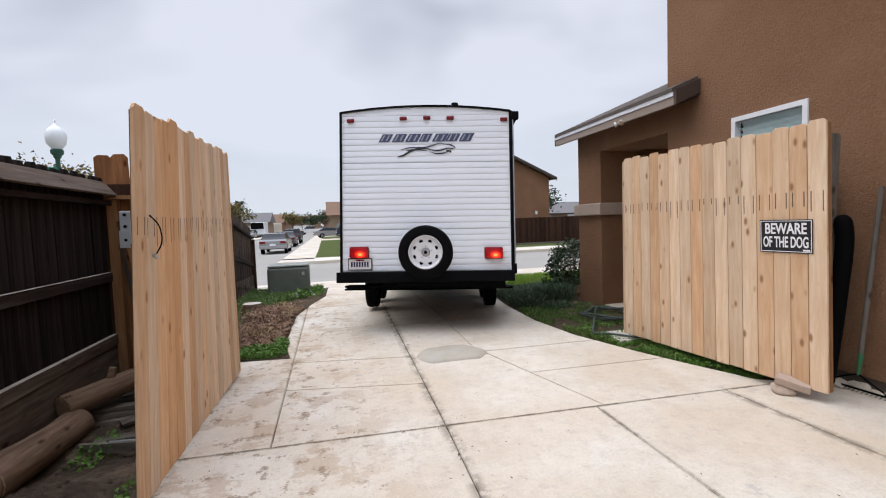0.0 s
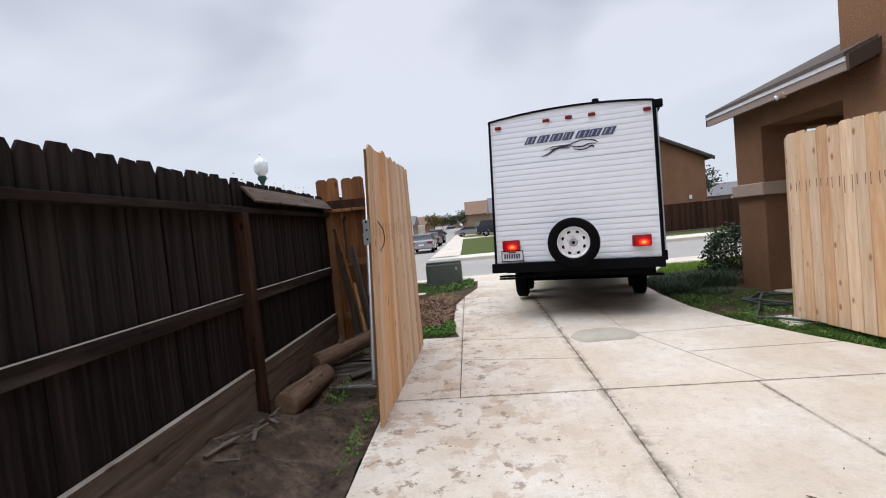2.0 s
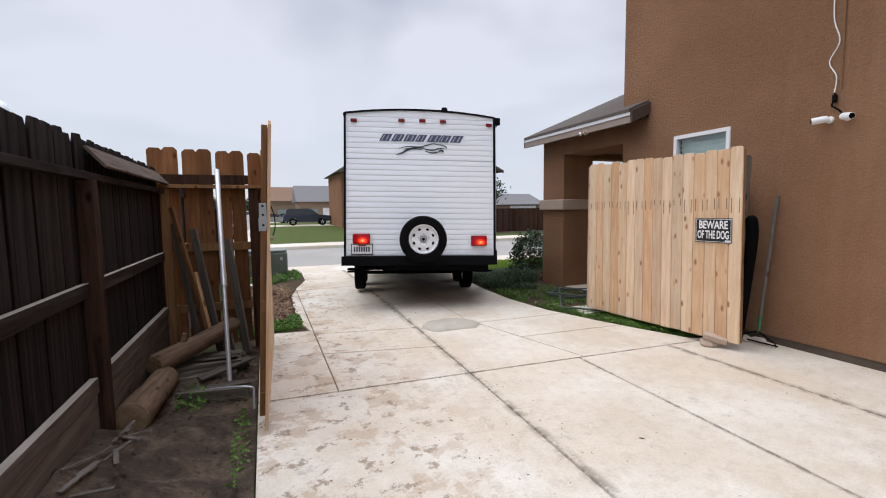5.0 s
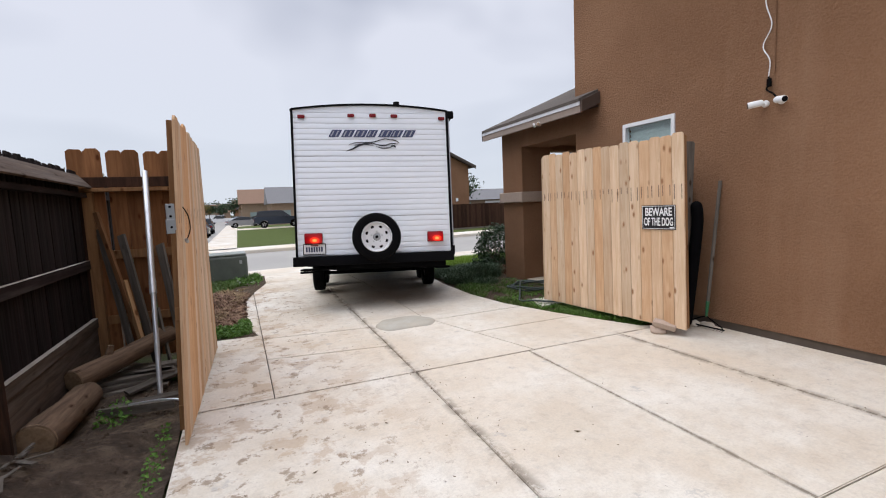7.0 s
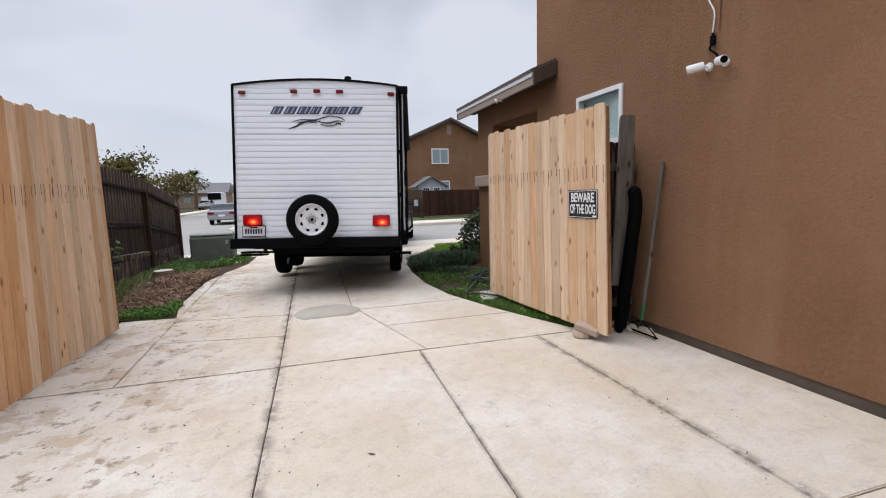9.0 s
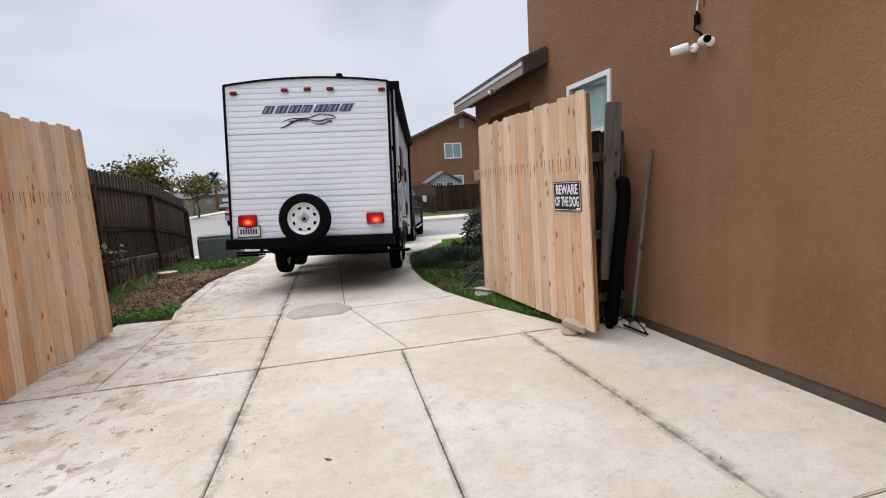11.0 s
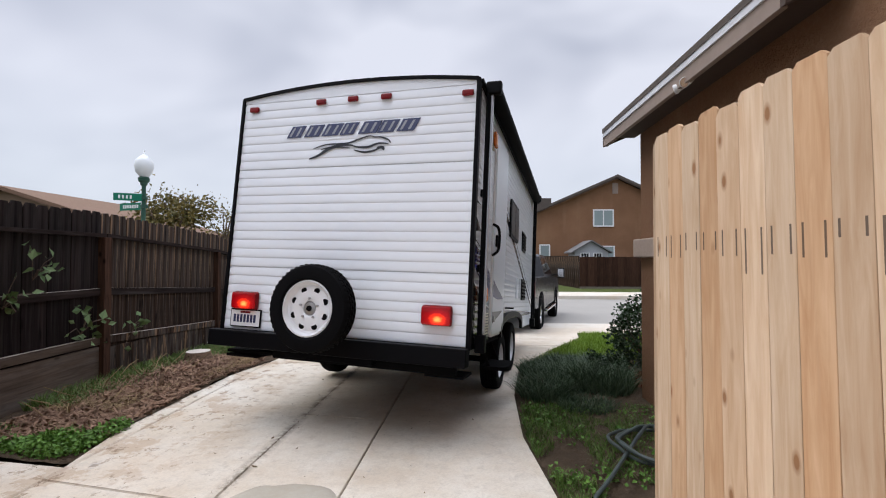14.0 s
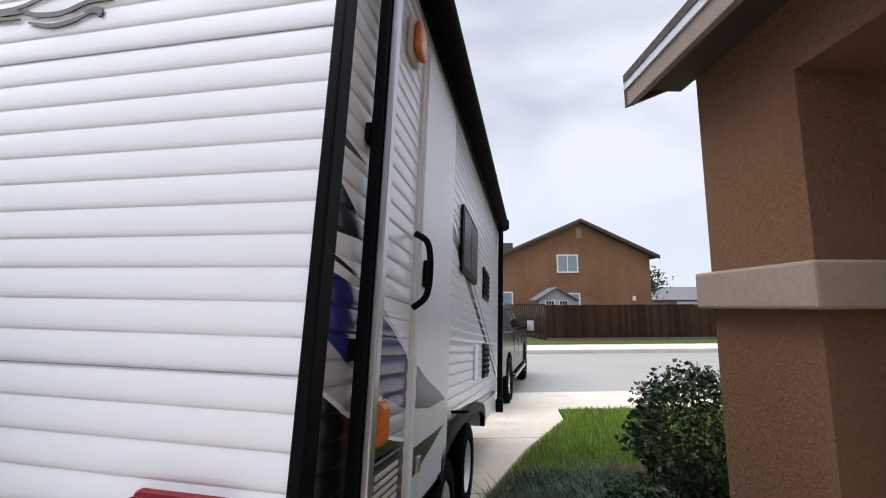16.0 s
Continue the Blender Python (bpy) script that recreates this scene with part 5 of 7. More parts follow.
def plank(label, lo_p, hi_p, w, t, material, roll=0.0, group="", name="plank"):
    """A board from one end to the other, its width turned about its length."""
    a, b = Vector(lo_p), Vector(hi_p)
    d = b - a
    m = Matrix.Translation(a) @ d.to_track_quat("Y", "Z").to_matrix().to_4x4() @ Matrix.Rotation(radians(roll), 4, "Y")
    return whole(name, box((-w / 2, 0, -t / 2), (w / 2, d.length, t / 2), 0.003), material, label, "plank", m, group)


r_ = random.Random(4)
for i in range(9):
    lay, k_ = divmod(i, 3)
    y = 4.12 + k_ * 0.15 + r_.uniform(-0.03, 0.03)
    plank("grey weathered board stacked under the log", (-2.02 + r_.uniform(0, 0.1), y, 0.035 + lay * 0.04), (-1.42 + r_.uniform(-0.08, 0.12), y + r_.uniform(-0.06, 0.12), 0.035 + lay * 0.04), 0.135, 0.034, M["grey_wood"], 0, "stacked boards")
plank("loose grey board lying on the soil", (-1.72, 3.92, 0.06), (-1.30, 4.22, 0.11), 0.09, 0.025, M["grey_wood"], 10)
plank("flat weathered board half sunk in soil", (-1.80, 3.70, 0.035), (-1.28, 3.74, 0.04), 0.10, 0.02, M["grey_wood"], 0)
plank("dark grey narrow board leaning on the return fence", (-1.80, 4.80, 0.10), (-2.015, 4.945, 1.47), 0.075, 0.022, M["grey_wood"], 90, "leaning boards")
plank("pale reddish narrow board leaning on the return fence", (-1.69, 4.70, 0.18), (-2.02, 4.925, 1.64), 0.05, 0.03, M["redwood_y"], 90, "leaning boards")
plank("wide grey board leaning on the return fence", (-1.60, 4.72, 0.06), (-1.83, 4.93, 1.40), 0.10, 0.024, M["grey_wood"], 90, "leaning boards")
plank("short new board leaning on the return fence", (-1.68, 4.62, 0.22), (-1.835, 4.86, 0.93), 0.085, 0.035, M["fresh_y"], 90, "leaning boards")
plank("wide dark board leaning behind the steel pole", (-1.34, 4.70, 0.05), (-1.50, 4.93, 1.28), 0.14, 0.024, M["grey_wood"], 90, "leaning boards")
plank("narrow grey board leaning on stacked lumber", (-1.46, 4.58, 0.05), (-1.56, 4.80, 0.62), 0.07, 0.022, M["grey_wood"], 90, "leaning boards")
whole("ledge_board", box((-0.085, 0, -0.01), (0.085, 2.06, 0.01), 0.003), M["low_rail"], "weathered board tilted along the fence's top rail", "plank", pose(-2.085, 2.88, 1.945, 0, 50, 0))

pole = thing("steel_pole", "galvanised steel pole leaning on the gate frame", "pole")
part("pole_tube", tube([(-1.505, 4.30, 0.88), (-1.557, 4.88, 2.04)], 0.026, 14), M["zinc"], pole, smooth=True)
part("inner_tube", tube([(-1.465, 3.87, 0.02), (-1.508, 4.33, 0.94)], 0.021, 14), M["zinc"], pole, smooth=True)
part("clamp", tube([(-1.503, 4.285, 0.85), (-1.509, 4.345, 0.97)], 0.030, 14), M["zinc"], pole, smooth=True)
rod = thing("drop_rod", "bent galvanised drop rod of the gate", "rod")
part("rod_arm", tube(smooth_curve([(-1.62, 3.50, 0.10), (-1.40, 3.40, 0.13), (-1.27, 3.34, 0.13), (-1.245, 3.33, 0.11)]), 0.009, 8), M["zinc"], rod, smooth=True)
part("rod_leg", tube([(-1.245, 3.33, 0.115), (-1.245, 3.20, -0.03)], 0.008, 8), M["zinc"], rod, smooth=True)
plank("long pale board edge half sunk in the soil", (-1.86, 3.62, 0.03), (-1.30, 3.42, 0.07), 0.03, 0.07, M["grey_wood"], 0)

# latch hardware on the near edge of the soil-side leaf
hw = thing("gate_latch", "galvanised latch plate and wire pull on the gate", "latch", pose(0.02, 0, 0))
part("latch_plate", box((-1.155, 2.684, 1.47), (-1.105, 2.690, 1.64), 0.002), M["steel"], hw)
part("latch_plate", box((-1.16, 2.680, 1.45), (-1.112, 2.683, 1.54), 0.001), M["steel"], hw)
for z in (1.49, 1.56, 1.62):
    part("bolt", lathe([(0.0, 2.678), (0.008, 2.678), (0.008, 2.684)], "y", 8, (-1.13, 0, z)), M["black_matt"], hw)
part("pull_wire", tube(smooth_curve([(-1.075, 2.86, 1.62), (-1.055, 2.93, 1.56), (-1.05, 2.94, 1.47), (-1.07, 2.90, 1.40)]), 0.004, 6), M["black_matt"], hw)
part("pull_ring", tube([(-1.075, 2.885, 1.40), (-1.07, 2.90, 1.38)], 0.012, 8), M["steel"], hw)

# ---- things round the porch-side leaf ----
def text_mesh(body, size, depth):
    c = bpy.data.curves.new("lettering", "FONT")
    c.body, c.size, c.extrude, c.align_x, c.align_y = body, size, depth, "CENTER", "CENTER"
    c.offset = 0.0028
    o = bpy.data.objects.new("lettering", c)
    scene.collection.objects.link(o)
    bpy.context.view_layer.update()
    me = bpy.data.meshes.new_from_object(o.evaluated_get(bpy.context.evaluated_depsgraph_get()))
    bpy.data.objects.remove(o)
    bpy.data.curves.remove(c)
    return me


M["sign_black"] = plain("black_sign_plastic", (0.012, 0.012, 0.014), 0.5, bump=0)
M["sign_white"] = plain("white_sign_print", (0.80, 0.80, 0.80), 0.5, vary=0.03, bump=0)
sign_m = gate_right.matrix_world @ pose(0, 0, 0, 0, -1.9, 0) @ pose(-0.030, 0.300, 1.315, 90, 0, -90)
sg = thing("warning_sign", "black plastic sign with white capital lettering on the gate", "sign", sign_m)
part("panel", box((-0.205, -0.135, -0.002), (0.205, 0.135, 0.0), 0.0), M["sign_black"], sg)
for lo, hi in (((-0.198, 0.122), (0.198, 0.127)), ((-0.198, -0.127), (0.198, -0.122)), ((-0.198, -0.122), (-0.193, 0.122)), ((0.193, -0.122), (0.198, 0.122))):
    part("border", box((lo[0], lo[1], 0.0), (hi[0], hi[1], 0.0012)), M["sign_white"], sg)
for txt, y, sx in (("BEWARE", 0.058, 0.94), ("OF THE DOG", -0.052, 0.66)):
    me = text_mesh(txt, 0.118, 0.0012)
    me.materials.append(M["sign_white"])
    ob = part("lettering", me, None, sg)
    ob.matrix_local = pose(0, y, 0.0006) @ Matrix.Diagonal((sx * 0.76, 1.04, 1, 1))
part("small_print", box((0.135, -0.118, 0.0), (0.185, -0.104, 0.0011)), M["sign_white"], sg)


def rock(name, label, m, size, material, seed, category="stone"):
    bm = bmesh.new()
    bmesh.ops.create_icosphere(bm, subdivisions=3, radius=1.0)
    for v in bm.verts:
        q = 1 + 0.28 * noise.noise(v.co * 1.3 + Vector((seed, 0, 0))) + 0.10 * noise.noise(v.co * 4 + Vector((seed, 3, 0)))
        v.co = Vector((v.co.x * size[0] * q, v.co.y * size[1] * q, max(-0.6, v.co.z) * size[2] * q))
    return whole(name, bm, material, label, category, m, smooth=True)


rock("broken_concrete", "broken lump of concrete wedged under the gate", pose(3.52, 2.90, 0.03), (0.075, 0.09, 0.055), M["band"], 2.0)
whole("wedge_block", box((-0.05, -0.12, -0.032), (0.05, 0.12, 0.032), 0.008), M["band"], "short pale concrete offcut wedged at the gate's foot", "block", pose(3.545, 2.83, 0.105, 10, -12, 26))
rock("broken_concrete", "rough concrete rubble at the wall's foot", pose(4.10, 2.98, 0.02), (0.09, 0.16, 0.05), M["kerb"], 6.0)
rock("broken_concrete", "rough concrete rubble at the wall's foot", pose(4.20, 2.78, 0.015), (0.06, 0.08, 0.04), M["kerb"], 9.0)

whole("standing_board", picket_mesh("standing_board", 0.15, 1.69, 0.032, M["grey_post"], ear=0.02, seed=93), None, "tall grey weathered board standing behind the gate", "plank", pose(3.985, 2.95, 0.47, 0, 2.4, -12))
old = thing("old_return_fence", "short dark weathered fence panel behind the gate", "fence")
kinds = [picket_mesh("picket", 0.13, 1.88, 0.016, M["old_fence"], seed=80 + i) for i in range(2)]
for i in range(5):
    part("picket", kinds[i % 2], None, old).matrix_local = pose(3.74 + i * 0.125, 3.12, 0.04, 0, 0, 0)
for z in (1.71, 0.95, 0.3):
    part("rail", box((3.70, 3.06, z - 0.085), (4.28, 3.10, z), 0.003), M["grey_wood"], old)
part("post", box((3.72, 2.97, -0.05), (3.81, 3.06, 1.75), 0.006), M["cedar_edge"], old)
part("hinge", box((3.69, 2.94, 1.25), (3.72, 3.0, 1.55), 0.003), M["steel"], old)
part("hinge", box((3.69, 2.94, 0.55), (3.72, 3.0, 0.80), 0.003), M["black_matt"], old)

bag = thing("black_roll", "tall black rolled plastic sheet leaning on the fence panel", "roll")
part("sheet_roll", tube(smooth_curve([(3.985, 2.90, 0.03), (4.0, 2.87, 0.35), (4.045, 2.845, 0.85), (4.09, 2.84, 1.25), (4.08, 2.86, 1.47)]), [0.045] + [0.062] * 28 + [0.062, 0.056, 0.044, 0.02], 14), M["black_matt"], bag, smooth=True)
part("sheet_end", tube(smooth_curve([(3.93, 2.85, 0.035), (3.96, 2.88, 0.045), (4.0, 2.92, 0.06)]), [0.02] + [0.04] * 15 + [0.03], 10), M["black_matt"], bag, smooth=True)

M["green_paint"] = plain("green_ferrule", (0.03, 0.14, 0.06), 0.4)
rk = thing("garden_rake", "garden rake with a worn pale handle leaning on the wall", "rake")
part("handle", tube([(4.118, 2.725, 0.30), (4.272, 2.70, 1.69)], 0.019, 12), M["grey_post"], rk, "worn pale wooden handle", smooth=True)
part("ferrule", tube([(4.10, 2.728, 0.14), (4.12, 2.725, 0.32)], [0.012, 0.021], 12), M["green_paint"], rk, "green metal ferrule")
for s in (-1, 1):
    part("bow", tube(smooth_curve([(4.10, 2.728, 0.15), (4.085, 2.728 + s * 0.09, 0.11), (4.08, 2.72 + s * 0.18, 0.06), (4.08, 2.715 + s * 0.20, 0.03)]), 0.006, 8), M["black_matt"], rk)
part("head_bar", tube([(4.075, 2.925, 0.03), (4.087, 2.505, 0.03)], 0.009, 8), M["black_matt"], rk)
tine = to_mesh("tine", tube([(0, 0, 0.03), (-0.035, 0.006, 0.010)], [0.0035, 0.002], 6), M["black_matt"])
for i in range(14):
    s = i / 13
    part("tine", tine, None, rk).matrix_local = pose(4.075 + 0.012 * s, 2.92 - 0.41 * s, 0.0)


def camera_unit(y, z, yaw, label):
    c = thing("security_camera", label, "camera", pose(WALL_X, y, z) @ Matrix.Scale(0.8, 4), "wall cameras")
    part("base", lathe([(0.0, -0.03), (0.035, -0.028), (0.045, -0.01), (0.045, 0.0)], "x", 20), M["white_paint"], c, smooth=True)
    part("bracket", tube([(-0.02, 0, 0), (-0.07, 0, 0.0)], 0.014, 10), M["white_paint"], c)
    body = lathe([(0.0, -0.02), (0.036, -0.018), (0.042, 0.0), (0.042, 0.13), (0.038, 0.145), (0.0, 0.145)], "y", 24)
    b = part("body", body, M["white_paint"], c, smooth=True)
    aim = pose(-0.10, 0, 0.005) @ pose(0, 0, 0, -8, 0, yaw)
    b.matrix_local = aim
    l = part("lens", lathe([(0.0, 0.1470), (0.032, 0.1475), (0.035, 0.1465), (0.035, 0.14)], "y", 20), M["black_matt"], c)
    l.matrix_local = aim
    return c


camera_unit(2.25, 2.44, 40, "white bullet camera on the stucco wall, aimed at the street")
camera_unit(2.10, 2.44, 150, "white bullet camera on the stucco wall, aimed along the drive")
cb = thing("camera_cable", "loose white cable hanging down the stucco wall", "cable")
part("cable", tube(smooth_curve([(4.285, 2.27, 3.9), (4.28, 2.26, 3.45), (4.28, 2.20, 3.2), (4.285, 2.28, 3.02), (4.28, 2.21, 2.86), (4.28, 2.22, 2.70)]), 0.0055, 8), M["white_paint"], cb, smooth=True)
part("black_lead", tube(smooth_curve([(4.28, 2.22, 2.70), (4.27, 2.19, 2.64), (4.27, 2.23, 2.58), (4.26, 2.16, 2.52), (4.25, 2.12, 2.47)]), 0.009, 8), M["black_matt"], cb, smooth=True)
part("plug", box((4.262, 2.19, 2.60), (4.29, 2.23, 2.68), 0.006), M["black_matt"], cb)
part("conduit", tube([(4.29, 2.17, 6.0), (4.29, 2.17, 2.72)], 0.007, 8), M["stucco"], cb)

fl = thing("floodlight", "twin-head white floodlight under the eave", "floodlight", pose(4.02, 5.66, 2.86) @ Matrix.Scale(0.68, 4))
part("mount", box((-0.03, -0.05, -0.01), (0.03, 0.05, 0.10), 0.01), M["white_paint"], fl)
for s in (-1, 1):
    head = part("lamp_head", lathe([(0.0, -0.06), (0.03, -0.055), (0.035, 0.0), (0.055, 0.04), (0.055, 0.06), (0.05, 0.065)], "z", 20), M["white_paint"], fl, smooth=True)
    aim = pose(-0.06, s * 0.075, -0.03, 90 * -s * 0.4, -110, 0)
    head.matrix_local = aim
    gl = part("lamp_glass", lathe([(0.0, 0.058), (0.05, 0.058), (0.05, 0.05)], "z", 20), M["chrome"], fl)
    gl.matrix_local = aim

# hose coil and slab in the bed by the porch
M["hose"] = plain("grey_green_rubber_hose", (0.05, 0.065, 0.06), 0.5)
hose = []
rr = random.Random(9)
for i in range(64):
    a = i / 64 * 2 * math.pi * 3.3
    q = 0.40 + 0.09 * math.sin(i * 0.37) + rr.uniform(-0.015, 0.015)
    hose.append((3.87 + q * math.cos(a) * 0.95, 5.85 + q * math.sin(a) * 0.9, 0.05 + 0.006 * i / 6 + 0.02 * math.sin(i * 0.9)))
hose += [(3.35, 5.4, 0.05), (3.14, 5.08, 0.04), (3.22, 4.86, 0.07), (3.45, 4.64, 0.06), (3.72, 4.60, 0.04)]
whole("garden_hose", tube(smooth_curve(hose, 3), 0.014, 8), M["hose"], "coiled grey green garden hose on the grass", "hose", smooth=True)
whole("paving_slab", prism([(3.20, 4.66), (3.36, 5.14), (3.74, 5.10), (3.72, 4.70)], "z", -0.04, 0.025, 0.006), M["kerb"], "small pale concrete slab in the grass", "slab")

# mortar hump and debris on the drive
bm = bmesh.new()
rings = []
for q, h in ((1.0, 0.002), (0.93, 0.022), (0.8, 0.034), (0.5, 0.044), (0.2, 0.046)):
    rings.append([bm.verts.new((1.20 + 0.40 * q * (1 + 0.09 * noise.noise(Vector((math.cos(a) * 1.5, math.sin(a) * 1.5, 4)))) * math.cos(a), 4.94 + 0.34 * q * (1 + 0.22 * noise.noise(Vector((math.cos(a) * 2, math.sin(a) * 2, 1)))) * max(math.sin(a), -0.72), h)) for a in [2 * math.pi * j / 36 for j in range(36)]])
for a, b in zip(rings, rings[1:]):
    for j in range(36):
        bm.faces.new((a[j], a[(j + 1) % 36], b[(j + 1) % 36], b[j]))
bm.faces.new(rings[-1])
M["mortar"] = make_concrete("grey_mortar", (0.64, 0.655, 0.645), 0.6)
whole("mortar_hump", bm, M["mortar"], "low hump of grey mortar on the drive", "mortar", smooth=True)

M["leaf_litter"] = plain("dry_leaf", (0.13, 0.085, 0.045), 0.9, vary=0.4)
bm = bmesh.new()
rr = random.Random(21)
for i in range(420):
    y = rr.uniform(0.2, 8.5)
    x = rr.choice((rr.uniform(-1.1, 0.4), rr.uniform(-1.0, 3.0), 0.7 + rr.gauss(0, 0.12), 3.13 + rr.gauss(0, 0.1)))
    s = rr.uniform(0.003, 0.012) if rr.random() < 0.93 else rr.uniform(0.015, 0.032)
    a = rr.uniform(0, math.pi)
    z = ground_z(x, y) + 0.004
    if not (-1.1 < x < 2.7):
        if y > 2.8:
            continue
    vs = [bm.verts.new((x + s * math.cos(a) * u - s * 0.5 * math.sin(a) * v, y + s * math.sin(a) * u + s * 0.5 * math.cos(a) * v, z + w)) for u, v, w in ((-1, 0, 0.002), (0, -0.8, 0.0), (1, 0.1, 0.006), (0.1, 0.8, 0.001))]
    bm.faces.new(vs)
whole("leaf_litter", bm, M["leaf_litter"], "scattered crumbs of dry leaf on concrete", "litter", kind="stuff")
# ---- planting ----
def leaf_mat(name, a, b, rough=0.55):
    k = Nodes(name, rough, 0, 0.3)
    g = k.n.new("ShaderNodeNewGeometry")
    col = k.mix(g.outputs["Random Per Island"], a, b)
    k.color(k.mix(k.math("MULTIPLY", k.noise(k.world(), 3.0, 3), 0.6), col, tuple(0.5 * v for v in a)))
    return k.mat


M["lawn"] = leaf_mat("bright_lawn_blades", (0.17, 0.30, 0.025), (0.32, 0.46, 0.06))
M["grass"] = leaf_mat("dull_grass_blades", (0.065, 0.13, 0.022), (0.18, 0.26, 0.065))
M["straw"] = leaf_mat("dry_straw", (0.24, 0.165, 0.08), (0.40, 0.29, 0.15), 0.85)
M["mulch"] = leaf_mat("reddish_bark_mulch", (0.13, 0.07, 0.045), (0.42, 0.27, 0.18), 0.9)
M["weed"] = leaf_mat("fresh_green_weeds", (0.07, 0.17, 0.02), (0.16, 0.30, 0.05))
M["shrub"] = leaf_mat("dark_glossy_shrub_leaves", (0.016, 0.040, 0.014), (0.055, 0.095, 0.035), 0.4)
M["cover"] = leaf_mat("grey_green_groundcover", (0.035, 0.070, 0.032), (0.13, 0.175, 0.095))
M["vine"] = leaf_mat("pale_green_vine_leaves", (0.10, 0.17, 0.06), (0.20, 0.28, 0.12))
M["autumn"] = leaf_mat("green_brown_tree_leaves", (0.085, 0.085, 0.020), (0.28, 0.20, 0.055))
M["red_leaf"] = leaf_mat("rust_dead_leaves", (0.10, 0.03, 0.015), (0.22, 0.08, 0.03), 0.8)
M["twig"] = plain("brown_twigs", (0.10, 0.07, 0.05), 0.9, vary=0.3)


def raw(name, verts, faces, material, label, category, kind="stuff"):
    me = bpy.data.meshes.new(name)
    me.from_pydata(verts, [], faces)
    me.materials.append(material)
    return whole(name, me, None, label, category, kind=kind)


def raw_part(name, verts, faces, material, parent, label=""):
    me = bpy.data.meshes.new(name)
    me.from_pydata(verts, [], faces)
    me.materials.append(material)
    return part(name, me, None, parent, label)


def blades(spots, rng, height, width, lean=0.5):
    """Bent grass blades, two faces each, at the given ground spots."""
    vs, fs = [], []
    for x, y, z in spots:
        a = rng.uniform(0, 6.283)
        h, w = height * rng.uniform(0.5, 1.2), width * rng.uniform(0.7, 1.3)
        lx, ly = lean * h * rng.gauss(0, 0.6), lean * h * rng.gauss(0, 0.6)
        c, s = math.cos(a) * w, math.sin(a) * w
        i = len(vs)
        vs += [(x - c, y - s, z), (x + c, y + s, z), (x + c * 0.7 + lx * 0.4, y + s * 0.7 + ly * 0.4, z + h * 0.6), (x - c * 0.7 + lx * 0.4, y - s * 0.7 + ly * 0.4, z + h * 0.6), (x + lx, y + ly, z + h)]
        fs += [(i, i + 1, i + 2, i + 3), (i + 3, i + 2, i + 4)]
    return vs, fs


def leaves(spots, rng, size, flat=0.5):
    """Folded leaves with a point, turned every way."""
    vs, fs = [], []
    for p in spots:
        s = size * rng.uniform(0.6, 1.3)
        q = Euler((rng.gauss(0, flat), rng.gauss(0, flat), rng.uniform(0, 6.283))).to_matrix()
        i = len(vs)
        for u in ((0, 0, 0), (0.36, 0.45, 0.10), (0, 1.0, -0.05), (-0.36, 0.45, 0.10)):
            v = q @ (Vector(u) * s)
            vs.append((p[0] + v.x, p[1] + v.y, p[2] + v.z))
        fs += [(i, i + 1, i + 2), (i, i + 2, i + 3)]
    return vs, fs


rg = random.Random(77)


def scatter(n, x0, x1, y0, y1, test=lambda x, y: True, lift=-0.02):
    out = []
    while len(out) < n:
        x, y = rg.uniform(x0, x1), rg.uniform(y0, y1)
        if test(x, y):
            out.append((x, y, ground_z(x, y) + lift))
    return out


def drive_right(y):
    pts = ((3.22, 3.62), (3.72, 3.42), (4.30, 3.21), (5.22, 2.95), (6.2, 2.86), (7.4, 2.92), (8.75, 3.14), (10.2, 3.85), (11.7, 4.75), (12.6, 4.9))
    for (ya, xa), (yb, xb) in zip(pts, pts[1:]):
        if ya <= y <= yb:
            return xa + (xb - xa) * (y - ya) / (yb - ya)
    return 4.9


def drive_left(y):
    pts = ((5.46, -0.62), (6.2, -0.74), (8.0, -0.72), (9.2, -0.55), (10.6, -0.25), (12.6, -0.2))
    for (ya, xa), (yb, xb) in zip(pts, pts[1:]):
        if ya <= y <= yb:
            return xa + (xb - xa) * (y - ya) / (yb - ya)
    return -0.7


soil_bed("porch_bed", 2.8, 9.0, 3.23, 9.5, lambda x, y: ground_z(x, y) - 0.03 + 0.05 * min(1, max(0, x - drive_right(y))), M["bed_soil"], "dark soil bed between the drive and the porch", amp=0.025, step=0.09, seed=7.0, edge=lambda y: (drive_right(y) - 0.02, 4.295 if y < 5.1 else 9.0))
soil_bed("fence_bed", -2.14, -0.15, 5.56, 12.5, lambda x, y: ground_z(x, y) - 0.01 + 0.08 * math.exp(-((x + 1.35) / 0.5) ** 2 - ((y - 7.9) / 1.3) ** 2), M["bed_soil"], "planting bed of soil and mulch along the fence", amp=0.03, step=0.07, seed=3.0, edge=lambda y: (-2.14, drive_left(y) + 0.02))

# lawn beyond the bed
is_lawn = lambda x, y: x > drive_right(y) + 0.03 and not (y < 9.6 and rg.random() > (y - 8.6))
vs, fs = blades(scatter(26000, 3.2, 8.5, 8.6, 12.45, is_lawn), rg, 0.085, 0.004)
raw("lawn", vs, fs, M["lawn"], "bright green mown lawn beside the drive", "lawn")
vs, fs = blades(scatter(5000, 8.5, 22.0, 8.6, 12.45), rg, 0.10, 0.012)
raw("lawn", vs, fs, M["lawn"], "bright green mown lawn along the footway", "lawn")
k = Nodes("turf", 0.9, 0, 0.1)
kw = k.world()
k.color(k.mix(k.noise(kw, 5, 6, 0.7), (0.050, 0.068, 0.018), (0.10, 0.125, 0.036)))
k.bump(k.noise(kw, 60, 4), 0.8, 0.03)
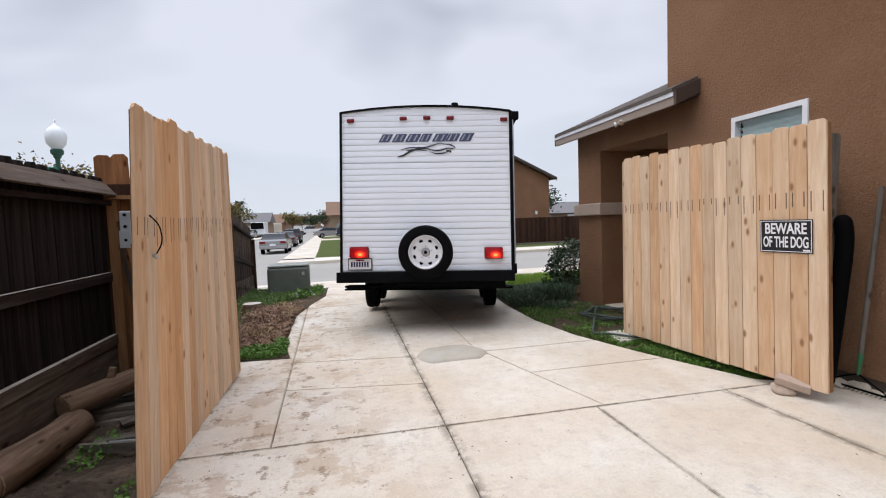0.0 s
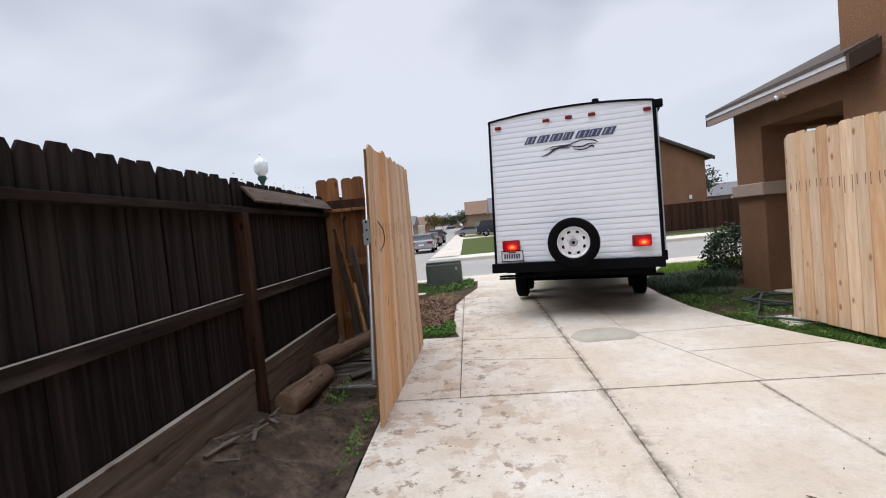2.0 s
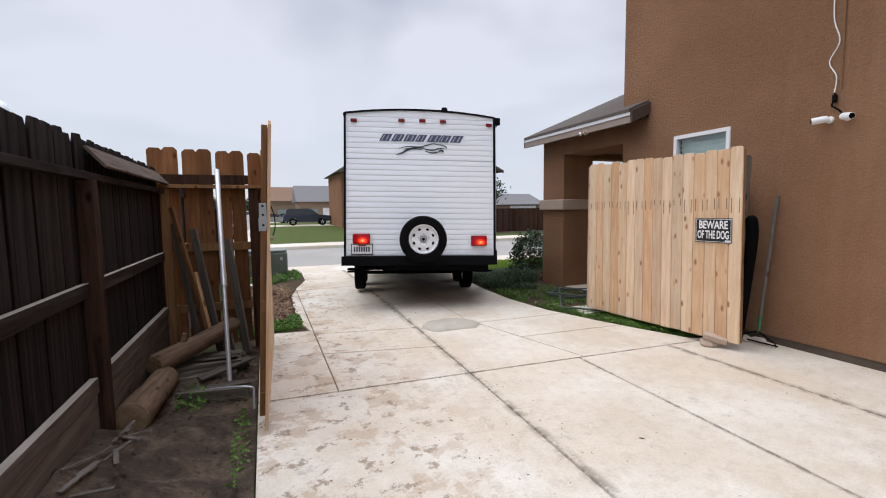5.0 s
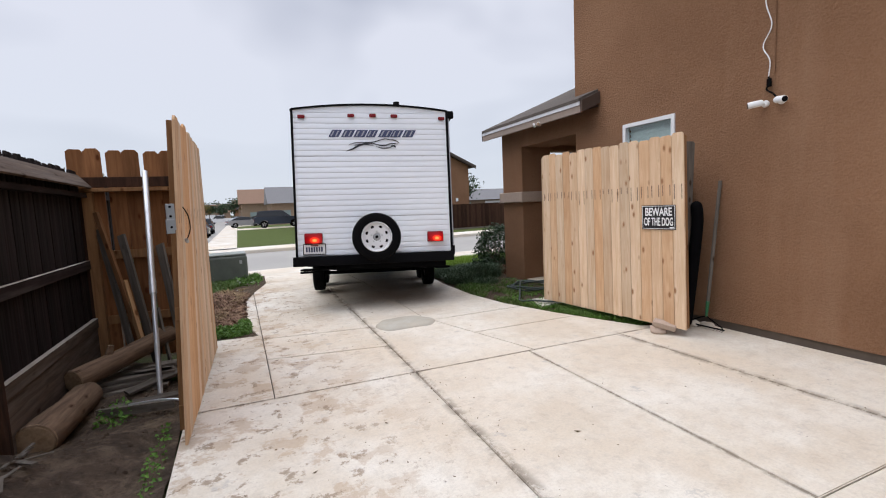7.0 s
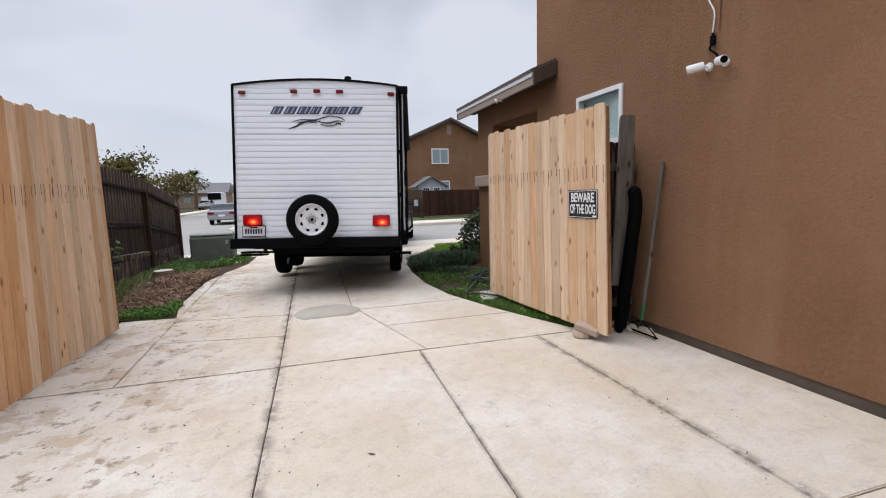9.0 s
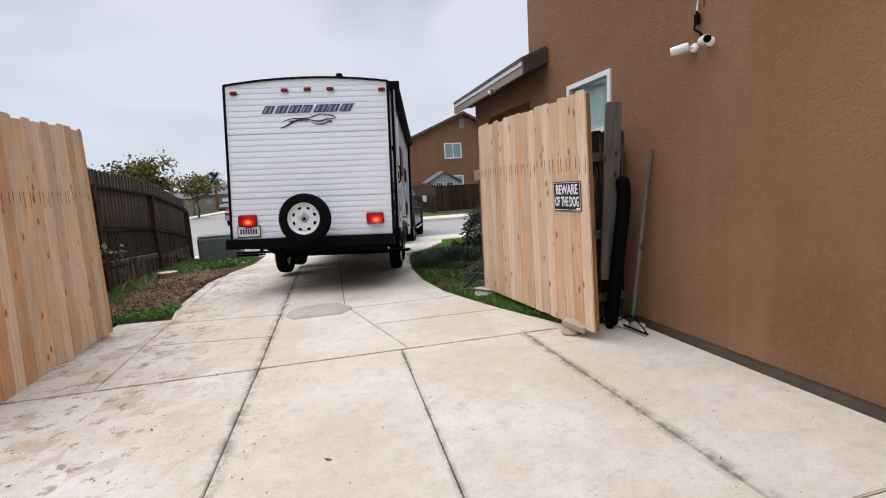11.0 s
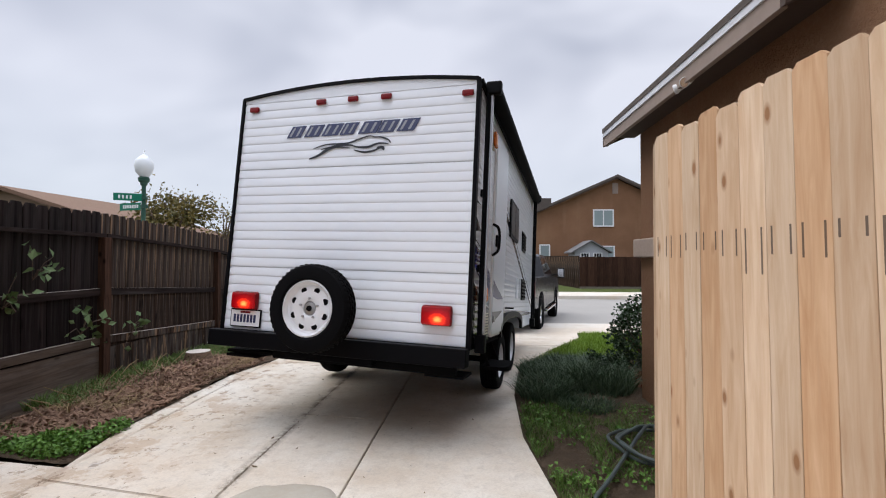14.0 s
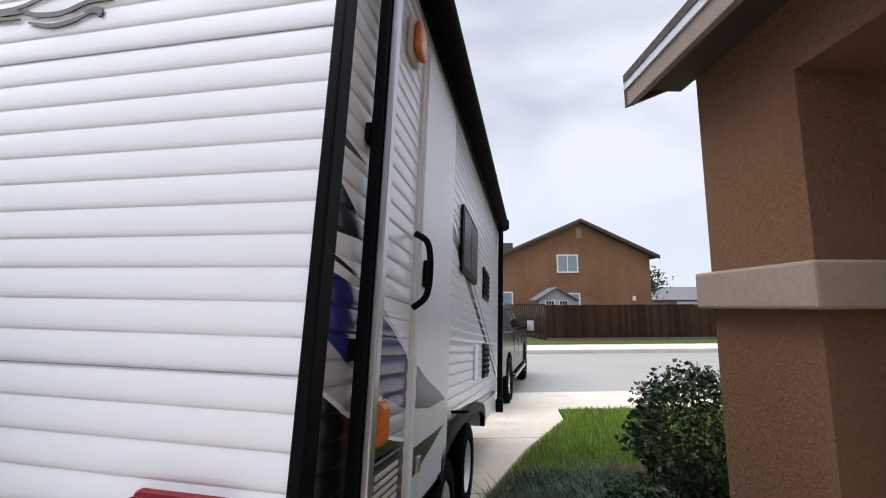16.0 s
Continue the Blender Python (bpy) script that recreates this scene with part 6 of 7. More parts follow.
M["turf"] = k.mat
def turf(name, pts, z0, z1, label):
    structure(name, prism(pts, "z", z0, z1), M["turf"], label)
turf("lawn_base", [(drive_right(y) + 0.02, y) for y in (9.3, 10.2, 11.0, 11.7, 12.48)] + [(25, 12.48), (25, 9.3)], -0.3, -0.135, "lawn turf")
turf("verge", [(-0.9, 24.9), (60, 24.9), (60, 31.0), (-0.9, 31.0)], -0.3, -0.13, "green lawn across the street")
structure("corner_lawn", prism([(31.0, -0.3), (31.0, -0.13), (44.0, 0.18), (58.0, 0.18), (58.0, -0.3)], "x", -0.9, 7.4), M["turf"], "corner lawn rising across the street")
structure("driveway_far", box((-0.88, 44.0, -0.3), (7.4, 48.6, 0.20)), M["kerb"], "pale concrete driveway beside the corner lawn")

# rough grass and plants between drive and porch
in_bed = lambda x, y: x > drive_right(y) + 0.02 and not (x > 4.25 and (y < 5.1 or 6.6 < y < 7.35))
vs, fs = blades(scatter(9000, 2.85, 4.3, 3.5, 7.0, lambda x, y: in_bed(x, y) and noise.noise(Vector((x * 2, y * 2, 5))) > -0.15), rg, 0.075, 0.004, 0.9)
raw("rough_grass", vs, fs, M["grass"], "short rough grass by the gate and hose", "grass")
vs, fs = blades(scatter(5200, 3.15, 3.85, 3.25, 4.75, lambda x, y: in_bed(x, y) and noise.noise(Vector((x * 3, y * 3, 2))) > -0.35), rg, 0.05, 0.005, 1.0)
raw("rough_grass", vs, fs, M["weed"], "bright mossy grass under the gate", "grass")
vs, fs = leaves([(x, y, z + rg.uniform(0.02, 0.07)) for x, y, z in scatter(1600, 2.85, 4.3, 3.5, 7.0, lambda x, y: in_bed(x, y) and noise.noise(Vector((x * 3, y * 3, 9))) > 0.05)], rg, 0.035, 0.6)
raw("clover", vs, fs, M["weed"], "low green weeds in the rough grass", "weeds")


def mound_spots(n, cx, cy, rx, ry, h, jitter=0.03):
    out = []
    for _ in range(n):
        a, q = rg.uniform(0, 6.283), math.sqrt(rg.random())
        x, y = cx + rx * q * math.cos(a), cy + ry * q * math.sin(a)
        top = h * math.sqrt(max(0.0, 1 - q * q)) * (0.75 + 0.5 * noise.noise(Vector((x * 5, y * 5, 2))))
        out.append((x, y, ground_z(x, y) + top * rg.uniform(0.35, 1.0) + rg.uniform(-jitter, jitter)))
    return out


def low_plant(cx, cy, rx, ry, h, n, label, mat="cover", size=0.045):
    p = thing("low_shrub", label, "shrub", None, "low bed shrubs")
    sp = mound_spots(n, cx, cy, rx, ry, h)
    if mat == "cover":
        tufts = [(cx + rx * 0.35 * (p[0] - cx) / rx + 0.65 * (p[0] - cx), cy + (p[1] - cy), ground_z(p[0], p[1]) + 0.25 * max(0.0, p[2] - ground_z(p[0], p[1]))) for p in sp for _ in range(2)]
        vs, fs = blades(tufts, rg, h * 0.75, 0.0045, 1.1)
    else:
        vs, fs = leaves(sp, rg, size, 0.9)
    raw_part("foliage", vs, fs, M[mat], p)
    bm = bmesh.new()
    for i in range(12):
        s = sp[i * (len(sp) // 12)]
        add_tube(bm, [(cx + (s[0] - cx) * 0.2, cy + (s[1] - cy) * 0.2, ground_z(cx, cy) - 0.02), ((cx + s[0]) / 2, (cy + s[1]) / 2, s[2] * 0.7), s], [0.008, 0.006, 0.003], 5)
    part("woody_base", bm, M["twig"], p)


for cx, cy, rx, ry, h, n in ((3.25, 7.35, 0.30, 0.32, 0.24, 900), (3.55, 7.75, 0.36, 0.34, 0.27, 1000), (3.35, 8.25, 0.26, 0.36, 0.22, 800), (3.95, 7.65, 0.36, 0.40, 0.34, 1200), (3.9, 8.35, 0.40, 0.36, 0.24, 1000)):
    low_plant(cx, cy, rx, ry, h, n, "low grey green groundcover shrub beside the drive")
for cx, cy, rx, ry, h, n in ((3.75, 8.95, 0.34, 0.30, 0.16, 800), (4.25, 8.8, 0.36, 0.30, 0.20, 900), (3.6, 6.95, 0.3, 0.25, 0.12, 500)):
    low_plant(cx, cy, rx, ry, h, n, "sprawling low groundcover beside the lawn")
low_plant(4.15, 8.0, 0.30, 0.30, 0.52, 1000, "leafy dark shrub in the porch bed", "shrub", 0.055)
low_plant(4.55, 7.75, 0.34, 0.24, 0.22, 500, "rusty dying plant at the pillar's foot", "red_leaf", 0.06)

# tall rounded shrub by the pillar
sh = thing("rounded_shrub", "tall dark glossy shrub beside the porch pillar", "shrub")
sp = []
for _ in range(5200):
    v = Vector((rg.gauss(0, 1), rg.gauss(0, 1), rg.gauss(0, 1))).normalized() * rg.uniform(0.72, 1.0)
    q = 1 + 0.22 * noise.noise(v * 2.4)
    sp.append((5.02 + v.x * 0.58 * q, 8.75 + v.y * 0.52 * q, 0.50 + v.z * 0.54 * q))
vs, fs = leaves(sp, rg, 0.052, 1.0)
raw_part("foliage", vs, fs, M["shrub"], sh)
bm = bmesh.new()
for i in range(26):
    s = sp[i * 170]
    add_tube(bm, [(5.02, 8.75, -0.1), (5.02 + (s[0] - 5.02) * 0.5, 8.75 + (s[1] - 8.75) * 0.5, 0.30), (s[0] * 1.02 - 5.02 * 0.02, s[1], s[2] + 0.06)], [0.014, 0.009, 0.003], 5)
part("branchwork", bm, M["twig"], sh)

# fence bed: mulch, straw, grass, weeds, stump
chips_v, chips_f = [], []
for x, y, z in scatter(7000, -2.05, -0.6, 5.9, 10.2, lambda x, y: x < drive_left(y) - 0.02 and ((x + 1.3) / 0.75) ** 2 + ((y - 7.7) / 2.0) ** 2 < 1 + 0.5 * noise.noise(Vector((x * 3, y * 3, 0)))):
    zz = ground_z(x, y) + 0.0 + 0.09 * math.exp(-((x + 1.35) / 0.5) ** 2 - ((y - 7.9) / 1.3) ** 2)
    l, w = rg.uniform(0.015, 0.08), rg.uniform(0.004, 0.012)
    q = Euler((rg.gauss(0, 0.35), rg.gauss(0, 0.35), rg.uniform(0, 6.283))).to_matrix()
    i = len(chips_v)
    for u in ((-l, -w, 0), (l, -w, 0), (l, w, 0), (-l, w, 0), (0, 0, 0.008)):
        v = q @ Vector(u)
        chips_v.append((x + v.x, y + v.y, zz + v.z + rg.uniform(0.005, 0.03)))
    chips_f += [(i, i + 1, i + 4), (i + 1, i + 2, i + 4), (i + 2, i + 3, i + 4), (i + 3, i, i + 4)]
raw("bark_mulch", chips_v, chips_f, M["mulch"], "reddish bark mulch spread on the bed", "mulch")
vs, fs = blades(scatter(6500, -2.0, -0.75, 6.5, 9.9, lambda x, y: x < drive_left(y) - 0.1 and noise.noise(Vector((x * 2, y * 2, 11))) > 0.02, 0.04), rg, 0.05, 0.004, 4.0)
raw("dry_straw", vs, fs, M["straw"], "matted dry straw over the mulch", "straw")
vs, fs = blades(scatter(18000, -2.1, -0.35, 6.6, 12.4, lambda x, y: x < drive_left(y) - 0.05 and x < -1.42 - 0.22 * max(0, 7.4 - y) + 0.30 * max(0, y - 8.6) + 0.25 * noise.noise(Vector((x, y * 2, 3)))), rg, 0.15, 0.006, 0.8)
raw("tall_grass", vs, fs, M["grass"], "uncut grass along the fence foot", "grass")
sp = mound_spots(1500, -1.0, 5.84, 0.34, 0.24, 0.09) + mound_spots(900, -1.5, 5.74, 0.40, 0.18, 0.05) + mound_spots(450, -0.78, 6.1, 0.12, 0.22, 0.10)
sp = [p for p in sp if p[1] > 5.58 or p[0] > -0.5]
vs, fs = leaves(sp, rg, 0.036, 0.75)
v2, f2_ = blades(scatter(1500, -1.9, -0.72, 5.6, 6.15, lambda x, y: noise.noise(Vector((x * 4, y * 4, 1))) > -0.1), rg, 0.07, 0.003, 0.9)
fs = list(fs) + [tuple(i + len(vs) for i in f) for f in f2_]
vs = list(vs) + list(v2)
raw("leafy_weeds", vs, fs, M["weed"], "fresh green leafy weeds at the drive's edge", "weeds")
sp = mound_spots(500, -0.75, 10.9, 0.45, 0.5, 0.22) + mound_spots(300, -1.6, 10.4, 0.3, 0.8, 0.18) + mound_spots(300, -0.45, 11.5, 0.18, 0.3, 0.24)
vs, fs = leaves(sp, rg, 0.05, 0.8)
raw("leafy_weeds", vs, fs, M["weed"], "leafy weeds round the utility box", "weeds")
M["petal"] = plain("white_petals", (0.75, 0.75, 0.72), 0.7)
vs, fs = leaves([(x, y, z + rg.uniform(0.12, 0.24)) for x, y, z in scatter(60, -2.0, -0.5, 8.8, 11.8, lambda x, y: x < drive_left(y) - 0.1)], rg, 0.022, 1.0)
raw("white_flowers", vs, fs, M["petal"], "small white flowers in the uncut grass", "flowers")
vs, fs = leaves(mound_spots(240, -1.72, 3.55, 0.13, 0.30, 0.08) + mound_spots(160, -1.32, 2.6, 0.05, 0.6, 0.05) + mound_spots(120, -1.9, 2.9, 0.12, 0.1, 0.06) + mound_spots(150, -1.45, 4.45, 0.12, 0.3, 0.07), rg, 0.03, 0.7)
raw("strip_weeds", vs, fs, M["weed"], "sparse weeds on the bare soil", "weeds")
st = thing("tree_stump", "low sawn stump with a pale top in the bed", "stump", pose(-1.50, 8.62, 0.06))
part("stump_side", lathe([(0.24, -0.1), (0.19, 0.02), (0.165, 0.10), (0.16, 0.125)], "z", 22), M["bark"], st, smooth=True)
part("stump_top", lathe([(0.0, 0.132), (0.10, 0.131), (0.158, 0.126)], "z", 22), M["kerb"], st, "pale sawn top")
sk = thing("dead_stalk", "short broken dead stalk in the mulch", "stalk", pose(-1.13, 7.28, 0.05))
part("stalk", tube([(0, 0, -0.05), (0.01, 0, 0.08), (0.0, 0.02, 0.15)], [0.03, 0.024, 0.018], 8), M["bark"], sk)
bm = bmesh.new()
for i in range(22):
    x, y = rg.uniform(-2.0, -1.2), rg.uniform(6.3, 8.3)
    a, l = rg.uniform(0, 6.28), rg.uniform(0.12, 0.34)
    z = 0.06
    add_tube(bm, [(x, y, z), (x + l * 0.5 * math.cos(a), y + l * 0.5 * math.sin(a), z + rg.uniform(0.03, 0.14)), (x + l * math.cos(a), y + l * math.sin(a), z + rg.uniform(0.0, 0.2))], [0.006, 0.005, 0.003], 5)
whole("dead_twigs", bm, M["straw"], "dead pale twigs lying on the mulch", "twigs", kind="stuff")

# vine that pokes through the fence
def vine(y, z, n, spread, label):
    v = thing("vine", label, "vine", None, "vines on the fence")
    sp = [(-2.09 + rg.uniform(0.0, 0.10), y + rg.gauss(0, spread), z + rg.gauss(0, spread * 0.8)) for _ in range(n)]
    vs, fs = leaves(sp, rg, 0.10, 1.0)
    raw_part("foliage", vs, fs, M["vine"], v)
    bm = bmesh.new()
    for s in sp[:8]:
        add_tube(bm, [(-2.13, y, z - 0.12), ((s[0] - 2.1) / 2, (s[1] + y) / 2, (s[2] + z) / 2), s], 0.004, 5)
    part("woody_base", bm, M["twig"], v)
vine(6.72, 1.42, 20, 0.13, "pale vine leaves poking through dark boards")
vine(6.42, 1.16, 14, 0.10, "pale vine leaves poking through dark boards")
vine(7.32, 0.76, 26, 0.16, "pale vine leaves at the fence post")
vine(8.1, 0.62, 12, 0.12, "pale vine leaves at the fence foot")

# utility box on its pad
ub = thing("utility_box", "low weathered green utility box on a pad", "utility box", pose(-1.09, 11.50, -0.12, 0, 0, 2))
M["box_green"] = plain("faded_green_enamel", (0.10, 0.108, 0.088), 0.6, vary=0.35, scale=5)
M["box_top"] = plain("faded_pale_lid", (0.22, 0.235, 0.21), 0.6, vary=0.2)
part("cabinet", box((-0.48, -0.32, 0.03), (0.48, 0.42, 0.70), 0.05), M["box_green"], ub)
part("lid", box((-0.47, -0.31, 0.702), (0.47, 0.41, 0.755), 0.03), M["box_top"], ub, "paler faded lid")
part("pad", box((-0.6, -0.42, -0.12), (0.6, 0.52, 0.028), 0.01), M["kerb"], ub)
part("lock", box((0.30, -0.335, 0.50), (0.36, -0.321, 0.58), 0.003), M["steel"], ub)
# ---- street furniture, houses and cars further off ----
M["lamp_green"] = plain("dark_green_post_paint", (0.02, 0.075, 0.05), 0.5)
M["sign_green"] = plain("green_street_sign", (0.0, 0.17, 0.10), 0.5, vary=0.05)
k = Nodes("frosted_globe", 0.4, 0, 0.4)
k.color((0.80, 0.83, 0.84))
k.b.inputs["Subsurface Weight"].default_value = 0.0
M["globe"] = k.mat


def street_lamp(x, y, z, s=1.0):
    l = thing("street_lamp", "dark green lamp post with a white acorn globe", "street lamp", pose(x, y, z) @ Matrix.Scale(s, 4))
    part("post", lathe([(0.20, 0.0), (0.20, 0.25), (0.13, 0.45), (0.085, 0.7), (0.07, 2.2), (0.06, 4.0), (0.10, 4.05), (0.10, 4.12)], "z", 20), M["lamp_green"], l, smooth=True)
    part("fitter", lathe([(0.10, 4.1), (0.16, 4.16), (0.17, 4.26), (0.13, 4.30)], "z", 20), M["lamp_green"], l, smooth=True)
    part("globe", lathe([(0.12, 4.30), (0.24, 4.46), (0.275, 4.66), (0.25, 4.82), (0.17, 4.93), (0.09, 5.0), (0.07, 5.02)], "z", 24), M["globe"], l, "white frosted acorn globe", smooth=True)
    part("finial", lathe([(0.075, 5.02), (0.05, 5.05), (0.02, 5.10), (0.028, 5.14), (0.0, 5.22)], "z", 12), M["globe"], l)
    return l


lamp_1 = street_lamp(-8.05, 16.35, -0.14)
for z, yaw, w in ((3.62, 24, 0.52), (3.34, -16, 0.62)):
    s_ = thing("street_name_sign", "green street name sign with pale bars on the lamp post", "sign", pose(-8.05, 16.35, z - 0.14, 0, 0, yaw), "street name signs")
    part("blade", box((-w * 1.55, -0.085, -0.12), (-0.02, -0.078, 0.12), 0.004), M["sign_green"], s_)
    n_ = 4 if w < 0.6 else 9
    for i in range(n_):
        x0 = -w * 1.30 + i * (0.105 if w < 0.6 else 0.078)
        part("name_bar", box((x0, -0.0885, -0.055), (x0 + 0.055, -0.0855, 0.055)), M["sign_white"], s_)
    part("clamp", box((-0.04, -0.09, -0.05), (0.1, 0.09, 0.05)), M["lamp_green"], s_)
street_lamp(-13.5, 62.0, -0.15)


def window_on(parent, x0, x1, z0, z1, y, split=True):
    w = new("window")
    w.parent = parent
    w["label"] = "white framed window with pale blinds"
    f = 0.09
    bm = bmesh.new()
    for lo, hi in (((x0 - f, z0 - f), (x0, z1 + f)), ((x1, z0 - f), (x1 + f, z1 + f)), ((x0, z0 - f), (x1, z0)), ((x0, z1), (x1, z1 + f))):
        add_box(bm, (lo[0], y - 0.05, lo[1]), (hi[0], y - 0.002, hi[1]))
    part("window_frame", bm, M["white_paint"], w)
    if split:
        xm = (x0 + x1) / 2
        part("mullion", box((xm - 0.03, y - 0.045, z0), (xm + 0.03, y - 0.002, z1)), M["white_paint"], w)
    part("pane", box((x0, y - 0.03, z0), (x1, y - 0.002, z1)), M["far_pane"], w)


k = Nodes("far_window_glass", 0.12, 0, 0.5)
k.color((0.26, 0.32, 0.32))
M["far_pane"] = k.mat
M["shed_grey"] = plain("pale_grey_shed_siding", (0.40, 0.41, 0.44), 0.7)
M["tan"] = plain("tan_stucco", (0.28, 0.20, 0.14), 0.95, vary=0.2, scale=3)
M["roof_brown"] = plain("brown_tile_roof", (0.19, 0.115, 0.075), 0.9, vary=0.3, scale=6, bump=0.4)
M["roof_grey"] = plain("grey_tile_roof", (0.16, 0.155, 0.155), 0.9, vary=0.3, scale=6, bump=0.4)


def build_house_across():
    h = thing("house_across", "two-storey brown stucco house with a low gable", "house")
    y = 35.0
    part("wall", prism([(7.6, -0.3), (18.2, -0.3), (18.2, 5.0), (13.35, 7.3), (7.6, 4.95)], "y", y, y + 9), M["stucco"], h)
    for a, b in (((13.36, 7.52), (18.75, 4.98)), ((13.34, 7.52), (6.9, 4.72))):
        part("roof", prism([a, b, (b[0], b[1] - 0.16), (a[0], a[1] - 0.16)], "y", y - 0.45, y + 9.4), M["shingle"], h)
        part("barge_board", prism([(a[0], a[1] - 0.17), (b[0], b[1] - 0.17), (b[0], b[1] - 0.27), (a[0], a[1] - 0.27)], "y", y - 0.42, y - 0.36), M["dark_trim"], h)
    part("gable_vent", box((13.1, y - 0.05, 6.2), (13.5, y - 0.002, 6.95), 0.01), M["trim"], h)
    part("wing_wall", box((5.2, y + 4, -0.3), (7.599, y + 12, 4.9)), M["stucco"], h)
    part("wing_roof", prism([(4.7, 4.9), (9.4, 4.9), (9.4, 6.35), (7.0, 6.35)], "y", y + 3.4, y + 12), M["shingle"], h)
    window_on(h, 11.80, 13.10, 3.90, 4.98, y)
    window_on(h, 12.45, 13.15, 1.2, 2.35, y, False)
    window_on(h, 7.95, 8.55, 0.9, 2.45, y, False)
    part("porch_light", box((16.85, y - 0.1, 1.9), (17.05, y - 0.002, 2.2), 0.02), M["globe"], h)
    return h


build_house_across()


def far_fence(x0, x1, y, z0, z1, label, step=0.16, angle=None):
    f = thing("garden_fence", label, "fence")
    r = random.Random(int(x0 * 10))
    mesh = [picket_mesh("picket", step + 0.004, z1 - z0, 0.02, M["far_boards"], 0.01, 60 + i) for i in range(3)]
    n = int((x1 - x0) / step)
    for i in range(n):
        o = part("picket", mesh[i % 3], None, f)
        o.matrix_local = pose(x0 + (i + 0.5) * step, y + (0.006 if i % 2 else 0), z0 + r.uniform(-0.01, 0.01))
    part("kickboard", box((x0, y - 0.05, z0 - 0.12), (x1, y - 0.02, z0 + 0.10)), M["grey_wood"], f)
    return f


M["far_boards"] = wood("dark_brown_garden_boards", (0.085, 0.042, 0.026), (0.035, 0.018, 0.012), "z", rand=0.5, knots=False)
far_fence(8.76, 26.0, 27.3, -0.12, 1.62, "dark brown board fence across the street")
f_ = thing("garden_fence", "grey brown side fence running back to the house", "fence")
for i in range(24):
    part("picket", to_mesh("picket", box((-0.09, -0.01, 0), (0.09, 0.01, 1.8)), M["old_fence"]), None, f_).matrix_local = pose(8.7 - 1.0 * i / 24, 27.35 + 7.4 * i / 24, -0.12, 0, 0, 114)

sd = thing("garden_shed", "pale grey shed with a dark gable roof", "shed", pose(10.85, 33.3, -0.15))
part("walls", prism([(-1.1, 0), (1.1, 0), (1.1, 2.12), (0.0, 2.78), (-1.1, 2.12)], "y", -0.9, 0.9), M["shed_grey"], sd)
for s in (-1, 1):
    part("roof", prism([(0, 2.90), (s * 1.35, 2.10), (s * 1.35, 2.02), (0, 2.80)], "y", -1.1, 1.1), M["roof_grey"], sd)
    part("window", box((s * 0.42 - 0.3, -0.93, 1.75), (s * 0.42 + 0.3, -0.902, 2.05)), M["white_paint"], sd)
    for i in range(3):
        part("pane", box((s * 0.42 - 0.24 + i * 0.165, -0.94, 1.79), (s * 0.42 - 0.10 + i * 0.165, -0.931, 2.01)), M["dark_glass"], sd)

def far_house(x, y, w, d, eave, ridge, wall, roof, label, along="x", garage=True):
    h = thing("house", label, "house", pose(x, y, -0.15), "houses along the street")
    if along == "x":
        part("wall", box((-w / 2, 0, 0), (w / 2, d, eave)), M[wall], h)
        part("roof", prism([(-0.5, eave), (d + 0.5, eave), (d / 2, ridge)], "x", -w / 2 - 0.5, w / 2 + 0.5), M[roof], h)
    else:
        part("wall", prism([(-w / 2, 0), (w / 2, 0), (w / 2, eave), (0, ridge - 0.2), (-w / 2, eave)], "y", 0, d), M[wall], h)
        for s in (-1, 1):
            part("roof", prism([(0, ridge), (s * (w / 2 + 0.5), eave - 0.15), (s * (w / 2 + 0.5), eave - 0.35), (0, ridge - 0.2)], "y", -0.5, d + 0.5), M[roof], h)
    part("side_window", box((-w / 2 - 0.04, d * 0.3, 1.0), (-w / 2 - 0.001, d * 0.3 + 1.2, 2.1)), M["far_pane"], h)
    part("window", box((-w * 0.3, -0.05, 1.0), (-w * 0.3 + 1.3, -0.002, 2.1)), M["far_pane"], h)
    if garage:
        part("garage_door", box((0.2, -0.06, 0.0), (min(w / 2 - 0.4, 4.8), -0.002, 2.2), 0.01), M["white_paint"], h)
    return h


far_house(6.6, 66.0, 6.0, 9.0, 3.1, 5.6, "tan", "roof_grey", "grey roofed tan house along the street", "x")
far_house(3.2, 84.0, 6.5, 10.0, 3.6, 6.3, "tan", "roof_brown", "brown roofed stucco house along the street", "x")
far_house(4.6, 98.0, 9.0, 10.0, 3.6, 6.6, "stucco", "roof_brown", "brown roofed stucco house along the street", "y")
far_house(4.0, 116.0, 9.0, 10.0, 3.4, 6.2, "tan", "roof_grey", "tan house with a grey roof along the street", "y")
far_house(3.5, 134.0, 10.0, 10.0, 3.4, 6.0, "stucco", "roof_brown", "distant stucco house along the street", "x")
far_house(-18.0, 104.0, 10.0, 10.0, 3.0, 5.2, "tan", "roof_grey", "distant tan house on the far side of the street", "x")
far_house(-17.0, 126.0, 10.0, 10.0, 3.0, 5.4, "stucco", "roof_brown", "distant brown house on the far side of the street", "x")
far_house(-12.0, 160.0, 18.0, 10.0, 3.0, 5.6, "tan", "roof_brown", "distant row house at the street's end", "x")
far_house(-34.0, 165.0, 20.0, 10.0, 3.0, 5.6, "tan", "roof_grey", "distant row house at the street's end", "x")
far_house(14.0, 165.0, 20.0, 10.0, 3.0, 5.8, "tan", "roof_brown", "distant row house at the street's end", "x")
far_house(-21.5, 24.5, 13.0, 9.0, 3.4, 5.4, "tan", "roof_brown", "low tan tiled house beyond the fence", "y")
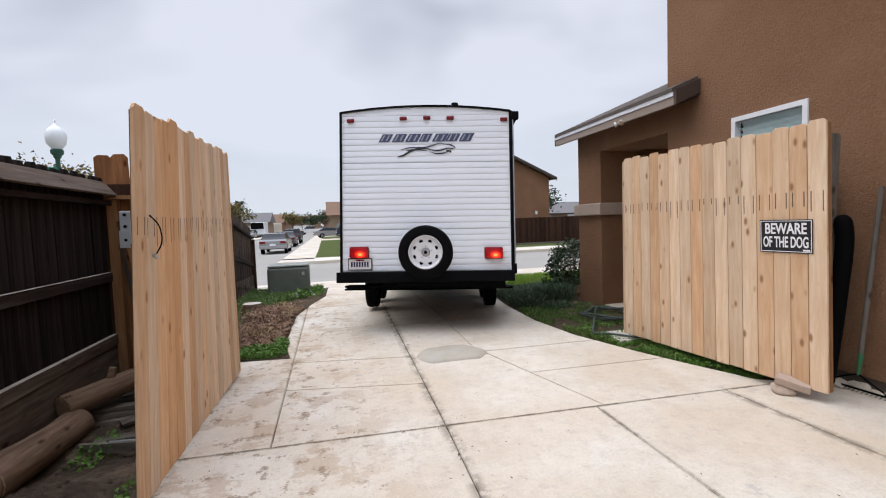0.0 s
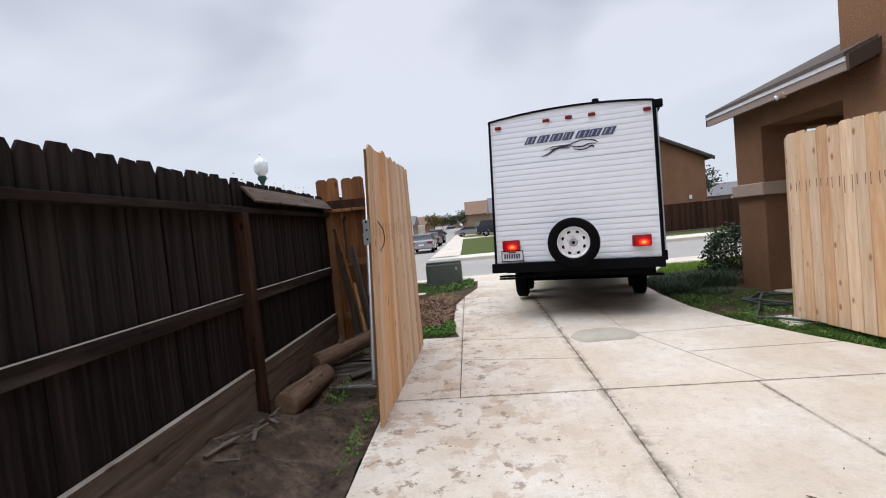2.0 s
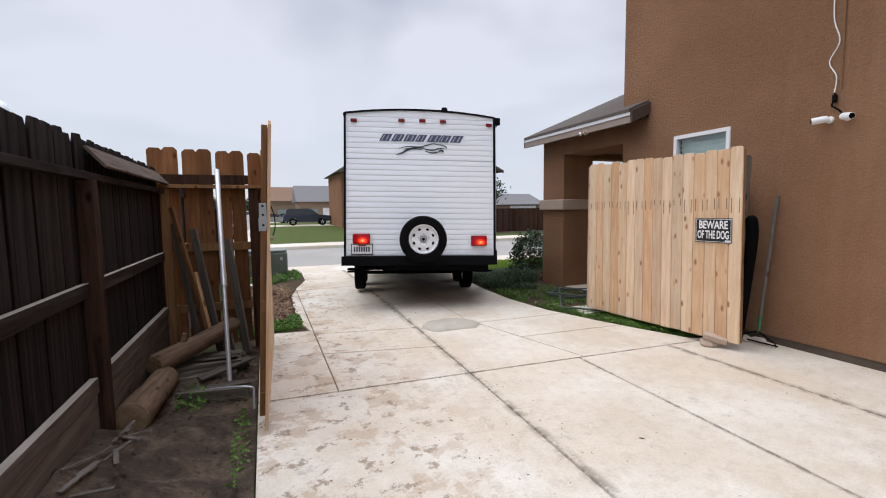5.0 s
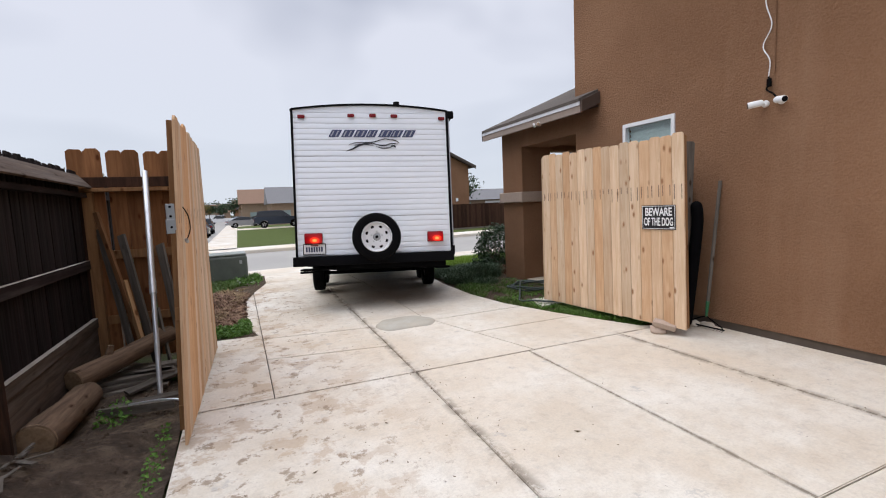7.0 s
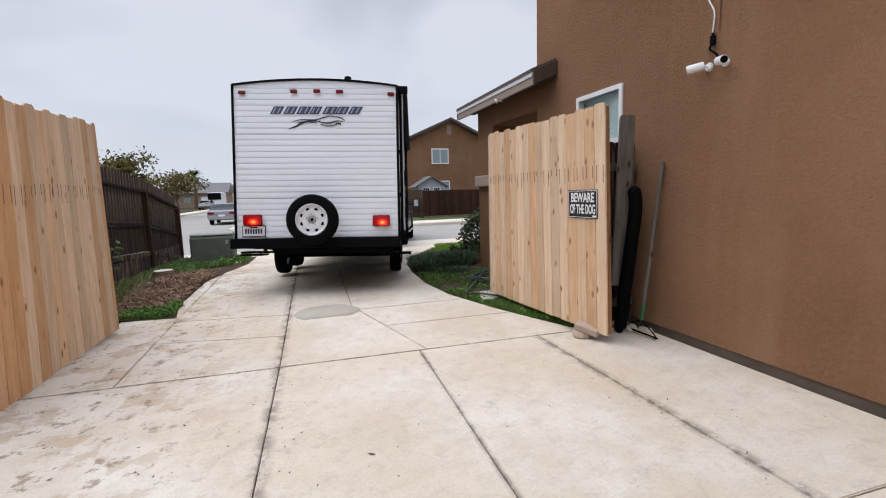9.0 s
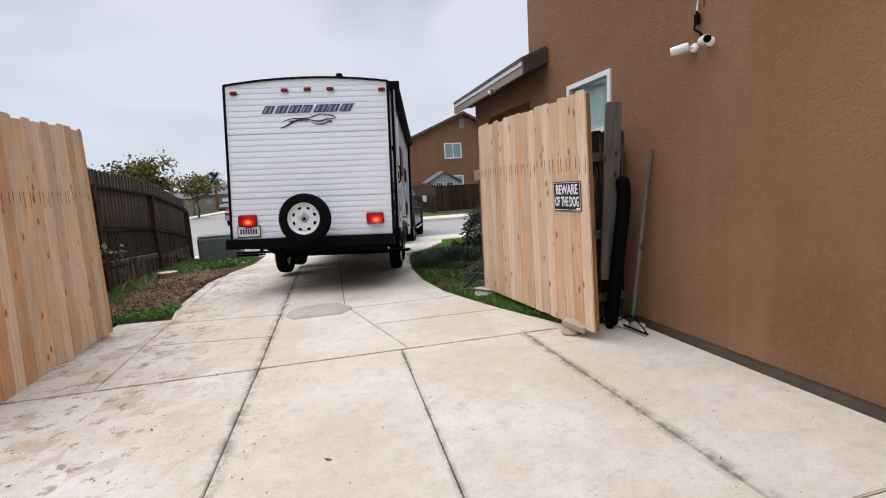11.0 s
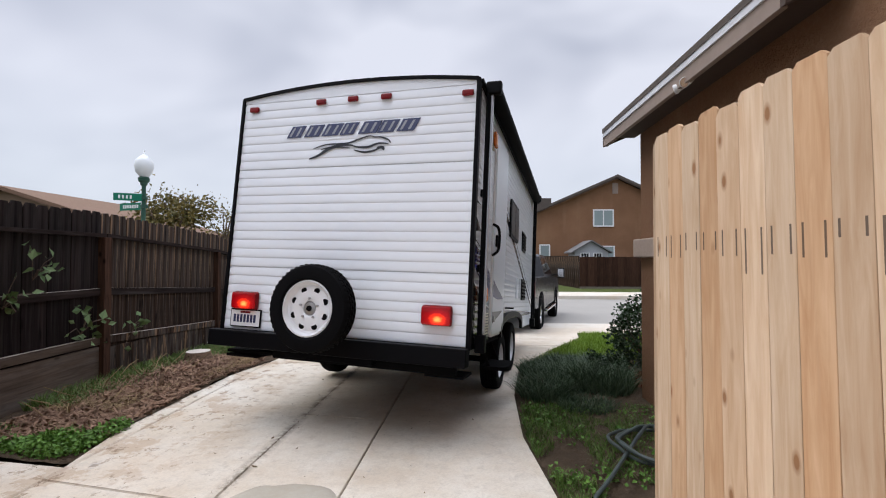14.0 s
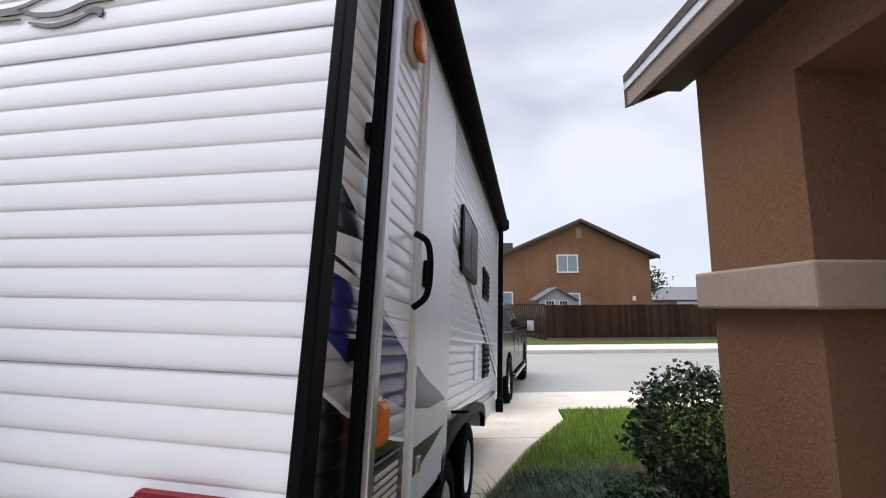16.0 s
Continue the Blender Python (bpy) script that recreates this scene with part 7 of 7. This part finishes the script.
far_house(34.0, 60.0, 12.0, 9.0, 2.4, 4.2, "tan", "roof_grey", "low house with solar panels beyond the fence", "x")
sp_ = thing("solar_panels", "dark blue solar panels on the far roof", "solar panel", pose(33.0, 61.2, 2.72, 20, 0, 0))
for i in range(4):
    part("panel", box((-2.4 + i * 1.2, -0.9, 0.0), (-1.28 + i * 1.2, 0.9, 0.05), 0.01), M["dark_glass"], sp_)


def car(label, m, paint, kind="sedan", category="car", plate=True):
    """A parked car; local y runs to its nose, z = 0 on the road."""
    c = thing("car", label, category, m, "parked cars")
    if kind == "sedan":
        L, W, hood, belt, top = 4.7, 0.90, 0.95, 0.98, 1.44
        cab = [(0.35, belt), (3.55, belt), (2.75, top - 0.06), (2.35, top), (1.6, top), (1.2, top - 0.04)]
        low = [(0.0, 0.42), (0.55, 0.32), (0.62, 0.6), (0.95, 0.68), (1.28, 0.6), (1.35, 0.28), (3.4, 0.28), (3.47, 0.6), (3.8, 0.68), (4.13, 0.6), (4.2, 0.30), (4.65, 0.38), (L, 0.62), (4.6, 0.82), (3.5, 1.0), (0.3, 1.02), (0.02, 0.92)]
        wy, r = (0.95, 3.8), 0.33
    elif kind == "suv":
        L, W, belt, top = 4.6, 0.92, 1.05, 1.66
        cab = [(0.15, belt), (3.4, belt), (2.75, top - 0.08), (2.3, top), (0.8, top), (0.35, top - 0.1)]
        low = [(0.0, 0.5), (0.5, 0.40), (0.57, 0.66), (0.9, 0.76), (1.23, 0.66), (1.3, 0.34), (3.3, 0.34), (3.37, 0.66), (3.7, 0.76), (4.03, 0.66), (4.1, 0.38), (4.5, 0.44), (L, 0.7), (4.5, 0.95), (3.4, 1.08), (0.12, 1.10), (0.0, 0.95)]
        wy, r = (0.9, 3.7), 0.36
    else:
        L, W, belt, top = 5.6, 0.98, 1.15, 1.85
        cab = [(2.0, belt), (4.1, belt), (3.5, top - 0.06), (3.2, top), (2.3, top), (2.08, top - 0.05)]
        low = [(0.0, 0.6), (0.75, 0.55), (0.85, 0.8), (1.2, 0.92), (1.55, 0.8), (1.65, 0.5), (4.05, 0.5), (4.12, 0.8), (4.45, 0.92), (4.8, 0.8), (4.9, 0.52), (5.4, 0.55), (L, 0.8), (5.5, 1.1), (4.1, 1.2), (0.0, 1.2)]
        wy, r = (1.2, 4.45), 0.40
    car_body(low, W, (0.7, 0.05), paint, c)
    car_body(cab, W - 0.03, (belt, 0.36), M["dark_glass"], c, "glasshouse")
    car_body([(cab[-1][0] - 0.05, top - 0.06), (cab[2][0] + 0.05, top - 0.07), (cab[3][0], top + 0.012), (cab[4][0], top + 0.012)], W - 0.12, (belt, 0.2), paint, c, "roof")
    for sx in (-1, 1):
        for y in wy:
            wheel_simple(c, sx * (W - 0.11), y, r, 0.22, sx, M["alloy"])
        part("tail_light", box((sx * (W - 0.42), -0.02, 0.74), (sx * (W - 0.04), 0.03, 0.90), 0.01), M["red_lens"], c)
        part("pillar", prism([(cab[3][0] - 0.75, belt), (cab[3][0] - 0.67, belt), (cab[3][0] - 0.67, top), (cab[3][0] - 0.75, top)], "x", sx * (W - 0.27), sx * (W - 0.20)), paint, c)
        part("door_mirror", box((sx * W, cab[1][0] - 0.65, belt), (sx * (W + 0.18), cab[1][0] - 0.50, belt + 0.14), 0.03), paint, c)
    part("rear_bumper", box((-W + 0.06, -0.06, 0.38), (W - 0.06, 0.05, 0.60), 0.03), paint if kind != "pickup" else M["chrome"], c)
    part("plate", box((-0.2, -0.066, 0.60), (0.2, -0.055, 0.72)), M["white_paint"], c)
    return c


def paint(name, c):
    return plain(name, c, 0.25, metal=0.3, spec=0.5, vary=0.05, bump=0)


silver, white, navy = paint("silver_car_paint", (0.32, 0.32, 0.33)), paint("white_car_paint", (0.72, 0.72, 0.72)), paint("dark_blue_car_paint", (0.030, 0.038, 0.055))
car("silver saloon car standing at the kerb, seen from behind", pose(-3.95, 33.0, -0.30), silver)
car("dark grey saloon parked along the kerb", pose(-4.1, 43.0, -0.30), paint("grey_car_paint", (0.12, 0.12, 0.13)))
car("dark parked van along the kerb", pose(-4.1, 51.0, -0.30), navy, "suv")
car("dark blue crossover parked on a driveway", pose(0.65, 46.7, 0.20, 0, 0, -92), navy, "suv")
car("pale silver saloon parked on a driveway", pose(-2.2, 66.0, -0.12, 0, 0, -80), silver)
car("silver saloon parked on a driveway", pose(0.2, 75.0, -0.12, 0, 0, -86), paint("pale_car_paint", (0.5, 0.5, 0.5)))
car("white pickup parked on a driveway", pose(-1.0, 96.0, -0.12, 0, 0, 82), white, "pickup", "truck")
car("white car parked further along the street", pose(-3.0, 112.0, -0.12, 0, 0, -84), white)
car("silver car parked across the street", pose(-13.8, 88.0, -0.30, 0, 0, 180), silver, "suv")
for x, y, ww, lab in ((-14.2, 97.0, 2.5, "distant white and black camper parked at the kerb"), (-13.5, 125.0, 2.5, "distant cream motorhome parked at the kerb")):
    c_ = thing("camper", lab, "camper", pose(x, y, -0.3), "parked campers")
    part("shell", box((-1.25, 0, 0.5), (1.25, 6.5, 3.1), 0.12), M["siding"] if y < 100 else M["cream"], c_)
    part("front_cap", box((-1.2, -0.06, 1.7), (1.2, -0.002, 3.0), 0.02), M["black"] if y < 100 else M["cream"], c_)
    for sx in (-1, 1):
        wheel_simple(c_, sx * 1.1, 3.6, 0.36, 0.22, sx, M["alloy"])
        part("leg", box((sx * 0.9 - 0.05, 0.2, 0), (sx * 0.9 + 0.05, 0.3, 0.5)), M["black"], c_)
# driveways and bins of the street's houses
for y in (62.0, 75.0, 97.0):
    structure("driveway_far", box((-0.88, y - 2.5, -0.3), (9.0, y + 2.6, -0.115)), M["kerb"], "pale concrete driveway across the footway")
turf("lawn_far", [(-0.9, 64.7), (8.0, 64.7), (8.0, 72.4), (-0.9, 72.4)], -0.3, -0.118, "front lawn along the street")
turf("lawn_far", [(-0.9, 77.7), (8.0, 77.7), (8.0, 94.4), (-0.9, 94.4)], -0.3, -0.118, "front lawn along the street")


def tree(label, x, y, z, h, crown_r, n, leaf, size, mat, seed, bare=0.0):
    """A tapered trunk, forked limbs and a loose crown of small leaves with gaps."""
    r = random.Random(seed)
    t = thing("tree", label, "tree", pose(x, y, z), "street trees")
    bm = bmesh.new()
    fork = h * 0.38
    add_tube(bm, [(0, 0, 0), (0.04 * h * r.uniform(-1, 1), 0, fork * 0.5), (0, 0, fork)], [h * 0.028, h * 0.022, h * 0.018], 8)
    tips = []
    for i in range(9):
        a = i * 2.4 + r.uniform(-0.3, 0.3)
        rr_ = crown_r * r.uniform(0.5, 0.95)
        e = Vector((rr_ * math.cos(a), rr_ * math.sin(a), fork + (h - fork) * r.uniform(0.35, 0.98)))
        m_ = Vector((e.x * 0.4, e.y * 0.4, fork + (e.z - fork) * 0.6))
        add_tube(bm, [(0, 0, fork * 0.95), m_, e], [h * 0.014, h * 0.009, h * 0.003], 6)
        tips += [m_, e, (m_ + e) / 2]
        for _ in range(4):
            b = m_ + (e - m_) * r.uniform(0.2, 1.0)
            q = b + Vector((r.gauss(0, 1), r.gauss(0, 1), r.gauss(0.4, 0.8))) * crown_r * 0.22
            add_tube(bm, [b, (b + q) / 2 + Vector((0, 0, 0.05)), q], [h * 0.005, h * 0.003, h * 0.0015], 5)
            tips.append(q)
    part("trunk", bm, M["twig"], t)
    sp = []
    while len(sp) < n:
        c = tips[r.randrange(len(tips))]
        v = c + Vector((r.gauss(0, 1), r.gauss(0, 1), r.gauss(0, 0.8))) * crown_r * 0.20
        if noise.noise(v * (2.2 / crown_r) + Vector((seed, 0, 0))) > -0.12 + bare:
            sp.append(v)
    vs, fs = leaves(sp, r, size, 1.0)
    raw_part("crown", vs, fs, mat, t)
    return t


tree("broad street tree with green and rusty leaves", -13.6, 26.0, -0.15, 5.4, 1.9, 2600, 1, 0.20, M["autumn"], 3)
tree("sparse pale street tree", -10.3, 25.5, -0.15, 4.4, 1.0, 420, 1, 0.13, M["autumn"], 8, 0.12)
tree("broad tree with thinning autumn leaves", -13.5, 46.0, -0.15, 5.2, 2.3, 3600, 1, 0.28, M["autumn"], 12)
tree("broad tree with thinning autumn leaves", -10.8, 52.0, -0.15, 4.3, 2.0, 1600, 1, 0.26, M["autumn"], 15)
tree("dark green tree beyond the fence", 22.0, 44.0, -0.15, 5.6, 2.0, 1500, 1, 0.22, M["shrub"], 19)
for i, (x, y, h) in enumerate(((-9.0, 118, 5.0), (-14, 135, 5.5), (-5.5, 150, 5.0), (2.0, 108, 5.0), (-21, 120, 6), (-1.5, 126, 5.5), (-26, 140, 6), (-8, 140, 5.5))):
    tree("distant dark street tree", x, y, -0.15, h, h * 0.42, 700, 1, 0.5, M["shrub"] if i % 3 else M["autumn"], 30 + i)

pm = thing("palm_tree", "distant fan palm with drooping fronds", "palm", pose(-15.8, 88.0, -0.15))
part("trunk", tube([(0, 0, 0), (0.1, 0, 3.0), (0.0, 0, 5.6)], [0.30, 0.24, 0.22], 10), M["bark"], pm)
vs, fs = [], []
rp = random.Random(5)
for i in range(34):
    a, e = rp.uniform(0, 6.283), rp.uniform(-0.5, 1.2)
    L_ = rp.uniform(1.5, 2.2)
    prev = Vector((0, 0, 5.6))
    d_ = Vector((math.cos(a) * math.cos(e), math.sin(a) * math.cos(e), math.sin(e)))
    side_ = Vector((-math.sin(a), math.cos(a), 0)) * 0.28
    for s in range(4):
        nxt = prev + d_ * L_ / 4
        d_ = (d_ + Vector((0, 0, -0.32))).normalized()
        i0 = len(vs)
        w0, w1 = side_ * math.sin((s + 0.4) / 4.4 * math.pi), side_ * math.sin((s + 1.4) / 4.9 * math.pi)
        vs += [tuple(prev - w0), tuple(prev + w0), tuple(nxt + w1), tuple(nxt - w1)]
        fs.append((i0, i0 + 1, i0 + 2, i0 + 3))
        prev = nxt
raw_part("fronds", vs, fs, M["shrub"], pm)

# far belt of trees and roofs
vs, fs = [], []
rp = random.Random(8)
sp = [(rp.uniform(-260, 260), rp.uniform(190, 230), 0) for _ in range(90)]
pts = []
for x, y, _ in sp:
    h = rp.uniform(3.5, 6.5)
    for _ in range(60):
        v = Vector((rp.gauss(0, 1), rp.gauss(0, 1), rp.gauss(0, 1))).normalized() * rp.uniform(0.5, 1)
        pts.append((x + v.x * h * 0.9, y + v.y * h * 0.6, h * 0.45 + v.z * h * 0.5))
vs, fs = leaves(pts, rp, 1.3, 1.0)
raw("far_woods", vs, fs, M["shrub"], "far belt of dark trees on the horizon", "woods")
